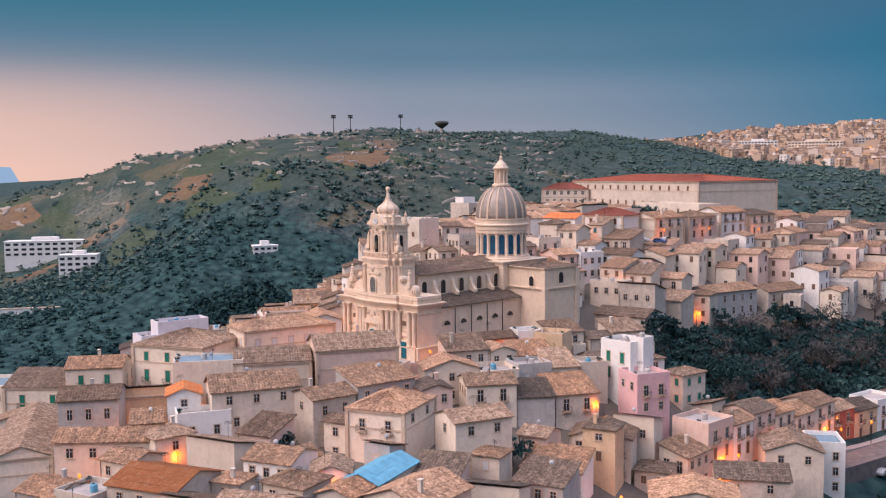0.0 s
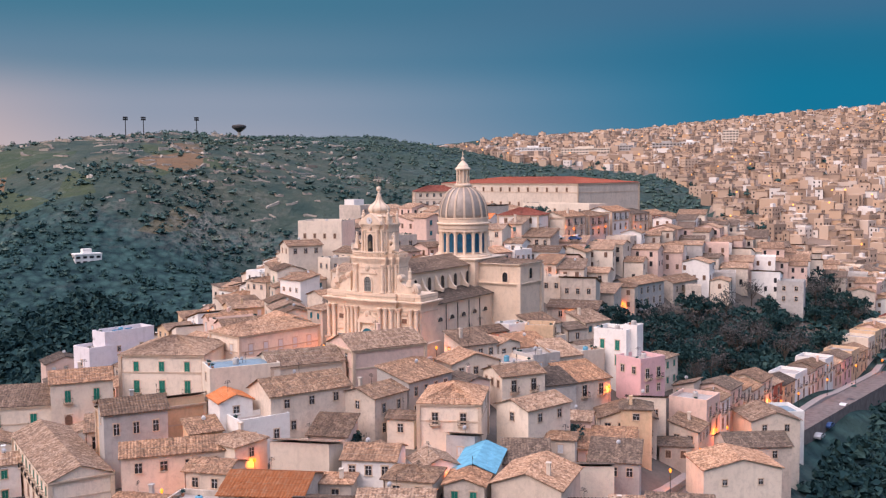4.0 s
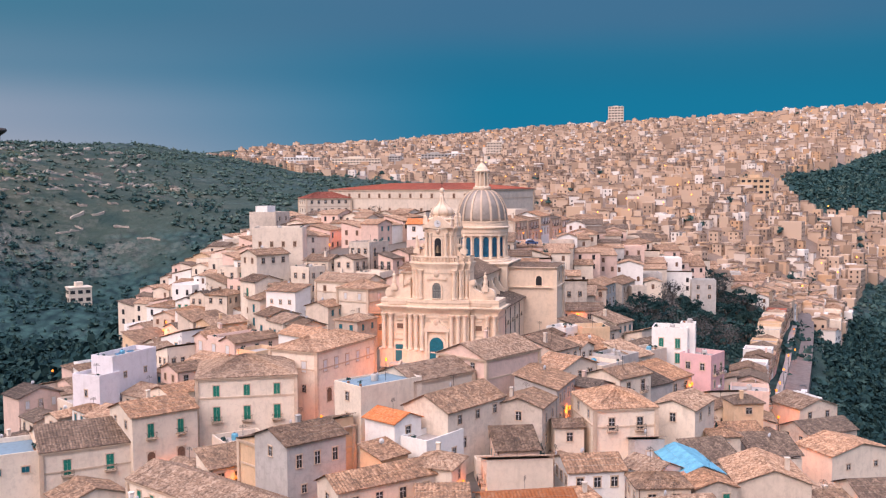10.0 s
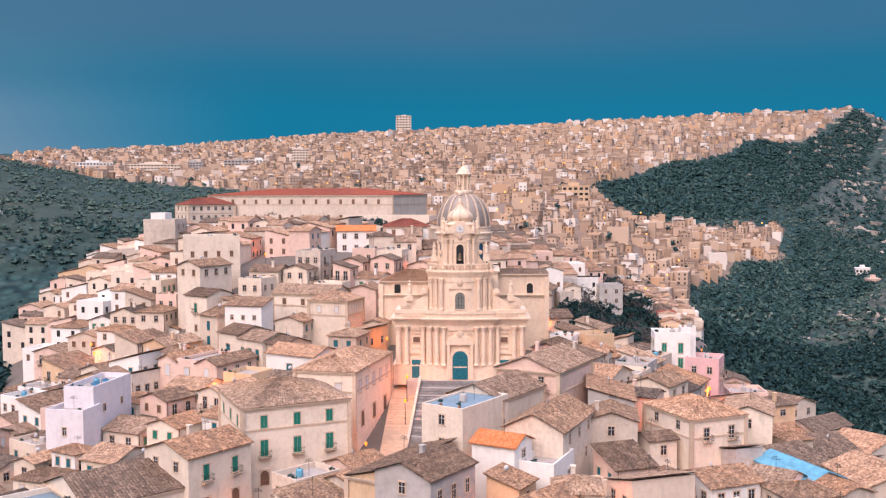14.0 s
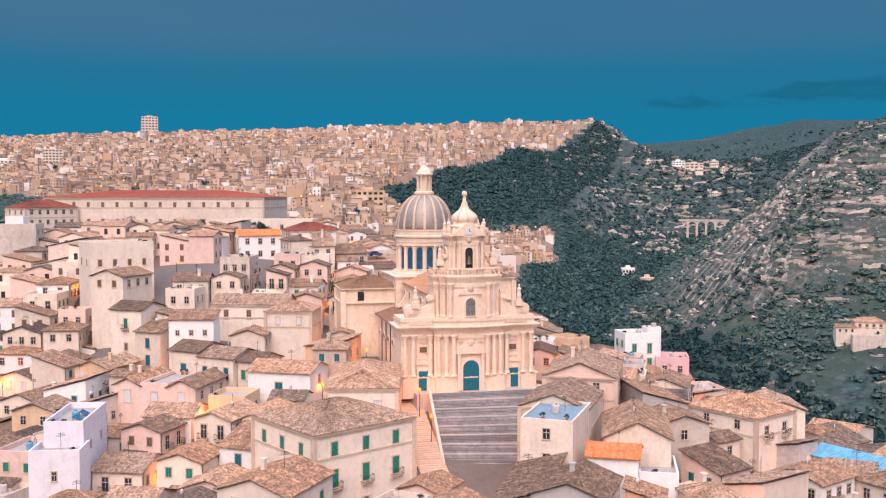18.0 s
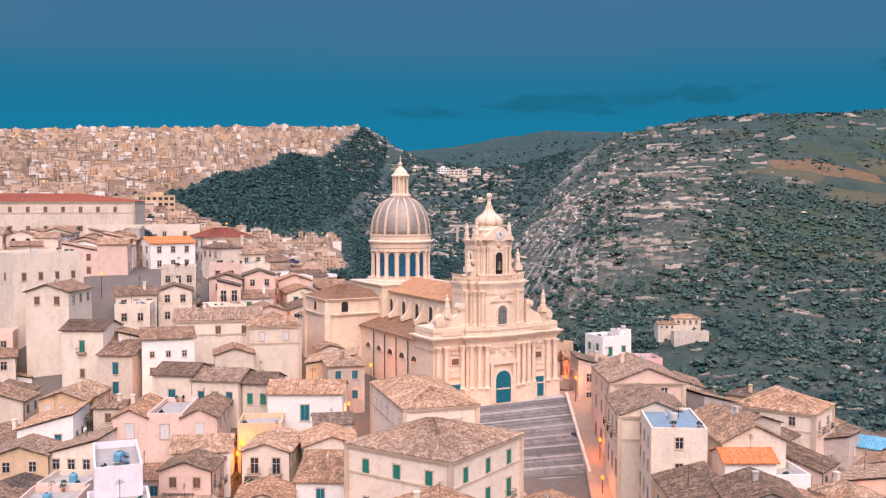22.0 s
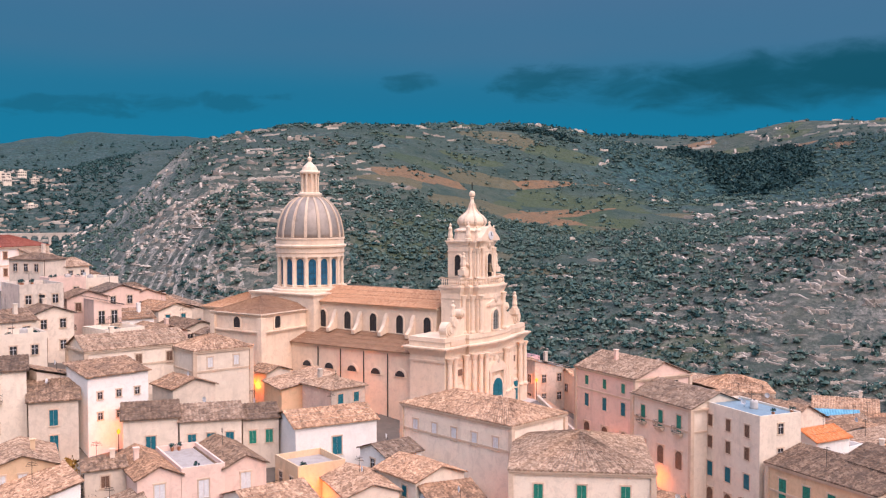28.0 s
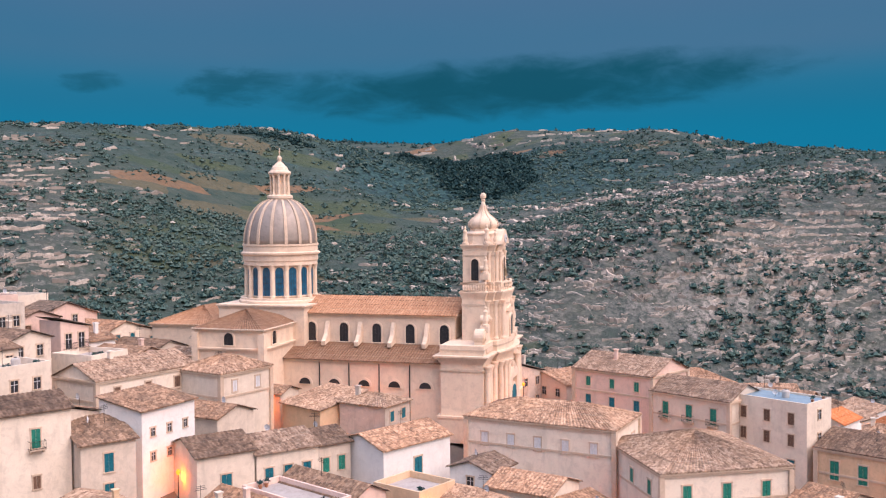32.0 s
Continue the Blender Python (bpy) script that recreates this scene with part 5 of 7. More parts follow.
        o = arch(x, 0, h, w) if big else [(x - w / 2, 0), (x + w / 2, 0), (x + w / 2, h), (x - w / 2, h)]
        s.slab(o, y - 0.55, y - 0.4)
        dr = part("door", s, col, c, "teal panelled door")
        for q in (-1, 1):
            for j in range(4 if big else 3):
                zz = 0.35 + j * 1.15
                s = Shape()
                s.box(x + (0.12 if q > 0 else -w / 2 + 0.15), x + (w / 2 - 0.15 if q > 0 else -0.12), y - 0.6, y - 0.54, zz, zz + 0.9)
                part("door_panel", s, col, dr)
    for x in (-8.9, 8.9):
        s = Shape()
        s.box(x - 0.95, x + 0.95, 0.42, 0.7, 7.05, 8.55)
        ob = part("window", s, church_stone, c)
        s = Shape()
        s.box(x - 0.7, x + 0.7, 0.36, 0.45, 7.25, 8.3)
        part("pane", s, shutter_brown, ob)
    arched_window(c, 0, -1.05, 14.2, 17.6, 1.9, 0, leaded_glass)
    s = Shape()
    s.slab([(-2.3, 18.3), (2.3, 18.3), (2.1, 18.8), (0.8, 19.4), (0, 19.7), (-0.8, 19.4), (-2.1, 18.8)], -1.25, 0.2)
    part("window_pediment", s, church_stone, c)
    # capitals' band, raised panels and carved medallions of the front
    for plan, z, d, out in ((low, 9.75, 0.35, 0.16), (mid, 19.5, 0.25, 0.08), (top, 27.4, 0.25, 0.07), (low, 13.0, 0.25, 0.2)):
        s = Shape()
        s.prism(grown(plan, out), z, z + d)
        part("string_course", s, trim_stone, c)
    for sx in (-1, 1):
        for x, y, z, w, h in ((8.9, 0.5, 5.2, 1.9, 0.9), (8.9, 0.5, 9.0, 1.6, 0.5), (1.9, -1.05, 9.0, 0.9, 0.4), (9.6, 0.45, 12.5, 4.2, 0.7)):
            s = Shape()
            s.box(sx * x - w / 2, sx * x + w / 2, y - 0.14, y + 0.3, z, z + h)
            part("raised_panel", s, trim_stone, c)
        for x, y, w in ((7.55, 0.35, 1.5), (11.7, 0.35, 2.6), (4.7, -0.75, 4.2)):
            s = Shape()
            s.box(sx * x - w / 2, sx * x + w / 2, y - 0.55, y + 0.4, -1.4, 2.6)
            part("pedestal", s, church_stone, c)
    for x, y, z, r in ((0, -1.5, 8.9, 0.75), (0, -1.2, 19.5, 0.7), (0, 0.1, 28.6, 0.5)):
        s = Shape()
        rings = [(r, y + 0.6), (r, y), (r * 0.7, y - 0.2), (r * 0.35, y - 0.3)]
        n = 14
        vs = [(x + q * math.cos(math.tau * i / n), yy, z + 1.2 * q * math.sin(math.tau * i / n)) for q, yy in rings for i in range(n)]
        s.mesh_in(vs, [(j * n + (i + 1) % n, j * n + i, (j + 1) * n + i, (j + 1) * n + (i + 1) % n) for j in range(3) for i in range(n)] + [tuple(range(3 * n, 4 * n))])
        part("medallion", s, trim_stone, c)
    # --- nave, aisles
    s = Shape()
    s.box(-6.2, 6.2, 7, 36, 8, 17.8)
    part("nave_wall", s, church_stone, c)
    s = Shape()
    moulding(s, [(-6.2, 7), (6.2, 7), (6.2, 36), (-6.2, 36)], 17.2, 17.8, 0.45, 3)
    part("nave_cornice", s, church_stone, c)
    s = Shape()
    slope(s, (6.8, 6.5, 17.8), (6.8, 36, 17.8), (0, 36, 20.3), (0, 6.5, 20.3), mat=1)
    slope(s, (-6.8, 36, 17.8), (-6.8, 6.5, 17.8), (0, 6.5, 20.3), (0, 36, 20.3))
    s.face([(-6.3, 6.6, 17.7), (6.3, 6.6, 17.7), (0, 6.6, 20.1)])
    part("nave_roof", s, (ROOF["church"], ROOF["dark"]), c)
    for sx in (-1, 1):
        s = Shape()
        s.box(min(sx * 6, sx * 12), max(sx * 6, sx * 12), 7, 36, -1.5, 10.8)
        part("aisle_wall", s, church_stone, c)
        s = Shape()
        moulding(s, [(min(sx * 6, sx * 12), 7), (max(sx * 6, sx * 12), 7), (max(sx * 6, sx * 12), 36), (min(sx * 6, sx * 12), 36)], 10.1, 10.75, 0.4, 3)
        part("aisle_cornice", s, church_stone, c)
        s = Shape()
        if sx > 0:
            slope(s, (12.6, 6.8, 10.8), (12.6, 36, 10.8), (6.0, 36, 12.9), (6.0, 6.8, 12.9))
        else:
            slope(s, (-12.6, 36, 10.8), (-12.6, 6.8, 10.8), (-6.0, 6.8, 12.9), (-6.0, 36, 12.9))
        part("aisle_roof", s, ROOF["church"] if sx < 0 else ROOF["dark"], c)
        for i in range(5):
            u = 8.8 + 5.9 * i
            arched_window(c, sx * 6.2, u, 13.0, 16.2, 1.6, 90 * sx)
            # half-moon window of the aisle
            v = 10.4 + 5.2 * i
            s = Shape()
            m = 10
            s.slab([(-1.35, -0.15), (1.35, -0.15)] + [(1.35 * math.cos(math.pi * j / m), 1.35 * math.sin(math.pi * j / m)) for j in range(m + 1)], -0.16, 0.05)
            ob = part("lunette", s, church_stone, c)
            ob.matrix_basis = pose(sx * 12, v, 6.6, 0, 0, 90 * sx)
            s = Shape()
            s.slab([(-1.0, 0)] + [(1.0, 0)] + [(math.cos(math.pi * j / m), math.sin(math.pi * j / m)) for j in range(1, m)], -0.2, 0)
            part("pane", s, glass_dark, ob)
            # flying scroll between the windows
            if i < 4:
                s = Shape()
                pts = [(0, 13.0), (-2.2, 12.5), (-2.3, 13.2), (-1.7, 13.5), (-1.0, 14.3), (-0.5, 15.6), (0, 16.4)]
                s.slab(pts if sx < 0 else [(-p, q) for p, q in reversed(pts)], -0.35, 0.35)
                ob = part("flying_buttress", s, church_stone, c)
                ob.location = (sx * 6.2, u + 2.95, 0)
            if i < 4:
                s = Shape()
                s.lathe([(0.09, -1.4), (0.09, 10.6)], 8)
                part("downpipe", s, iron, c, "dark iron downpipe").location = (sx * 12.12, v + 2.6, 0)
    # --- transept, choir
    for sx, z in ((-1, 16.4), (1, 18.2)):
        xa, xb = (-19.8, -6) if sx < 0 else (6, 19.8)
        s = Shape()
        s.box(xa, xb, 35, 46.8, -4, z)
        part("transept_wall", s, church_stone, c)
        s = Shape()
        plan = [(xa, 35), (xb, 35), (xb, 46.8), (xa, 46.8)]
        moulding(s, plan, z - 0.7, z, 0.6, 4)
        part("transept_cornice", s, church_stone, c)
        s = Shape()
        moulding(s, plan, 12.6, 13.3, 0.5, 3)
        part("string_course", s, church_stone, c)
        s = Shape()
        hip_block(s, xa, xb, 35, 46.8, z + 0.05, 2.4 if sx < 0 else 0.7)
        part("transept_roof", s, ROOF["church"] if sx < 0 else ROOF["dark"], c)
        arched_window(c, sx * 19.8, 40.9, 14.2 if sx > 0 else 13.7, 16.9 if sx > 0 else 15.7, 1.7, 90 * sx)
        arched_window(c, sx * 15.8, 35, 13.6, 16.0, 1.5, 0)
        for x, y in ((xa, 35), (xb, 35), (xa, 46.8), (xb, 46.8)):
            s = Shape()
            s.box(x - 0.55, x + 0.55, y - 0.55, y + 0.55, -4, z - 0.7)
            part("corner_pilaster", s, church_stone, c)
    s = Shape()
    s.box(-8.2, 8.2, 33.0, 49.0, 8, 19.0)
    moulding(s, [(-8.2, 33), (8.2, 33), (8.2, 49), (-8.2, 49)], 18.4, 19.1, 0.4, 3)
    part("crossing", s, church_stone, c)
    s = Shape()
    s.box(-8.6, 8.6, 49, 62, -4, 15.5)
    moulding(s, [(-8.6, 49), (8.6, 49), (8.6, 62), (-8.6, 62)], 14.8, 15.5, 0.5, 3)
    part("choir_wall", s, church_stone, c)
    s = Shape()
    hip_block(s, -8.6, 8.6, 49, 62, 15.55, 2.6)
    part("choir_roof", s, ROOF["church"], c)
    # --- dome
    Y = 41.0
    s = Shape()
    s.lathe([(7.5, 18.9), (7.5, 19.5), (7.2, 19.7), (7.2, 20.0)], 32, 0, Y)
    part("drum_base", s, church_stone, c)
    s = Shape()
    s.lathe([(5.75, 20.0), (5.75, 26.2)], 32, 0, Y)
    part("drum", s, church_stone, c)
    s = Shape()
    s.lathe([(6.5, 25.7), (6.5, 26.3), (6.65, 26.5), (6.65, 27.4), (7.0, 27.6), (7.05, 27.9), (6.6, 28.1), (6.6, 29.0), (6.75, 29.1), (6.75, 29.4)], 48, 0, Y)
    part("drum_entablature", s, church_stone, c)
    col = Shape()
    col.lathe(column(0.36, 20.0, 25.8), 12)
    col = col.data("column", church_stone)
    for i in range(16):
        a = math.tau * (i + 0.5) / 16
        part("column", col, (), c).location = (6.15 * math.sin(a), Y - 6.15 * math.cos(a), 0)
        a = math.tau * i / 16
        ob = arched_window(c, 5.78 * math.sin(a), Y - 5.78 * math.cos(a), 20.4, 25.4, 1.45, 360 * i / 16, glass_blue)
    prof = [(6.45 * math.cos(math.pi / 2 * i / 16) ** 0.82 if i < 16 else 0, 29.4 + 8.1 * math.sin(math.pi / 2 * i / 16)) for i in range(15)] + [(1.9, 37.3)]
    prof = [(r, z) for r, z in prof if r > 1.85]
    s = Shape()
    s.lathe(prof, 48, 0, Y)
    part("dome_shell", s, lead, c, "grey lead-clad dome with pale stone ribs", True)
    for i in range(16):
        a = math.tau * (i + 0.5) / 16
        s = Shape()
        d, t = Vector((math.sin(a), -math.cos(a), 0)), Vector((math.cos(a), math.sin(a), 0))
        for (r0, z0), (r1, z1) in zip(prof, prof[1:]):
            w0, w1 = 0.08 + 0.03 * r0, 0.08 + 0.03 * r1
            A, B = Vector((0, Y, z0)) + d * r0, Vector((0, Y, z1)) + d * r1
            o = d * 0.16 + Vector((0, 0, 0.06))
            s.mesh_in([A - t * w0, A + t * w0, B + t * w1, B - t * w1, A - t * w0 + o, A + t * w0 + o, B + t * w1 + o, B - t * w1 + o], [(4, 5, 6, 7), (0, 4, 7, 3), (5, 1, 2, 6)])
        part("dome_rib", s, trim_stone, c)
    s = Shape()
    s.lathe([(2.1, 37.2), (2.3, 37.5), (2.3, 37.9), (1.9, 38.1), (1.15, 38.1), (1.15, 41.6), (1.9, 41.7), (2.05, 42.0), (1.9, 42.3), (1.6, 42.4), (1.35, 43.0), (0.7, 43.7), (0.3, 44.1), (0.42, 44.5), (0.42, 44.8), (0.1, 45.1)], 20, 0, Y)
    s.box(-0.06, 0.06, Y - 0.06, Y + 0.06, 45.0, 46.4)
    s.box(-0.4, 0.4, Y - 0.06, Y + 0.06, 45.7, 45.82)
    lan = part("lantern", s, church_stone, c)
    col = Shape()
    col.lathe(column(0.17, 38.1, 41.7), 8)
    col = col.data("column", church_stone)
    for i in range(10):
        a = math.tau * i / 10
        part("column", col, (), lan).location = (1.6 * math.sin(a), Y - 1.6 * math.cos(a), 0)
    HOUSES.append((*(CHURCH @ Vector((0, 22, 0))).to_2d(), 27, 46, radians(-47.2)))
    HOUSES.append((*(CHURCH @ Vector((0, 41, 0))).to_2d(), 41, 13, radians(-47.2)))
    HOUSES.append((*(CHURCH @ Vector((0, 55, 0))).to_2d(), 18, 14, radians(-47.2)))


build_church()


# ---- the great stair ----
def build_stair():
    st = thing("staircase", pose(0, 0, 0), "broad worn grey stone staircase fanning down from the church", "stairs")
    # corners: top left, top right, bottom left, bottom right
    tl, tr, bl, br = Vector((-21.5, 222.5)), Vector((-7.5, 206.5)), Vector((-37.5, 209.8)), Vector((-33.0, 198.6))
    z1, z0, n = 18.2, 7.6, 58
    zz = z1
    for i in range(n):
        t0, t1 = i / n, (i + 1) / n
        landing = i % 6 == 5
        a, b, c, d = tl.lerp(bl, t0), tr.lerp(br, t0), tr.lerp(br, t1), tl.lerp(bl, t1)
        s = Shape()
        z = z1 - (z1 - z0) * t0
        s.prism([a, d, c, b], z - 2.5, z)
        part("step", s, step_nose if landing else lava_step, st)
    for p, q, side in ((tl, bl, 1), (tr, br, -1)):
        s = Shape()
        dv = (q - p).normalized()
        nv = Vector((-dv.y, dv.x)) * -0.5 * side
        vs = []
        for pt, z in ((p, z1), (q, z0)):
            for o in (Vector((0, 0)), nv):
                vs += [(*(pt + o), z - 4), (*(pt + o), z + 0.9)]
        s.mesh_in(vs, [(0, 1, 5, 4), (2, 6, 7, 3), (1, 3, 7, 5), (0, 2, 3, 1), (4, 5, 7, 6)])
        part("parapet_wall", s, WALL["stone"], st)
    s = Shape()
    s.prism([(-24, 224), (-21.8, 222.6), (-7.7, 206.6), (-3, 208.5), (-3, 214), (-18, 231)], 12, 18.25)
    part("church_terrace", s, step_nose, st)
    HOUSES.append((-24, 209, 26, 20, radians(28)))


build_stair()


# ---- streets ----
def ribbon(name, label, pts, width, mat, category, lift=0.12):
    """A paved strip along a line of (x, y, z), with a little thickness."""
    s = Shape()
    rows = []
    fine = []
    for a, b in zip(pts, pts[1:]):
        n = max(1, int((Vector(b) - Vector(a)).length / 6))
        fine += [Vector(a).lerp(Vector(b), i / n) for i in range(n)]
    fine.append(Vector(pts[-1]))
    fine = [Vector((p.x, p.y, max(p.z, ground(p.x, p.y) + 0.3))) for p in fine]
    for i, p in enumerate(fine):
        d = (fine[min(i + 1, len(fine) - 1)] - fine[max(i - 1, 0)])
        nrm = Vector((-d.y, d.x, 0)).normalized() * width / 2
        rows.append([p + nrm - Vector((0, 0, 5)), p + nrm + Vector((0, 0, lift)), p - nrm + Vector((0, 0, lift)), p - nrm - Vector((0, 0, 5))])
    vs = [v for r in rows for v in r]
    fs = [(4 * i + k, 4 * i + k + 1, 4 * i + k + 5, 4 * i + k + 4) for i in range(len(rows) - 1) for k in range(3)]
    s.mesh_in(vs, [tuple(reversed(f)) for f in fs])
    me = s.data(name, mat)
    return tagged(new(name, me), label, category, kind="structure")


ROAD = [(14, 140, -0.5), (33, 158, -1.6), (56, 181, -3.2), (79, 200, -4.3), (121, 232, -6.0), (170, 268.5, -7.8), (246, 326, -9.3), (275, 349, -9.9), (330, 400, -11.3)]
ribbon("road", "asphalt street running down to the far town", ROAD, 7.0, asphalt, "road", 0.25)
ribbon("pavement", "narrow stone pavement along the row of houses", [(x - 2.9, y + 3.6, z) for x, y, z in ROAD], 2.0, kerb, "pavement", 0.42)
ribbon("street", "warm stone-paved street beside the great stair", [(1, 206, 17.6), (-12, 202.5, 13.5), (-26, 197.5, 8.6), (-42, 194.5, 6.8), (-60, 191.0, 6.4)], 6.5, plaster("warm_paving", (0.40, 0.29, 0.22), 0.5), "road", 0.2)


def side_stair():
    st = thing("side_stair", pose(0, 0, 0), "narrow worn stone stair between the palace and the great stair", "stairs")
    a, b = Vector((-20.5, 228.5)), Vector((-43.5, 207.5))
    d = (b - a).normalized()
    nv = Vector((-d.y, d.x)) * 2.4
    n = 46
    for i in range(n):
        p, q = a.lerp(b, i / n), a.lerp(b, (i + 1) / n)
        z = 16.8 - 9.3 * i / n
        s = Shape()
        s.prism([p + nv, q + nv, q - nv, p - nv], z - 2.5, z)
        # light warm stone: the lamp glow on these steps is put into their colour
        part("step", s, trim_stone, st)


side_stair()

# ---- landmark buildings ----
house(95.7, 408, 82, 40, -63, 55, "beige", "red", "hip", 2.6, wins="w:brown:8x2:1.1x1.8:1.8:6.2 s:brown:14x2:1.1x1.8:1.8:6.2", cornice=True, chimney=False, label="long cream convent block with a low red hipped roof", group="")
house(55, 431, 20, 13, -8, 51.5, "cream", "red", "hip", 2.6, wins="s:glass:6x2 w:glass:3x2", cornice=True, chimney=False, label="small cream convent wing with a red hipped roof", group="")
house(86, 352, 34, 10, -63, 46.5, "cream", "pale", "flat", 1.0, wins="s:glass:5x1", label="pale flat-roofed range below the convent wall", group="")
house(-21, 305.5, 11, 8.5, 12, 37.5, "cream", "brown", "gable_x", z0=24, wins="w:brown:2x1 s:glass:3x1")
house(-11, 318.6, 15, 13, -29, 43.5, "cream", "dark", "flat", 1.0, z0=29, wins="s:brown:4x1:0.8x1.5:3.2 w:brown:2x1:0.8x1.5:3.2", label="tall ruined limestone keep with blind windows", group="")
house(11, 384, 11, 11, 40, 46.5, "stone", "dark", "flat", 0.8, z0=34, wins="s:glass:2x1", label="square pale stone tower house on the ridge", group="")
house(9, 383, 6, 5, 40, 49, "white", "dark", "flat", 0.5, z0=46.6, label="small whitewashed room on a tower roof terrace", group="")
house(54.3, 309, 14, 11, -39, 45.5, "white", "red", "hip", 2.2, z0=37, wins="s:brown:3x2:1.0x1.6:1.2 w:brown:3x2:1.0x1.6:1.2", cornice=True, label="white two-storey palazzo with a red hipped roof", group="")
house(41, 318, 12, 9, -39, 44.2, "white", "orange", "gable_x", wins="s:glass:3x2 w:glass:2x2", z0=37)
for i, (wall, roof, h) in enumerate((("cream", "brown", 44.4), ("grey", "brown", 44.0), ("white", "brown", 45.0), ("cream", "dark", 43.6), ("white", "brown", 42.4), ("rose", "brown", 41.0))):
    house(70 + 13.4 * i, 313 + 10.6 * i, 14.2, 10, 38, h, wall, roof, "hip" if i % 2 else "gable_x", z0=36 - 0.8 * i, wins="s:balcony:3x1:1.1x2.2:0.8 s:glass:3x1:1.1x2.2:4.6", cornice=True)
house(377, 186, 15, 9, -72, -11.0, "cream", "pale", "hip", 2.0, z0=-17, wins="s:arch:4x1:1.5x2.4:1.2 w:glass:2x1", cornice=True, chimney=False, label="pale villa with arched windows alone on the wooded slope", group="")
house(371, 197, 10, 8, -72, -14.0, "cream", "brown", "gable_x", 1.4, z0=-18, wins="s:glass:3x1", chimney=False, label="low pale side wing beside a lone villa", group="")
house(366, 183, 20, 5, -72, -18.0, "stone", "brown", "flat", 0.9, z0=-22, label="walled stone terrace before a lone villa", group="")
# the palace with green shutters, and its neighbours
house(-58.4, 218.2, 18, 17, -20, 22.0, "cream", "pale", "hip", 2.7, z0=6.5, wins="s:green:3x1:1.1x2.0:1.6 s:green_balcony:3x1:1.2x2.6:5.6 s:arch:3x1:1.4x2.4:10.6 w:green:3x1:1.1x1.9:1.8 w:glass:3x1:0.8x1.2:7 n:green:3x1:1.0x1.8:1.8", cornice=True, label="three-storey cream palace with closed green shutters", group="")
house(-38.5, 225.8, 22, 11.5, 31, 24.2, "cream", "pale", "hip", 2.0, z0=9, wins="s:white:5x1:1.1x2.2:2.2 w:white:2x1:1.1x2.2:2.2 s:arch:3x1:1.6x2.8:8 n:white:5x1:1.0x1.8:2.2 w:glass:2x1:0.9x1.5:7", cornice=True, label="cream palazzo with a stone balcony band beside the stair", group="")
house(-77.7, 213.5, 12, 10.5, 8, 17.6, "cream", "brown", "gable_x", z0=5, wins="s:green_balcony:2x1:1.1x2.4:1.6 s:arch:2x1:1.4x3.0:6.6 w:glass:2x1")
house(-89.5, 217, 15, 16, -3, 13.3, "cream", "dark", "gable_x", 2.8, z0=2, wins="s:green_balcony:2x1:1.2x2.6:1.8 w:glass:2x1", cornice=True)
house(-101.5, 217, 9.5, 12, -3, 12.4, "cream", "blue", "flat", z0=0, wins="s:teal:2x1:1.2x1.0:1.5")
house(-89, 277, 10, 8, 17, 10.0, "rose", "dark", "gable_y", z0=1, wins="s:white:3x1:0.9x1.8 s:brown:1x1")
house(-72, 259.7, 14, 6, 35, 19.6, "lilac", "dark", "flat", 1.0, z0=7, wins="s:glass:2x1:0.8x1.2:3", label="tall lilac-white house with a roof terrace and solar panels", group="")
house(-79.2, 254.8, 6, 7.5, 35, 16.4, "lilac", "dark", "flat", 0.9, z0=6, wins="w:glass:1x2:0.7x1.4:2.4")
house(-41.8, 262.2, 13, 5.6, 17, 20.3, "rose", "brown", "gable_x", 1.3, z0=12, wins="w:white:1x1:1.3x2.3:1.0 s:glass:3x1")
house(-43.4, 267.5, 13, 5.6, 17, 20.1, "rose", "brown", "flat", 0.8, z0=11, wins="w:white:1x1:1.3x2.3:1.0", label="rose-plastered house front with white shutters and a roof terrace")
house(-45.0, 272.8, 13, 5.4, 17, 20.3, "rose", "brown", "gable_x", 1.3, z0=11, wins="w:white:1x1:1.3x2.3:1.0")
house(-32, 248.1, 9, 12.6, 15, 22.5, "white", "pale", "gable_y", z0=15, wins="w:teal:1x1:1.4x2.6:2.0 s:glass:1x1", label="whitewashed house with a teal door and tiled roof")
house(-30.2, 273.2, 9, 7.4, 4, 24.2, "cream", "brown", "gable_y", z0=17, wins="w:teal:1x1:1.3x2.4:2.6 s:glass:1x1")
house(-29.8, 265.0, 9, 8.6, 4, 23.5, "cream", "pale", "gable_y", z0=17, wins="w:teal:3x1:1.1x2.3:2.0")
house(-28.6, 258.0, 8, 5.2, 6, 23.0, "beige", "brown", "gable_y", z0=17, wins="w:green:2x1:1.0x1.9:1.8")
house(-24.5, 279.6, 7, 9.4, 32, 29.5, "white", "brown", "shed_x", 1.2, z0=19, wins="w:glass:3x2:0.7x1.0:2.4:3.0", label="whitewashed cube house with tiny windows and a water tank", group="")
house(-28.6, 286.5, 6.5, 6.5, 8, 26.8, "beige", "brown", "shed_x", z0=18, wins="w:teal:1x1:1.1x2.2:1.4 w:teal:1x1:1.1x2.2:5.0")
house(-26.5, 294.5, 8.5, 8, 10, 31, "cream", "brown", "gable_y", z0=18, wins="w:green_balcony:1x1:1.0x2.2:2.0 w:brown:1x1:0.8x1.5:7.4 s:teal:1x1:0.8x1.2:3.6")
house(-49.5, 237.5, 9, 8, 25, 18.6, "cream", "pale", "gable_x", z0=10, wins="w:green:1x1 n:teal:2x1 s:glass:1x1")
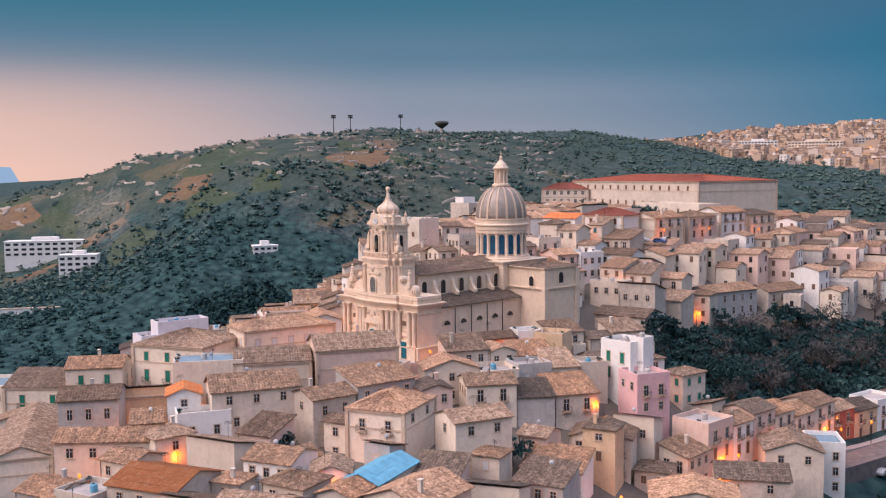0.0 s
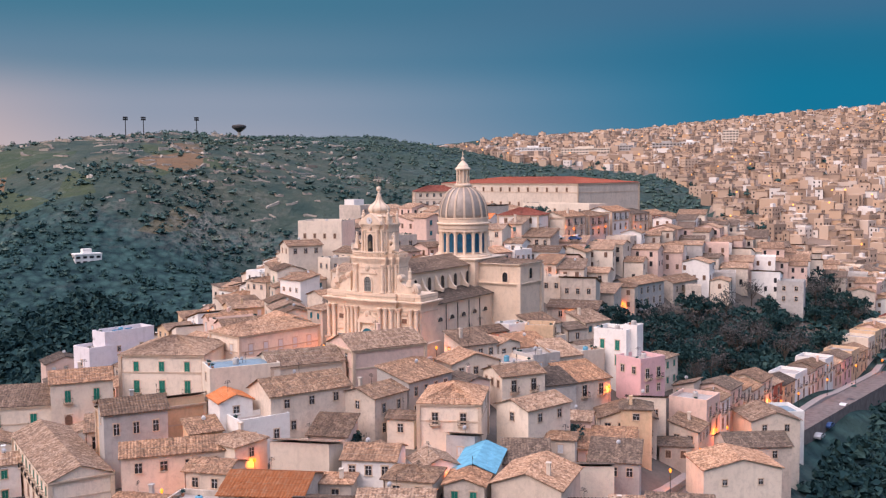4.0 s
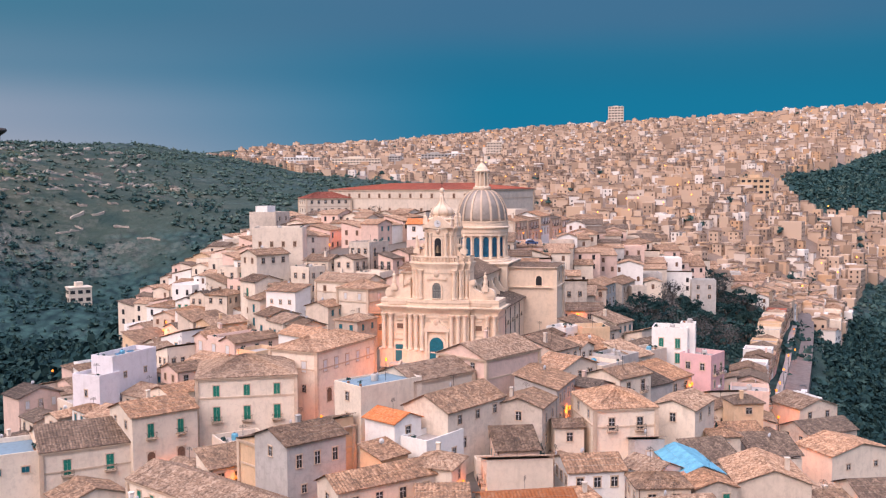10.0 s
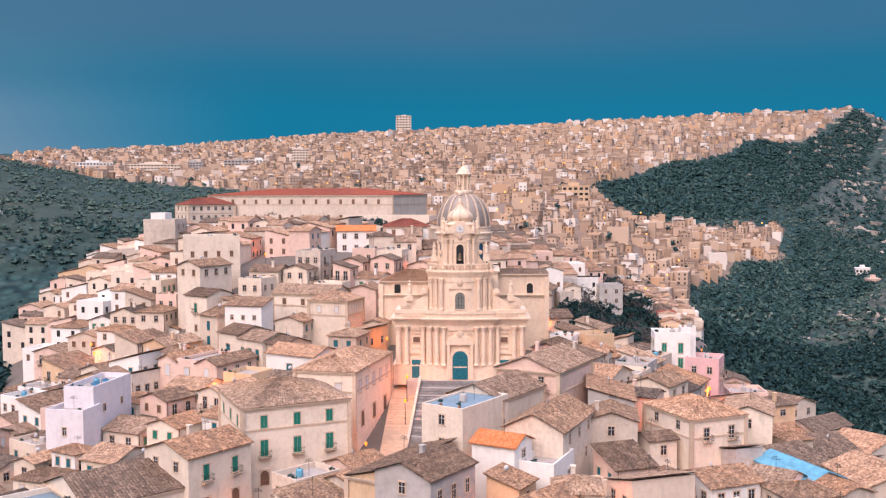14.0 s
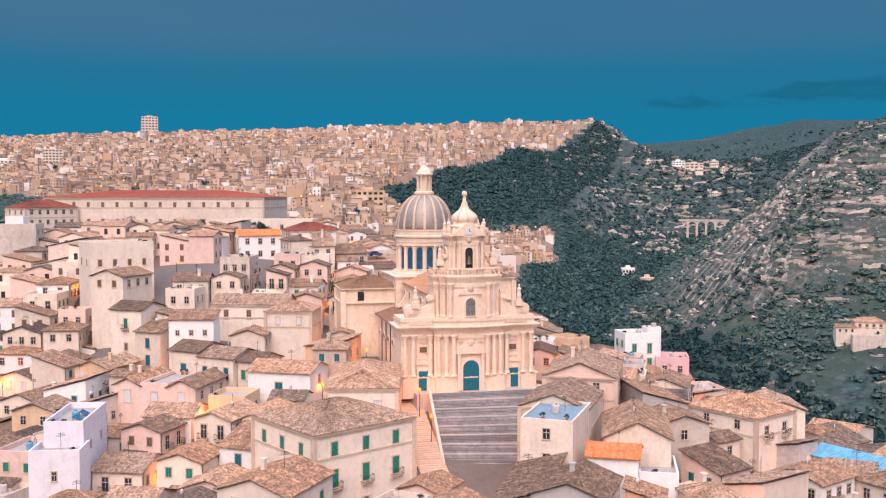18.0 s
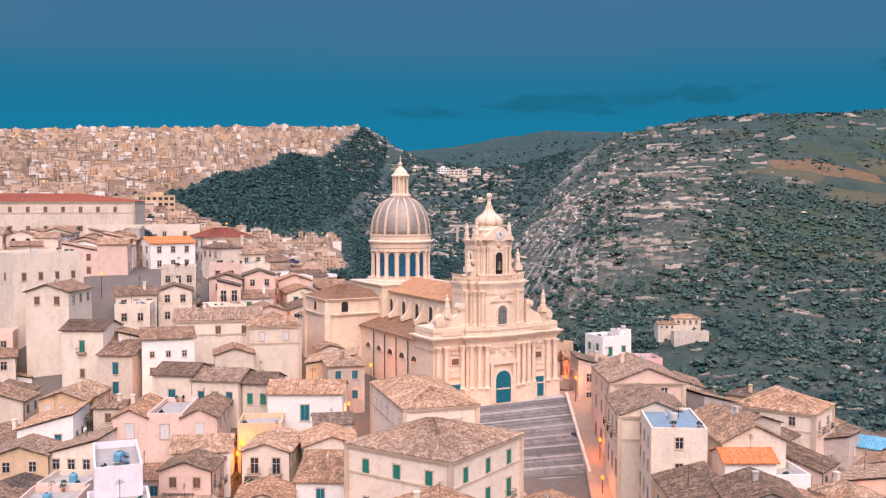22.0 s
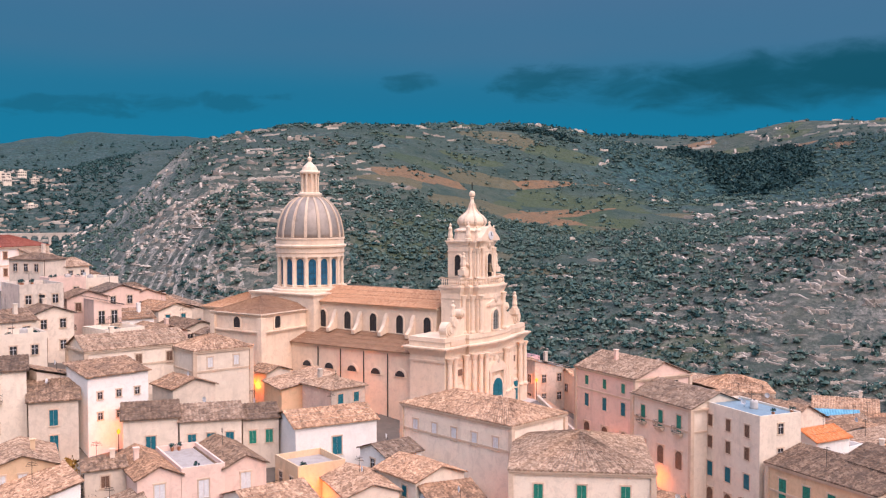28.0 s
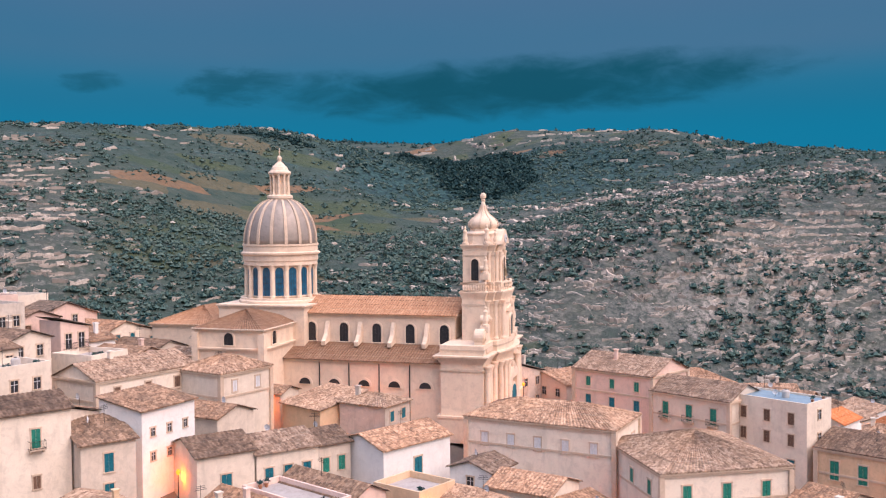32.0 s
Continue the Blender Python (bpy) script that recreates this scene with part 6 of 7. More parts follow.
house(-58.5, 234.5, 8, 7, 10, 15.8, "white", "brown", "shed_x", z0=7, wins="w:teal:1x1:1.1x2.2 n:glass:2x1", label="low whitewashed house with a teal door")
house(-41.5, 240.0, 6.5, 6, 25, 19.6, "white", "pale", "gable_y", z0=12, wins="w:glass:1x1 n:glass:1x1")
house(-66, 240.5, 8, 7.5, 18, 14.6, "cream", "brown", "gable_x", z0=6, wins="w:green:2x1 n:glass:2x1", annex=True)
# the street on the sunny side of the stair
house(-18.7, 192.8, 16, 12, 16, 25.3, "rose", "pale", "gable_x", 2.3, z0=10, wins="n:green:3x1:0.9x1.6:1.4 n:teal:3x1:1.1x2.2:4.6 n:arch:3x1:1.5x2.6:9.6 w:glass:2x1", cornice=True, label="three-storey peach palazzo with green shutters above the street")
house(-34.5, 190.4, 14.5, 10.5, 12, 23.2, "cream", "pale", "gable_x", 2.0, z0=8, wins="n:green_balcony:3x1:1.1x2.6:1.6 n:arch:3x1:1.5x2.8:7.2", cornice=True)
house(-46.1, 186.4, 13.2, 7.6, 10, 23.6, "cream", "blue", "flat", 0.35, z0=7, wins="n:brown:3x2:1.0x1.8:1.4:3.3 n:teal:3x1:1.2x2.2:8.6 n:arch:3x1:1.4x2.6:12.6 w:glass:1x2", label="tall cream town house with a pale blue flat roof", group="")
house(-62.5, 183.2, 18, 6.4, 14, 17.8, "ochre", "brown", "shed_-y", 1.7, z0=6.5, wins="n:green:4x1:1.3x2.8:1.8 n:arch:3x1:1.5x2.8:6.4", cornice=True)
# near houses, from the palace round to the blue sheet roof
house(-65.3, 175.6, 10.5, 9.2, 10, 19.4, "grey", "brown", "gable_x", 1.7, z0=7, wins="s:glass:3x1:0.9x1.9:1.8 w:glass:1x1 s:glass:2x1:0.8x1.2:6.4")
house(-36.0, 177.6, 16, 9.5, 20, 20.6, "beige", "brown", "gable_x", 2.3, z0=10, wins="s:glass:3x1 s:glass:2x1:0.9x1.6:5")
house(-48.6, 176.6, 6, 7, 15, 19.6, "white", "orange", "gable_y", 1.2, z0=9, wins="s:glass:1x1")
house(-44.0, 171.8, 9.5, 5.4, 20, 16.4, "white", "brown", "flat", 1.0, z0=8, wins="s:glass:2x2:0.9x1.6:1.6 e:glass:1x2:0.9x1.6:1.6", label="whitewashed house with a walled roof terrace")
house(-53.6, 170.4, 5.5, 5, 15, 15.8, "ochre", "brown", "shed_y", z0=8, wins="s:brown:1x1:0.9x1.8")
house(-48, 163.2, 7.2, 6.4, 40, 15.5, "cream", "pale", "hip", 1.4, z0=7.5, wins="s:glass:1x1")
house(-58, 163.4, 17, 6.6, 2, 14.8, "beige", "brown", "gable_x", 1.6, z0=7, wins="s:glass:4x1:1.1x1.6:1.2 w:glass:1x1")
house(-43.7, 146.5, 12.6, 11.8, -23, 12.8, "stone", "orange", "gable_x", 1.8, z0=7, wins="s:glass:3x1", chimney=False, label="low stone house with a bright orange tiled roof", group="")
house(-77.7, 176.9, 9.5, 34, 18, 12.0, "cream", "pale", "gable_y", 1.9, z0=2.5, wins="w:green_balcony:9x1:1.0x2.2:1.4 w:arch:6x1:1.3x2.4:5.4", chimney=False, cornice=True, label="long cream palace wing with green doors along a balcony", group="")
house(-18, 149, 6.2, 6.8, 4, 13.4, "white", "pale", "gable_y", 1.3, z0=4, wins="s:brown:1x2:0.9x1.8:1.8:3.6 w:glass:1x2")
house(-10.2, 148.8, 6.4, 13, -26, 12.9, "cream", "sheet", "gable_y", 1.3, z0=4, wins="s:brown:1x1:1.0x2.2:1.4", chimney=False, label="small cream house under a blue corrugated sheet roof", group="")
house(-9.3, 167.7, 10.8, 13.4, -23, 19.4, "cream", "pale", "hip", 2.2, z0=9.5, wins="s:balcony:2x1:1.0x2.0:1.8 e:glass:2x1 w:glass:2x1", cornice=True, label="cream house with a long iron balcony and twin doors")
house(-4, 139, 10.8, 12, -36, 12.8, "beige", "pale", "gable_y", 2.0, z0=4, wins="s:glass:3x1:0.7x1.0:3")
house(-26, 161.6, 6.6, 7, -40, 11.6, "rose", "brown", "gable_y", 1.4, z0=6.5, wins="s:brown:1x1:1.0x1.9:1.6")
house(-22.5, 175.6, 9, 8.4, 37, 19.2, "stone", "brown", "gable_x", z0=10, wins="s:glass:2x2:0.9x1.7:1.4 w:glass:1x1")
house(-13.2, 182.2, 13, 8, 37, 20.4, "grey", "brown", "shed_y", z0=11, wins="s:glass:4x2:0.9x1.7:1.2")
house(5, 165, 11, 8, 26, 17.6, "cream", "pale", "gable_x", z0=9, wins="s:glass:2x1 w:glass:1x1")
house(29, 172.2, 6, 6, -26, 13.6, "ochre", "dark", "hip", 1.2, z0=4, wins="s:glass:1x1:1.2x1.2:1 s:brown:1x1:1.0x1.8:4.2")
house(38.8, 202.3, 8, 7, -50, 23.2, "white", "dark", "flat", 0.9, z0=12, wins="s:green:2x2:1.0x2.2:1.6:3.4 w:green:2x1", label="white modern house with green doors and a stair tower", group="")
house(41.6, 199.6, 3.4, 3.4, -50, 24.6, "white", "dark", "flat", 0.4, z0=22.9, label="small white stair tower on a roof terrace", group="")
house(41, 194.6, 7.6, 7.4, 20, 17.9, "pink", "dark", "flat", 1.0, z0=10, wins="s:balcony:2x1:1.0x2.1:1.4 w:glass:2x1 s:glass:2x1:0.9x1.6:5", label="pink house with a railed roof terrace above the gardens", group="")
house(42, 158.4, 14.5, 10, -11, 5.4, "cream", "pale", "gable_y", 1.8, z0=-3, wins="s:glass:2x1:0.8x1.0:2", chimney=False)
house(69.5, 189.6, 11, 11, -11, 4.6, "beige", "pale", "gable_y", 1.9, z0=-5, wins="s:glass:2x1")
house(57, 175.5, 13, 9, -11, 3.4, "stone", "dark", "gable_x", 1.9, z0=-5, wins="s:glass:2x1 w:glass:2x1")
house(18, 134.6, 10, 9, -26, 7.4, "beige", "dark", "gable_x", 1.8, z0=-1, wins="s:glass:2x1")
house(80, 199, 7, 9, -11, 2.4, "white", "blue", "flat", 0.9, z0=-10, wins="s:glass:2x3:1.0x1.6:1.2:3.2 e:glass:2x3:1.0x1.6:1.2:3.2")
house(48, 248, 14, 10, -36, 22.6, "stone", "dark", "gable_x", 1.6, z0=16, wins="s:glass:2x1 w:glass:2x1")
house(24.5, 213.5, 6.6, 7, -25, 23.0, "ochre", "dark", "flat", 1.0, z0=11, wins="s:brown:1x1:0.9x1.9:2 w:glass:1x1")
house(82, 281, 20, 9, 32, 24.4, "grey", "brown", "gable_x", 1.7, z0=14, wins="s:glass:5x2:0.9x1.9:1.2:3.6")
house(101, 291.5, 16, 9, 32, 23.2, "stone", "brown", "gable_x", 1.7, z0=13, wins="s:glass:4x2:0.9x1.9:1.2:3.6")
house(152, 300, 9, 8, -40, 19.5, "grey", "blue", "flat", 0.9, z0=3, wins="s:glass:2x2 w:glass:2x2")
house(-9.7, 264.6, 9, 10, 25, 30.8, "cream", "pale", "hip", 1.8, z0=20, wins="w:white:2x1:0.9x1.6:1.4 s:white:1x1:0.9x1.6:1.4", cornice=True)
house(-7.0, 278, 9, 17, 25, 31.2, "cream", "pale", "gable_y", 1.9, z0=22, wins="w:brown:3x1:1.0x1.9:1.4 s:glass:1x1", cornice=True)
house(-14.0, 250.5, 9, 9, 15, 24.6, "ochre", "pale", "shed_-y", 1.6, z0=18, wins="w:brown:1x1:0.9x1.9:3 s:glass:2x1")

# the coloured row along the street below the gardens
row_rng = random.Random(5)
for a, b, turned in ((Vector((52, 184)), Vector((88, 215.5)), 41.2), (Vector((90, 218.5)), Vector((232, 322.5)), 36.2)):
    t = 0.0
    while t < 1.0:
        w = row_rng.uniform(7, 10)
        p = a.lerp(b, t + w / 2 / (b - a).length)
        n = Vector((-(b - a).y, (b - a).x)).normalized()
        deep = row_rng.uniform(7, 9)
        p = p + n * (deep / 2 + 0.6)
        zr = ground(p.x, p.y) - 0.5
        wall = row_rng.choice(("rose", "pink", "cream", "red", "ochre", "white", "cream", "rose"))
        if not overlaps(p.x, p.y, w, deep, turned, -1.2):
            house(p.x, p.y, w, deep, turned, zr + row_rng.uniform(6, 8.5), wall, row_rng.choice(("brown", "dark", "pale")), row_rng.choice(("gable_x", "gable_x", "flat")), z0=zr - 3, wins="s:balcony:2x1:1.0x2.2:1.0 s:brown:2x1:1.1x2.4:4.4", group="houses in the coloured row")
        t += (w + 0.15) / (b - a).length
# keep the street clear
for (xa, ya, za), (xb, yb, zb) in zip(ROAD, ROAD[1:]):
    HOUSES.append(((xa + xb) / 2, (ya + yb) / 2, math.hypot(xb - xa, yb - ya) + 2, 8.5, math.atan2(yb - ya, xb - xa)))


# ---- the rest of the old town, in crooked rows ----
def rows_of_houses(seed, poly, turn, deep, lane, hmin, hmax, walls, faces="sw", roofs=("brown", "brown", "dark", "pale", "pale"), detail=2):
    rng = random.Random(seed)
    a = radians(turn)
    ux, uy = math.cos(a), math.sin(a)
    cx, cy = sum(p[0] for p in poly) / len(poly), sum(p[1] for p in poly) / len(poly)
    reach = max(math.hypot(p[0] - cx, p[1] - cy) for p in poly)
    v, k = -reach, 0
    while v < reach:
        k += 1
        s = -reach + rng.uniform(0, 5)
        while s < reach:
            w = rng.uniform(6.0, 11.5)
            dd = deep * rng.uniform(0.85, 1.1)
            jig = rng.uniform(-0.8, 0.8)
            x, y = cx + ux * (s + w / 2) - uy * (v + jig), cy + uy * (s + w / 2) + ux * (v + jig)
            placed = False
            if in_poly(x, y, poly) and not in_poly(x, y, GARDEN):
                for ww, d2 in ((w, dd), (w * 0.75, dd * 0.85), (5.0, 5.0)):
                    rot = turn + rng.uniform(-7, 7)
                    if overlaps(x, y, ww, d2, rot, -0.9):
                        continue
                    z = ground(x, y)
                    kind = rng.choice(("gable_x", "gable_x", "gable_x", "gable_y", "shed_y", "shed_y", "shed_-y", "hip", "flat"))
                    ze = z + rng.uniform(hmin, hmax)
                    what = rng.choice(("glass", "glass", "brown", "green", "teal", "white"))
                    wins = " ".join(f"{q}:{what if rng.random() < 0.75 else 'balcony'}:{max(1, round((ww if q in 'sn' else d2) / rng.uniform(2.8, 4.2)))}x{detail if rng.random() < 0.5 else 1}" for q in faces if rng.random() < 0.88)
                    if math.hypot(x + 40, y - 205) > 136:
                        far_house(x, y, ww, d2, rot, ze, rng.choice(walls), rng.choice(roofs), kind, rng)
                    else:
                        house(x, y, ww, d2, rot, ze, rng.choice(walls), rng.choice(roofs), kind, wins=wins, annex=ww > 5.5 and rng.random() < 0.55)
                    placed = True
                    break
            s += w + (rng.uniform(1.2, 2.4) if rng.random() < 0.12 else -0.1)
        v += deep + (lane if k % 2 else 0.1)


OLD = ("cream", "cream", "cream", "beige", "beige", "stone", "white", "white", "rose", "rose", "ochre")
DIM = ("cream", "cream", "beige", "beige", "stone", "stone", "grey", "white", "rose", "rose")
rows_of_houses(21, [(-52, 160), (-22, 170), (2, 172), (42, 190), (40, 165), (22, 135), (0, 122), (-38, 126), (-70, 145)], -24, 8.0, 2.2, 3.8, 6.6, DIM, "swn")
rows_of_houses(22, [(-5, 195), (0, 205), (32, 212), (62, 222), (45, 205), (34, 196), (20, 183), (-5, 178)], 15, 8.0, 1.6, 4.4, 7.4, DIM, "swn")
rows_of_houses(23, [(-104, 225), (-98, 262), (-80, 312), (-52, 330), (-34, 300), (-44, 255), (-50, 232), (-66, 230)], 17, 8.2, 2.4, 5.5, 9.0, OLD, "wsn")
rows_of_houses(24, [(-52, 330), (-40, 384), (-8, 424), (26, 436), (40, 400), (30, 350), (10, 330), (-28, 308)], 32, 8.4, 2.2, 6.0, 9.0, OLD, "ws")
rows_of_houses(25, [(-34, 300), (-28, 306), (0, 300), (30, 296), (46, 282), (30, 262), (14, 262), (-4, 250), (-24, 236), (-30, 240), (-25, 262)], 30, 8.0, 2.0, 6.0, 9.0, OLD, "ws")
rows_of_houses(26, [(30, 296), (44, 306), (66, 296), (100, 322), (160, 372), (205, 372), (214, 332), (160, 296), (118, 284), (70, 262), (52, 232), (44, 262)], -36, 8.6, 1.8, 6.0, 9.0, DIM, "sw")
rows_of_houses(27, [(-104, 150), (-104, 205), (-90, 205), (-84, 160), (-80, 140)], 12, 8.0, 2.0, 6.0, 9.0, OLD, "sw")
rows_of_houses(31, [(44, 172), (46, 192), (48, 212), (64, 224), (74, 208), (60, 190)], 39, 7.0, 1.2, 4.5, 7.0, DIM, "sw")
rows_of_houses(32, [(-2, 196), (6, 214), (30, 230), (52, 226), (60, 212), (38, 188), (10, 184)], 20, 7.0, 1.2, 4.4, 7.2, DIM, "swn")
rows_of_houses(33, [(-104, 186), (-104, 228), (-70, 226), (-52, 210), (-56, 194), (-70, 190)], 5, 7.0, 1.5, 5.0, 8.0, OLD, "swn")
rows_of_houses(35, [(8, 338), (20, 318), (40, 326), (62, 334), (74, 350), (48, 384), (22, 366)], 28, 8.0, 1.5, 5.5, 8.0, OLD, "ws")
rows_of_houses(36, [(-40, 294), (-30, 299), (-20, 310), (-34, 332), (-54, 322), (-52, 297)], 20, 7.5, 1.2, 5.5, 8.5, OLD, "wsn")
rows_of_houses(34, [(-60, 230), (-30, 240), (-30, 262), (-50, 262)], 20, 6.5, 1.0, 5.0, 8.0, OLD, "wsn")
rows_of_houses(28, [(205, 310), (215, 360), (270, 450), (330, 470), (400, 430), (300, 345), (240, 322)], 36, 9.0, 2.0, 6.0, 9.0, ("cream", "beige", "beige", "stone", "white", "rose", "ochre"), "sw", detail=1)

join_far_houses()


# ---- far buildings ----
def slab_block(x, y, z, w, d, h, rot, floors, cols, label, wall="cream"):
    b = thing("apartment_building", pose(x, y, z, 0, 0, rot), label, "building")
    s = Shape()
    s.box(-w / 2, w / 2, -d / 2, d / 2, -12, h)
    s.box(-w / 2 - 0.3, w / 2 + 0.3, -d / 2 - 0.3, d / 2 + 0.3, h, h + 0.8)
    s.box(-w / 6, w / 6, -d / 4, d / 4, h + 0.8, h + 3.5)
    part("wall", s, WALL[wall], b)
    for f in range(floors):
        for side, span in (("s", w), ("w", d)):
            n = cols if side == "s" else max(2, int(cols * d / w))
            for c in range(n):
                s = Shape()
                t0 = (c + 0.2) / n * span - span / 2
                t1 = (c + 0.8) / n * span - span / 2
                za, zb = h * (f + 0.3) / floors, h * (f + 0.75) / floors
                if side == "s":
                    s.box(t0, t1, -d / 2 - 0.15, -d / 2 + 0.1, za, zb)
                else:
                    s.box(-w / 2 - 0.15, -w / 2 + 0.1, t0, t1, za, zb)
                part("window", s, glass_dark, b)


slab_block(460, 1407, 74, 54, 14, 24, -20, 6, 12, "long pale school block with window bands", "white")
slab_block(518, 1338, 72, 72, 14, 23, -30, 6, 16, "long beige office block with rows of windows")
slab_block(620, 1280, 74, 40, 16, 27, -35, 7, 8, "grey-beige apartment slab among trees", "grey")
slab_block(575, 1330, 74, 26, 16, 25, -35, 7, 6, "pale grey apartment slab among trees", "grey")
slab_block(668, 1300, 78, 30, 16, 25, -30, 7, 6, "whitish apartment slab with rows of windows", "white")
slab_block(700, 1240, 84, 22, 18, 34, -30, 9, 5, "beige apartment tower over the far town", "beige")
slab_block(1868, 2288, 214, 46, 40, 72, -40, 9, 5, "lone high-rise block above the far town", "beige")
slab_block(574, 640, 40, 26, 18, 20, -40, 4, 5, "ochre apartment house on the far slope", "ochre")
slab_block(334, -90, 22, 9, 8, 5, 30, 1, 2, "small pale farm hut on the terraces", "cream")
slab_block(700, -176, 27, 24, 12, 6, 20, 1, 5, "white farmhouse by the fields", "white")
slab_block(-11, 640, -12, 13, 10, 9, 0, 2, 3, "pale two-storey villa in the valley woods", "cream")
slab_block(-117, 628, 6, 16, 10, 6, 20, 2, 4, "white house alone on the hillside", "white")
slab_block(-324, 782, -6, 60, 16, 12, 10, 3, 10, "long white house in the western valley", "white")
slab_block(-262, 690, -10, 26, 14, 12, 10, 3, 5, "white villa in the western valley", "white")

slab_block(1709, 670, 114, 24, 12, 9, -60, 2, 4, "pale house alone on the wooded gorge side", "white")
slab_block(1713, 639, 108, 34, 14, 10, -70, 2, 4, "pale house alone on the wooded gorge side", "cream")
slab_block(1751, 610, 113, 16, 12, 10, -60, 2, 4, "pale house alone on the wooded gorge side", "cream")
slab_block(1583, 565, 52, 18, 12, 8, -50, 2, 4, "pale house alone on the wooded gorge side", "cream")
slab_block(855, 481, -32, 14, 9, 6, -60, 1, 4, "pale house alone on the wooded gorge side", "white")
slab_block(688, 406, -27, 10, 8, 6, -40, 1, 4, "pale house alone on the wooded gorge side", "rose")
slab_block(1691, 623, 100, 14, 10, 7, -70, 1, 4, "pale house alone on the wooded gorge side", "cream")
slab_block(1707, 580, 100, 14, 10, 8, -60, 2, 4, "pale house alone on the wooded gorge side", "beige")
slab_block(1663, 715, 117, 12, 10, 7, -60, 1, 4, "pale house alone on the wooded gorge side", "cream")


def viaduct():
    v = thing("viaduct", pose(1446, 530, -22, 0, 0, -76), "pale stone railway viaduct with six arches across the gorge", "bridge")
    n, w, hi = 6, 15.0, 34.0
    s = Shape()
    s.box(-60, 60, -3, 3, hi, hi + 3)
    part("deck", s, WALL["stone"], v)
    for i in range(n + 1):
        x = (i - n / 2) * w
        s = Shape()
        s.box(x - 1.8, x + 1.8, -2.6, 2.6, -30, hi)
        part("pier", s, WALL["stone"], v)
        if i < n:
            s = Shape()
            m = 10
            r = w / 2 - 1.8
            pts = [(x + 1.8 + 2 * r, hi), (x + 1.8, hi)] + [(x + 1.8 + r - r * math.cos(math.pi * j / m), hi - r - 1 + r * math.sin(math.pi * j / m)) for j in range(m + 1)]
            s.slab(pts[::-1], -2.4, 2.4)
            part("arch", s, WALL["stone"], v)


viaduct()


def mast(x, y, h):
    z = ground(x, y)
    m = thing("radio_mast", pose(x, y, z), "thin steel lattice mast on the hill crest", "mast", "masts on the crest")
    s = Shape()
    s.lathe([(0.5, 0), (0.3, h)], 6)
    part("pole", s, iron, m)
    for q in (0.95, 0.86):
        s = Shape()
        s.box(-2.4, 2.4, -0.4, 0.4, h * q - 0.8, h * q + 0.8)
        part("antenna", s, iron, m)


mast(-115, 1030, 22)
mast(-98, 1040, 22)
mast(-45, 1060, 23)


def pine_shaped_tower(x, y):
    # a tower shape that stands in for a dark umbrella pine
    m = thing("pine_shaped_tower", pose(x, y, ground(x, y)), "dark mushroom-shaped tower in place of a pine on the crest", "water tower")
    s = Shape()
    s.lathe([(2.0, -2), (1.6, 9)], 12)
    part("stem", s, WALL["stone"], m)
    s = Shape()
    s.lathe([(1.6, 8.5), (7.5, 13), (8, 14.5), (7, 16), (1, 17)], 16)
    part("tank", s, plain("dark_tree_tone", (0.07, 0.065, 0.065), 0.9), m)


pine_shaped_tower(0, 1080)


def retaining_wall():
    w = thing("retaining_wall", pose(-245, 600, -31, 0, 0, 12), "long pale concrete retaining wall below the valley road", "wall")
    s = Shape()
    s.box(-34, 34, -0.6, 0.6, -6, 7.5)
    part("wall", s, WALL["white"], w)
    s = Shape()
    s.box(-34.3, 34.3, -0.9, 0.9, 7.5, 8.1)
    part("coping", s, trim_stone, w)
    for i in range(9):
        s = Shape()
        s.box(-33 + 8.2 * i, -32 + 8.2 * i, -1.1, -0.6, -6, 7.0, 0, 0.95)
        part("buttress", s, WALL["white"], w)


retaining_wall()


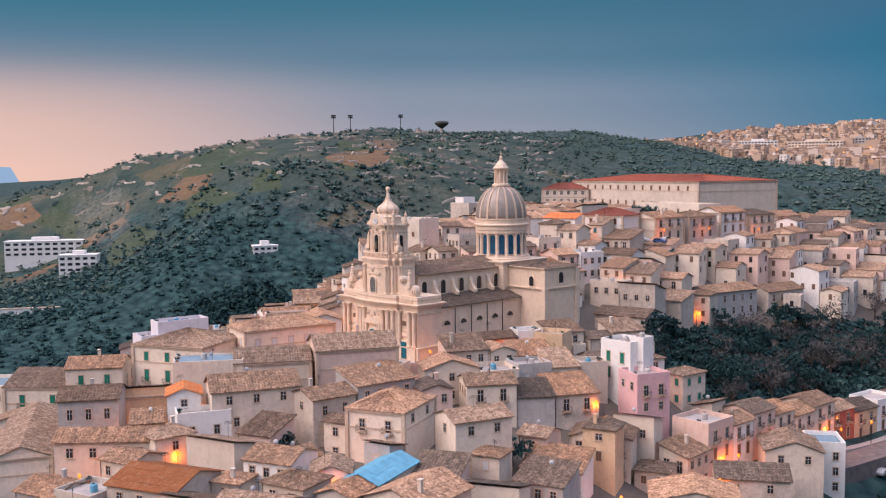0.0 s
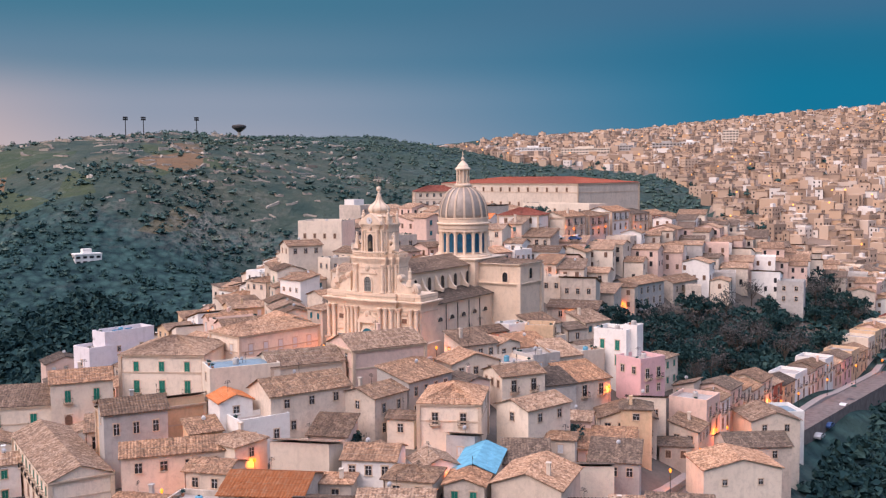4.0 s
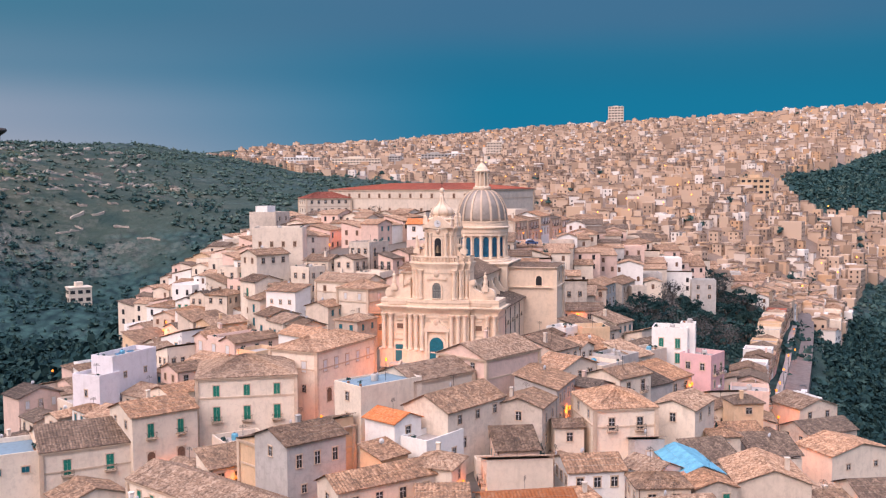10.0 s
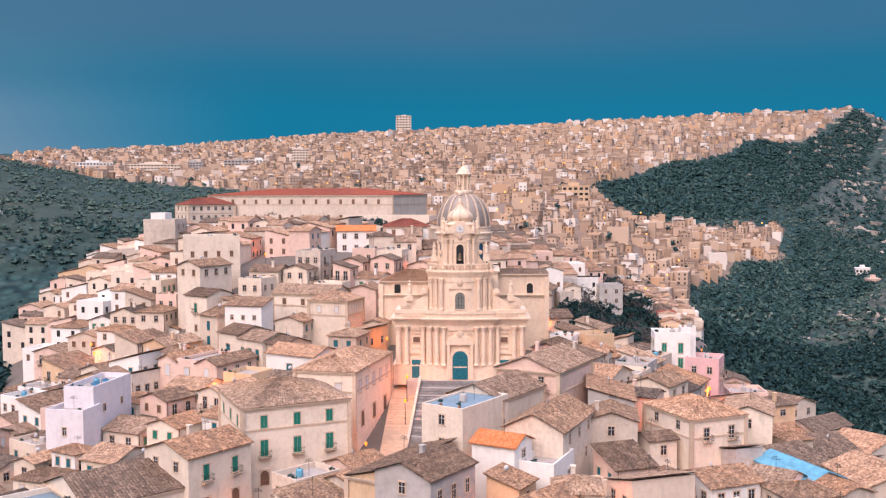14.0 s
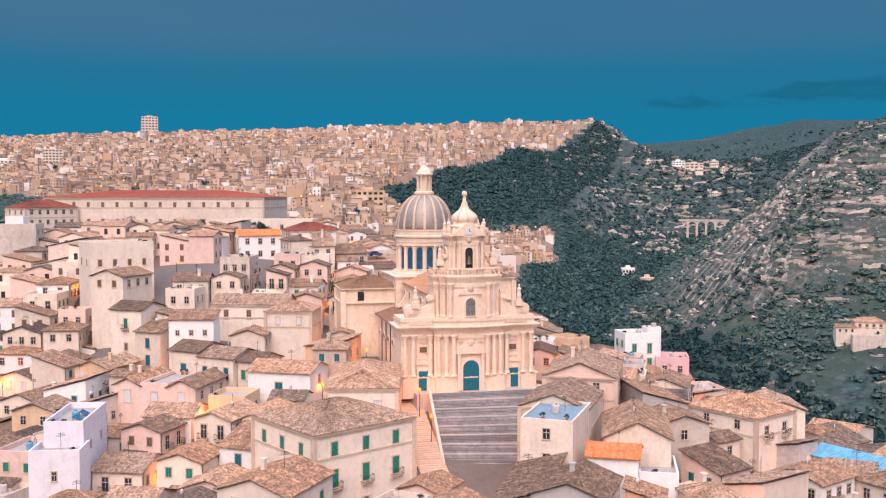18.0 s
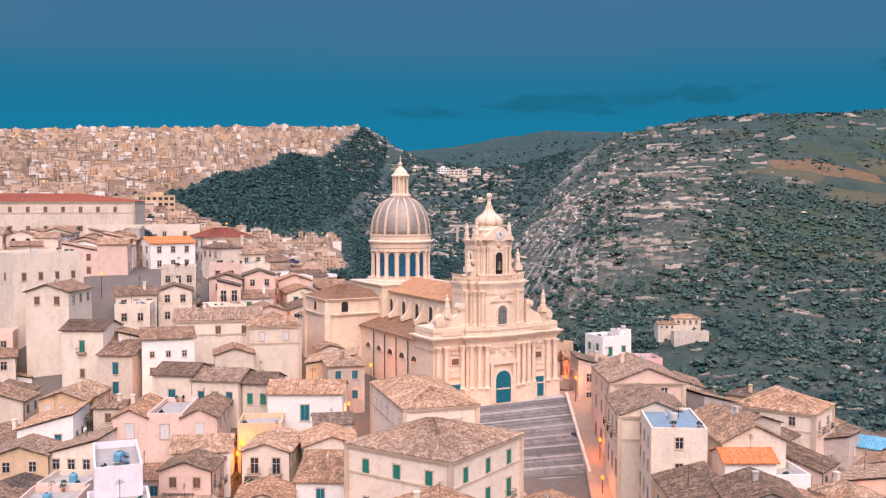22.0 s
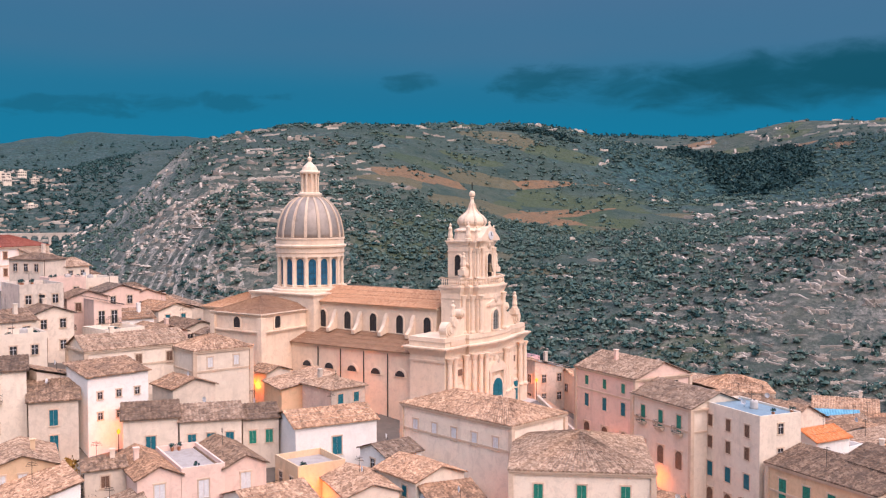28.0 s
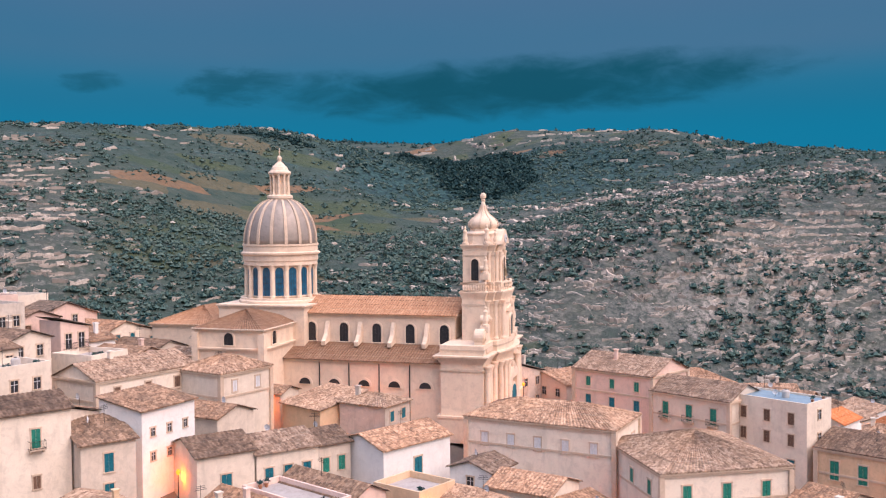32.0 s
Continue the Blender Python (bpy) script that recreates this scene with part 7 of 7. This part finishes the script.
def far_town():
    """The newer town across the valley, thousands of plain blocks up the slope."""
    rng = random.Random(8)
    s = Shape()
    pts = []
    while len(pts) < 9000:
        # denser towards the near edge
        x, y = rng.uniform(200, 2150), rng.uniform(320, 2350)
        if in_poly(x, y, FAR_TOWN) and rng.random() < min(1.0, 620 / math.hypot(x + 10, y - 215)) ** 0.8:
            pts.append((x, y))
    zs = surface(pts)
    for (x, y), z in zip(pts, zs):
        r = math.hypot(x, y - 215)
        big = rng.random() < 0.07
        w, d = rng.uniform(5.5, 10.5) * (1.7 if big else 1), rng.uniform(5, 8.5) * (1.2 if big else 1)
        h = rng.uniform(4.5, 9) * (1.6 if big and r > 500 else 1)
        a = 0.5 + 0.9 * noise.noise((x / 200, y / 200, 2)) + rng.choice((0, math.pi / 2))
        ca, sa = math.cos(a), math.sin(a)

        def at(px, py, pz):
            return (x + px * ca - py * sa, y + px * sa + py * ca, z + pz)
        X, Y = w / 2, d / 2
        i = len(s.v)
        s.mesh_in([at(px, py, pz) for pz in (-6, h) for px, py in ((-X, -Y), (X, -Y), (X, Y), (-X, Y))], [(0, 1, 5, 4), (1, 2, 6, 5), (2, 3, 7, 6), (3, 0, 4, 7), (4, 5, 6, 7)], 0)
        if rng.random() < 0.5 and not big:
            k = h + d * 0.13
            s.mesh_in([at(-X - .3, -Y - .3, h - .1), at(X + .3, -Y - .3, h - .1), at(X + .3, Y + .3, h - .1), at(-X - .3, Y + .3, h - .1), at(-X - .3, 0, k), at(X + .3, 0, k)], [(0, 1, 5, 4), (2, 3, 4, 5), (1, 2, 5), (3, 0, 4)], 2)
        elif rng.random() < 0.4:
            s.mesh_in([at(px * .3, py * .3, pz) for pz in (h, h + 2.4) for px, py in ((-X, -Y), (X, -Y), (X, Y), (-X, Y))], [(0, 1, 5, 4), (1, 2, 6, 5), (2, 3, 7, 6), (3, 0, 4, 7), (4, 5, 6, 7)], 0)
        if r < 1500:
            for f in range(int(h / 3.2)):
                zz = 1.2 + f * 3.2
                for side in range(4):
                    span = w if side % 2 == 0 else d
                    for q in range(int(span / 3.4)):
                        t = (q + 0.5) / int(span / 3.4) * span - span / 2
                        if side == 0:
                            c = [at(t - .55, -Y - .04, zz), at(t + .55, -Y - .04, zz), at(t + .55, -Y - .04, zz + 1.5), at(t - .55, -Y - .04, zz + 1.5)]
                        elif side == 3:
                            c = [at(-X - .04, t + .55, zz), at(-X - .04, t - .55, zz), at(-X - .04, t - .55, zz + 1.5), at(-X - .04, t + .55, zz + 1.5)]
                        else:
                            continue
                        s.face(c, 1)

    def build(k, pos):
        r = k.n("ShaderNodeNewGeometry").outputs["Random Per Island"]
        return (k.ramp(r, (0.0, (0.30, 0.215, 0.16)), (0.3, (0.45, 0.33, 0.25)), (0.6, (0.58, 0.44, 0.34)), (0.78, (0.52, 0.33, 0.20)), (0.86, (0.62, 0.52, 0.45)), (0.97, (0.76, 0.71, 0.67))),)
    me = s.data("far_town", stuff("far_town_plaster", build, 0.9), glass_dark, ROOF["pale"])
    tagged(new("far_town", me), "dense far town of ochre and beige blocks climbing the slope", "town", kind="stuff")


far_town()


def far_town_trees():
    rng = np.random.default_rng(14)
    out = []
    while len(out) < 520:
        x, y = rng.uniform(200, 2000), rng.uniform(320, 2200)
        if in_poly(x, y, FAR_TOWN) and noise.noise((x / 60, y / 60, 4)) > 0.12 and rng.random() < min(1.0, 600 / math.hypot(x + 10, y - 215)):
            out.append((x, y))
    xy = np.array(out)
    greenery("far_town_trees", "dark garden trees between the far houses", xy, 2.2 + 2.6 * rng.random(len(xy)), leaf_dark, 15, 9, -0.5)


far_town_trees()


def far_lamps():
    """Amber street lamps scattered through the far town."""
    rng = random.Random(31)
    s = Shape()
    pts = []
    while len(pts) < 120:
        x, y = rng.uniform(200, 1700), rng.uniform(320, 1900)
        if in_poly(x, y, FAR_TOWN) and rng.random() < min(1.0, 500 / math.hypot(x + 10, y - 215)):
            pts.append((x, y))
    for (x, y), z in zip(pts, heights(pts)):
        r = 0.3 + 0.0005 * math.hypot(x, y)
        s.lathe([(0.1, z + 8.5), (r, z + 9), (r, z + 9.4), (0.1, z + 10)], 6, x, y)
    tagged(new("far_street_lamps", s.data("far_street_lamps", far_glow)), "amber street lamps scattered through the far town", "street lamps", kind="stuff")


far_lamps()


# ---- trees ----
def tree(x, y, h, r, mat, seed, label, bare=False, z=None):
    """A tapered trunk with limbs, and a crown of many small clumps with gaps."""
    rng = random.Random(seed)
    z = ground(x, y) if z is None else z
    t = thing("tree", pose(x, y, z - 0.4, 0, 0, rng.uniform(0, 360)), label, "tree", "garden trees")
    s = Shape()
    s.lathe([(0.28, 0), (0.2, h * 0.3), (0.12, h * 0.55)], 7)
    tips = []
    for i in range(7 if not bare else 14):
        a = math.tau * i / 7 + rng.uniform(-.4, .4)
        z0 = h * rng.uniform(0.28, 0.5)
        end = Vector((r * 0.75 * math.cos(a), r * 0.75 * math.sin(a), h * rng.uniform(0.6, 0.95)))
        start = Vector((0, 0, z0))
        d = (end - start).normalized()
        side = d.cross(Vector((0, 0, 1))).normalized()
        up = side.cross(d)
        vs = []
        for p, q in ((start, 0.10), (end, 0.03)):
            vs += [p + side * q, p + up * q, p - side * q, p - up * q]
        s.mesh_in(vs, [(k, (k + 1) % 4, 4 + (k + 1) % 4, 4 + k) for k in range(4)])
        tips.append(end)
    part("trunk", s, bark, t)
    g = np.random.default_rng(seed)
    n = 26 if not bare else 30
    cen = []
    for i in range(n):
        tip = tips[i % len(tips)]
        cen.append(tip + Vector((rng.gauss(0, r * .28), rng.gauss(0, r * .28), rng.gauss(0, h * .09))))
    q, qf = tufts(g, np.array([tuple(c) for c in cen]), np.full(n, r * (0.34 if not bare else 0.4)), 22 if not bare else 14, 0.8, 0.30 if not bare else 0.16)
    me = bpy.data.meshes.new("crown")
    me.from_pydata(q.tolist(), [], qf.tolist())
    me.materials.append(mat)
    me.update()
    part("crown", me, (), t)
    return t


tree_rng = random.Random(17)
made = 0
while made < 80:
    x, y = tree_rng.uniform(46, 205), tree_rng.uniform(206, 326)
    if not in_poly(x, y, GARDEN) or overlaps(x, y, 2, 2, 0, 0.5):
        continue
    dry = tree_rng.random() < 0.45
    tree(x, y, tree_rng.uniform(6, 10), tree_rng.uniform(2.6, 4.4), twig_grey if dry else leaf_deep, 100 + made, "bare grey tree in the garden ravine" if dry else "dark green tree in the garden ravine", dry)
    made += 1
for i, (x, y, h, r, m, lab) in enumerate((
        (-41.5, 284.5, 6, 2.6, leaf_dry, "orange autumn tree behind a terrace wall"), (-44.5, 281, 6, 2.4, twig_grey, "bare brown tree beside the rose house"), (-47.5, 283.5, 5, 2.2, leaf_dry, "brown autumn tree on the terraces"),
        (-42, 288.5, 5.5, 2.4, leaf_olive, "olive-green tree on the terraces"), (-29, 166.5, 5.5, 2.6, leaf_dark, "dark round tree in a walled yard"), (-31.5, 162.5, 3, 1.8, leaf_dry, "yellowing shrub in a walled yard"),
        (12, 168, 5, 2.6, leaf_dark, "dark tree between the roofs"), (-58, 246, 5, 2.2, leaf_dark, "dark tree in a small yard"), (-70, 288, 6, 3.0, leaf_dark, "dark tree at the edge of town"), (-78, 300, 6, 3.2, leaf_dark, "dark tree at the edge of town"),
        (-53, 250, 3.5, 1.8, leaf_dry, "yellow-green shrub in a yard"), (66, 292, 7, 3.6, leaf_dark, "dark tree below the palazzo terrace"), (78, 300, 7, 3.4, leaf_dark, "dark tree below the palazzo terrace"), (88, 306, 7, 3.6, leaf_dark, "dark tree below the palazzo terrace"), (72, 346, 8, 4, leaf_dark, "dark pine before the convent"), (60, 392, 7, 4, twig_grey, "bare tree before the convent"))):
    tree(x, y, h, r, m, 400 + i, lab, m is twig_grey)


def undergrowth():
    rng = np.random.default_rng(5)
    out = []
    while len(out) < 1300:
        x, y = rng.uniform(46, 205), rng.uniform(206, 326)
        if in_poly(x, y, GARDEN):
            out.append((x, y))
    xy = np.array(out)
    greenery("garden_undergrowth", "dense dark undergrowth filling the garden ravine", xy, 1.0 + 1.5 * rng.random(len(xy)), leaf_dark, 6, 16)
    out = []
    while len(out) < 4000:
        t, o = rng.random() ** 1.4, 5 + 125 * rng.random() ** 1.6
        x, y = 30 + 350 * t + 0.64 * o, 142 + 270 * t - 0.77 * o
        if not overlaps(x, y, 3, 3, 0, 0.5):
            out.append((x, y))
    xy = np.array(out)
    greenery("ravine_woods", "dark woods falling away below the street", xy, 1.5 + 2.6 * rng.random(len(xy)) ** 1.5, leaf_deep, 7, 18)
    out = []
    while len(out) < 4200:
        t, o = rng.random(), rng.uniform(4, 200) ** 1.0
        x, y = -110 + 150 * t - 0.80 * o, 255 + 240 * t + 0.45 * o
        if not in_poly(x, y, TOWN):
            out.append((x, y))
    xy = np.array(out)
    greenery("western_woods", "dark woods filling the western ravine below the town", xy, 2.4 + 3.0 * rng.random(len(xy)), leaf_deep, 8, 9)


undergrowth()


# ---- street lamps ----
def street_lamp(x, y, z, power=440.0):
    p = thing("street_lamp", pose(x, y, z), "iron street lamp with a glowing amber lantern", "street lamp", "street lamps")
    s = Shape()
    s.lathe([(0.09, -5.5), (0.05, -0.2)], 8)
    part("post", s, iron, p)
    s = Shape()
    s.lathe([(0.13, -0.26), (0.26, 0.0), (0.28, 0.2), (0.13, 0.4), (0.03, 0.48)], 8)
    part("lantern", s, lamp_glow, p, "glowing amber lantern")
    li = bpy.data.lights.new("lamp_light", "POINT")
    li.energy, li.color, li.shadow_soft_size = power, (1.0, 0.18, 0.006), 0.35
    ob = new("lamp_light", li)
    ob.parent = p
    ob.location = (0, 0, -0.55)


for lx, ly, lz in ((58.5, 187.5, 2.8), (78, 204, 1.2), (43, 172, 3.4), (50, 171, 3.2), (100, 221, 0.2), (142, 252, -0.8), (200, 296, -2.5), (14, 144, 4), (-20, 155.5, 11), (-10.5, 157.5, 11), (-12, 140, 8.5), (28, 177, 9), (163, 266, -3), (-67, 277, 8), (-31.5, 216.5, 16.5), (-25.5, 222.5, 19.5), (-54, 300, 15), (-50, 309, 17), (-47, 317, 18), (-43, 297, 17), (-36, 303, 20), (-37, 156, 10), (30, 187, 14),
                   (-12.3, 243.3, 23.4), (-24, 198.5, 14.5), (-50, 252, 17), (2.4, 311.7, 38.7), (22.1, 285.5, 37.4), (-32.4, 315.2, 19.4), (-62, 296, 12), (-45, 240, 17), (-46, 211, 12), (-3, 205, 21), (-78, 318, 7),
                   (70, 303, 40.5), (88, 317, 40), (110, 334, 38.5), (128, 349, 37.5), (150, 340, 30), (172, 350, 26), (5, 262, 25), (-36, 334, 17), (-18, 356, 22), (205, 355, 20), (250, 360, 0), (300, 420, 6), (-36, 197.0, 11.5), (66, 193, 1.5), (90, 214, 0.5), (120, 236, -0.5), (30, 160, 4)):
    street_lamp(lx, ly, lz)


def wall_lamps():
    """Bracket lamps in the lanes, each close to a house wall."""
    rng = random.Random(52)
    made = []
    spots = [h for h in HOUSES if math.hypot(h[0] + 15, h[1] - 225) < 115]
    while len(made) < 44:
        X, Y, W, D, A = rng.choice(spots)
        side = rng.choice((-1, 1))
        lx, ly = X - math.sin(A) * side * (D / 2 + 0.7), Y + math.cos(A) * side * (D / 2 + 0.7)
        if overlaps(lx, ly, 0.8, 0.8, 0, 0.0) or any(math.hypot(lx - a, ly - b) < 13 for a, b in made) or in_poly(lx, ly, GARDEN):
            continue
        made.append((lx, ly))
        street_lamp(lx, ly, ground(lx, ly) + 4.2, 430.0)


wall_lamps()


# ---- parked cars ----
def car_shapes():
    b = Shape()
    prof = [(-2.05, 0.35), (2.05, 0.35), (2.1, 0.7), (1.95, 0.9), (1.0, 1.0), (0.35, 1.45), (-1.2, 1.48), (-1.9, 1.0), (-2.1, 0.85)]
    b.slab(prof, -0.85, 0.85)
    g = Shape()
    g.slab([(0.95, 1.02), (0.38, 1.40), (-1.15, 1.42), (-1.75, 1.02)], -0.87, 0.87)
    w = Shape()
    n = 12
    w.slab([(0.33 * math.cos(math.tau * i / n), 0.33 * math.sin(math.tau * i / n)) for i in range(n)], -0.1, 0.1)
    return b, g, w


CAR_BODY, CAR_GLASS, CAR_WHEEL = car_shapes()
wheel_mesh = CAR_WHEEL.data("wheel", plain("tyre_rubber", (0.02, 0.02, 0.02), 0.9))
glass_mesh = CAR_GLASS.data("glazing", glass_dark)
for cname, cc in (("white", (0.7, 0.7, 0.7)), ("black", (0.02, 0.02, 0.025)), ("blue", (0.05, 0.10, 0.25)), ("red", (0.35, 0.03, 0.03)), ("silver", (0.42, 0.43, 0.45))):
    body_mesh = CAR_BODY.data("body", plain("car_paint_" + cname, cc, 0.3, 0.2, 0.05))
    spots = {"white": ((73, 193, -4.3, 45), (118, 233, -6.4, 42), (62, 297, 37.2, -40), (141, 252.5, -7.3, 42)), "black": ((-17, 203.6, 12.4, 17), (80, 199.5, -4.8, 45), (-28.5, 198.5, 8.2, 20), (125, 239, -6.7, 42)), "blue": ((104, 220.5, -6.0, 42), (66.5, 293.5, 37, -40)), "red": ((88, 207, -5.2, 43), (-50, 248, 11, 100)), "silver": ((132, 245, -7, 42), (96, 213.5, -5.6, 43), (70, 299.5, 37, 38))}[cname]
    for cx, cy, cz, cr in spots:
        if cz < -4:
            cx, cy, cz, cr = cx + 1.5, cy - (5.0 if cx > 90 else 1.5), ground(cx + 1.5, cy - 5) + 0.6, 37
        car = thing("car", pose(cx, cy, cz + 0.25, 0, 0, cr), f"small {cname} car parked along the kerb", "car", "parked cars")
        part("body", body_mesh, (), car)
        part("glazing", glass_mesh, (), car)
        for wx in (-1.3, 1.3):
            for wy in (-0.78, 0.78):
                part("wheel", wheel_mesh, (), car).location = (wx, wy, 0.33)


# ---- roof clutter ----
def antenna(x, y, z, seed):
    a = thing("roof_antenna", pose(x, y, z, 0, 0, seed * 37 % 360), "thin metal television aerial on a roof", "antenna", "roof aerials")
    s = Shape()
    s.lathe([(0.035, -1.5), (0.03, 2.6)], 5)
    part("pole", s, iron, a)
    for j in range(3):
        s = Shape()
        s.box(-0.7 + 0.1 * j, 0.7 - 0.1 * j, -0.02, 0.02, 2.0 + 0.2 * j, 2.05 + 0.2 * j)
        part("rod", s, iron, a)


def water_tank(x, y, z, blue):
    t = thing("water_tank", pose(x, y, z), "round blue plastic water tank on a roof" if blue else "round grey cement water tank on a roof", "water tank", "roof tanks")
    s = Shape()
    s.lathe([(0.55, 0), (0.6, 0.15), (0.6, 1.0), (0.5, 1.2), (0.15, 1.3)], 14)
    part("tank", s, ROOF["sheet"] if blue else WALL["grey"], t)
    s = Shape()
    s.lathe([(0.2, 1.28), (0.2, 1.36)], 10)
    part("lid", s, iron, t)


def roof_clutter():
    rng = random.Random(77)
    near = [o for o in bpy.data.objects if o.name.split(".")[0] == "house" and math.hypot(o.location.x + 25, o.location.y - 215) < 120]
    for i, o in enumerate(near):
        wall = next(c for c in o.children if c.name.startswith("wall"))
        top = o.location.z + max(v.co.z for v in wall.data.vertices)
        flat = any(c.name.startswith("terrace_floor") for c in o.children)
        if rng.random() < 0.45:
            antenna(o.location.x + rng.uniform(-1, 1), o.location.y + rng.uniform(-1, 1), top - (0.6 if flat else 0.4), i)
        if flat and rng.random() < 0.7:
            fl = next(c for c in o.children if c.name.startswith("terrace_floor"))
            water_tank(o.location.x + rng.uniform(-1, 1), o.location.y + rng.uniform(-1, 1), o.location.z + max(v.co.z for v in fl.data.vertices), rng.random() < 0.4)


roof_clutter()


def satellite_dish(x, y, z, turned):
    d = thing("satellite_dish", pose(x, y, z, 0, 0, turned), "white satellite dish on a short pole on a roof", "satellite dish", "satellite dishes")
    s = Shape()
    s.lathe([(0.03, -0.8), (0.03, 0.6)], 6)
    part("pole", s, iron, d)
    s = Shape()
    n = 12
    rings = ((0.42, -0.28), (0.3, -0.2), (0.12, -0.14), (0.03, -0.13))
    s.mesh_in([(r * math.cos(math.tau * i / n), y0 + 0.02, 0.65 + r * math.sin(math.tau * i / n)) for r, y0 in rings for i in range(n)], [(j * n + i, j * n + (i + 1) % n, (j + 1) * n + (i + 1) % n, (j + 1) * n + i) for j in range(3) for i in range(n)])
    part("dish", s, shutter_white, d)
    s = Shape()
    s.box(-0.015, 0.015, -0.6, -0.15, 0.5, 0.53)
    part("arm", s, iron, d)


def solar_panel(x, y, z, turned):
    p = thing("solar_panel", pose(x, y, z, 0, 0, turned), "dark blue solar panel propped up on a roof terrace", "solar panel", "solar panels")
    s = Shape()
    s.mesh_in([(-1, -0.6, 0.25), (1, -0.6, 0.25), (1, 0.6, 0.85), (-1, 0.6, 0.85), (-1, -0.6, 0.18), (1, -0.6, 0.18), (1, 0.6, 0.78), (-1, 0.6, 0.78)], [(0, 1, 2, 3), (7, 6, 5, 4), (0, 4, 5, 1), (2, 6, 7, 3), (1, 5, 6, 2), (3, 7, 4, 0)])
    part("panel", s, glass_blue, p)
    for q in (-0.85, 0.85):
        s = Shape()
        s.box(q - 0.03, q + 0.03, 0.5, 0.56, 0, 0.75)
        part("leg", s, iron, p)


for i, (px, py) in enumerate(((-70.5, 259.5), (-73.5, 257.5))):
    solar_panel(px, py, 19.65, 35)


def dishes_and_pots():
    """Dishes on roofs, and potted plants on terraces."""
    rng = random.Random(91)
    pot_clay = plain("terracotta_pot", (0.36, 0.16, 0.09), 0.8)
    for o in [o for o in bpy.data.objects if o.name.split(".")[0] == "house" and math.hypot(o.location.x + 30, o.location.y - 225) < 105]:
        floor = [c for c in o.children if c.name.startswith("terrace_floor")]
        wall = next(c for c in o.children if c.name.startswith("wall"))
        top = o.location.z + max(v.co.z for v in wall.data.vertices)
        if rng.random() < 0.22:
            satellite_dish(o.location.x + rng.uniform(-1, 1), o.location.y + rng.uniform(-1, 1), top - 0.1, rng.uniform(150, 230))
        if floor:
            z = o.location.z + max(v.co.z for v in floor[0].data.vertices)
            xs = max(v.co.x for v in floor[0].data.vertices) - 0.5
            ys = max(v.co.y for v in floor[0].data.vertices) - 0.5
            for j in range(rng.choice((1, 2, 3))):
                at = o.matrix_world @ Vector((rng.choice((-xs, xs)), rng.uniform(-ys, ys), 0))
                pot = thing("potted_plant", pose(at.x, at.y, z), "green plant in a clay pot on a roof terrace", "potted plant", "potted plants")
                s = Shape()
                s.lathe([(0.18, 0), (0.26, 0.4), (0.29, 0.42), (0.29, 0.48)], 8)
                part("pot", s, pot_clay, pot)
                q, qf = tufts(np.random.default_rng(j + int(at.x * 7) % 91), np.array([(0.0, 0.0, 0.75)]), np.array([0.45]), 26)
                me = bpy.data.meshes.new("leaves")
                me.from_pydata(q.tolist(), [], qf.tolist())
                me.materials.append(leaf_dark)
                part("leaves", me, (), pot)


dishes_and_pots()


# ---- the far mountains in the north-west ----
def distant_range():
    """A low blue range beyond the hills; its haze is painted on as a glow."""
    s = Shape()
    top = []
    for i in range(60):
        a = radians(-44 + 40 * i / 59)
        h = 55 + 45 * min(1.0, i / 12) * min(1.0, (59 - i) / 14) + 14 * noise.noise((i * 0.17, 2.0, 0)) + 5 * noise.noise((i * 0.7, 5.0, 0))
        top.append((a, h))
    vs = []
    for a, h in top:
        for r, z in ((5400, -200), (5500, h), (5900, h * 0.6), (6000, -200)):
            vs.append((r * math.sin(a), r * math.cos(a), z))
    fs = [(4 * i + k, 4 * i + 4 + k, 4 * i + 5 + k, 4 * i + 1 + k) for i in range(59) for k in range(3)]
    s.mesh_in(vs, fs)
    me = s.data("backdrop", glowing("painted_haze_glow", (0.125, 0.20, 0.28), 0.9), smooth=True)
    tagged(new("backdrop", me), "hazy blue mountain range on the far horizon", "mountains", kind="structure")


distant_range()
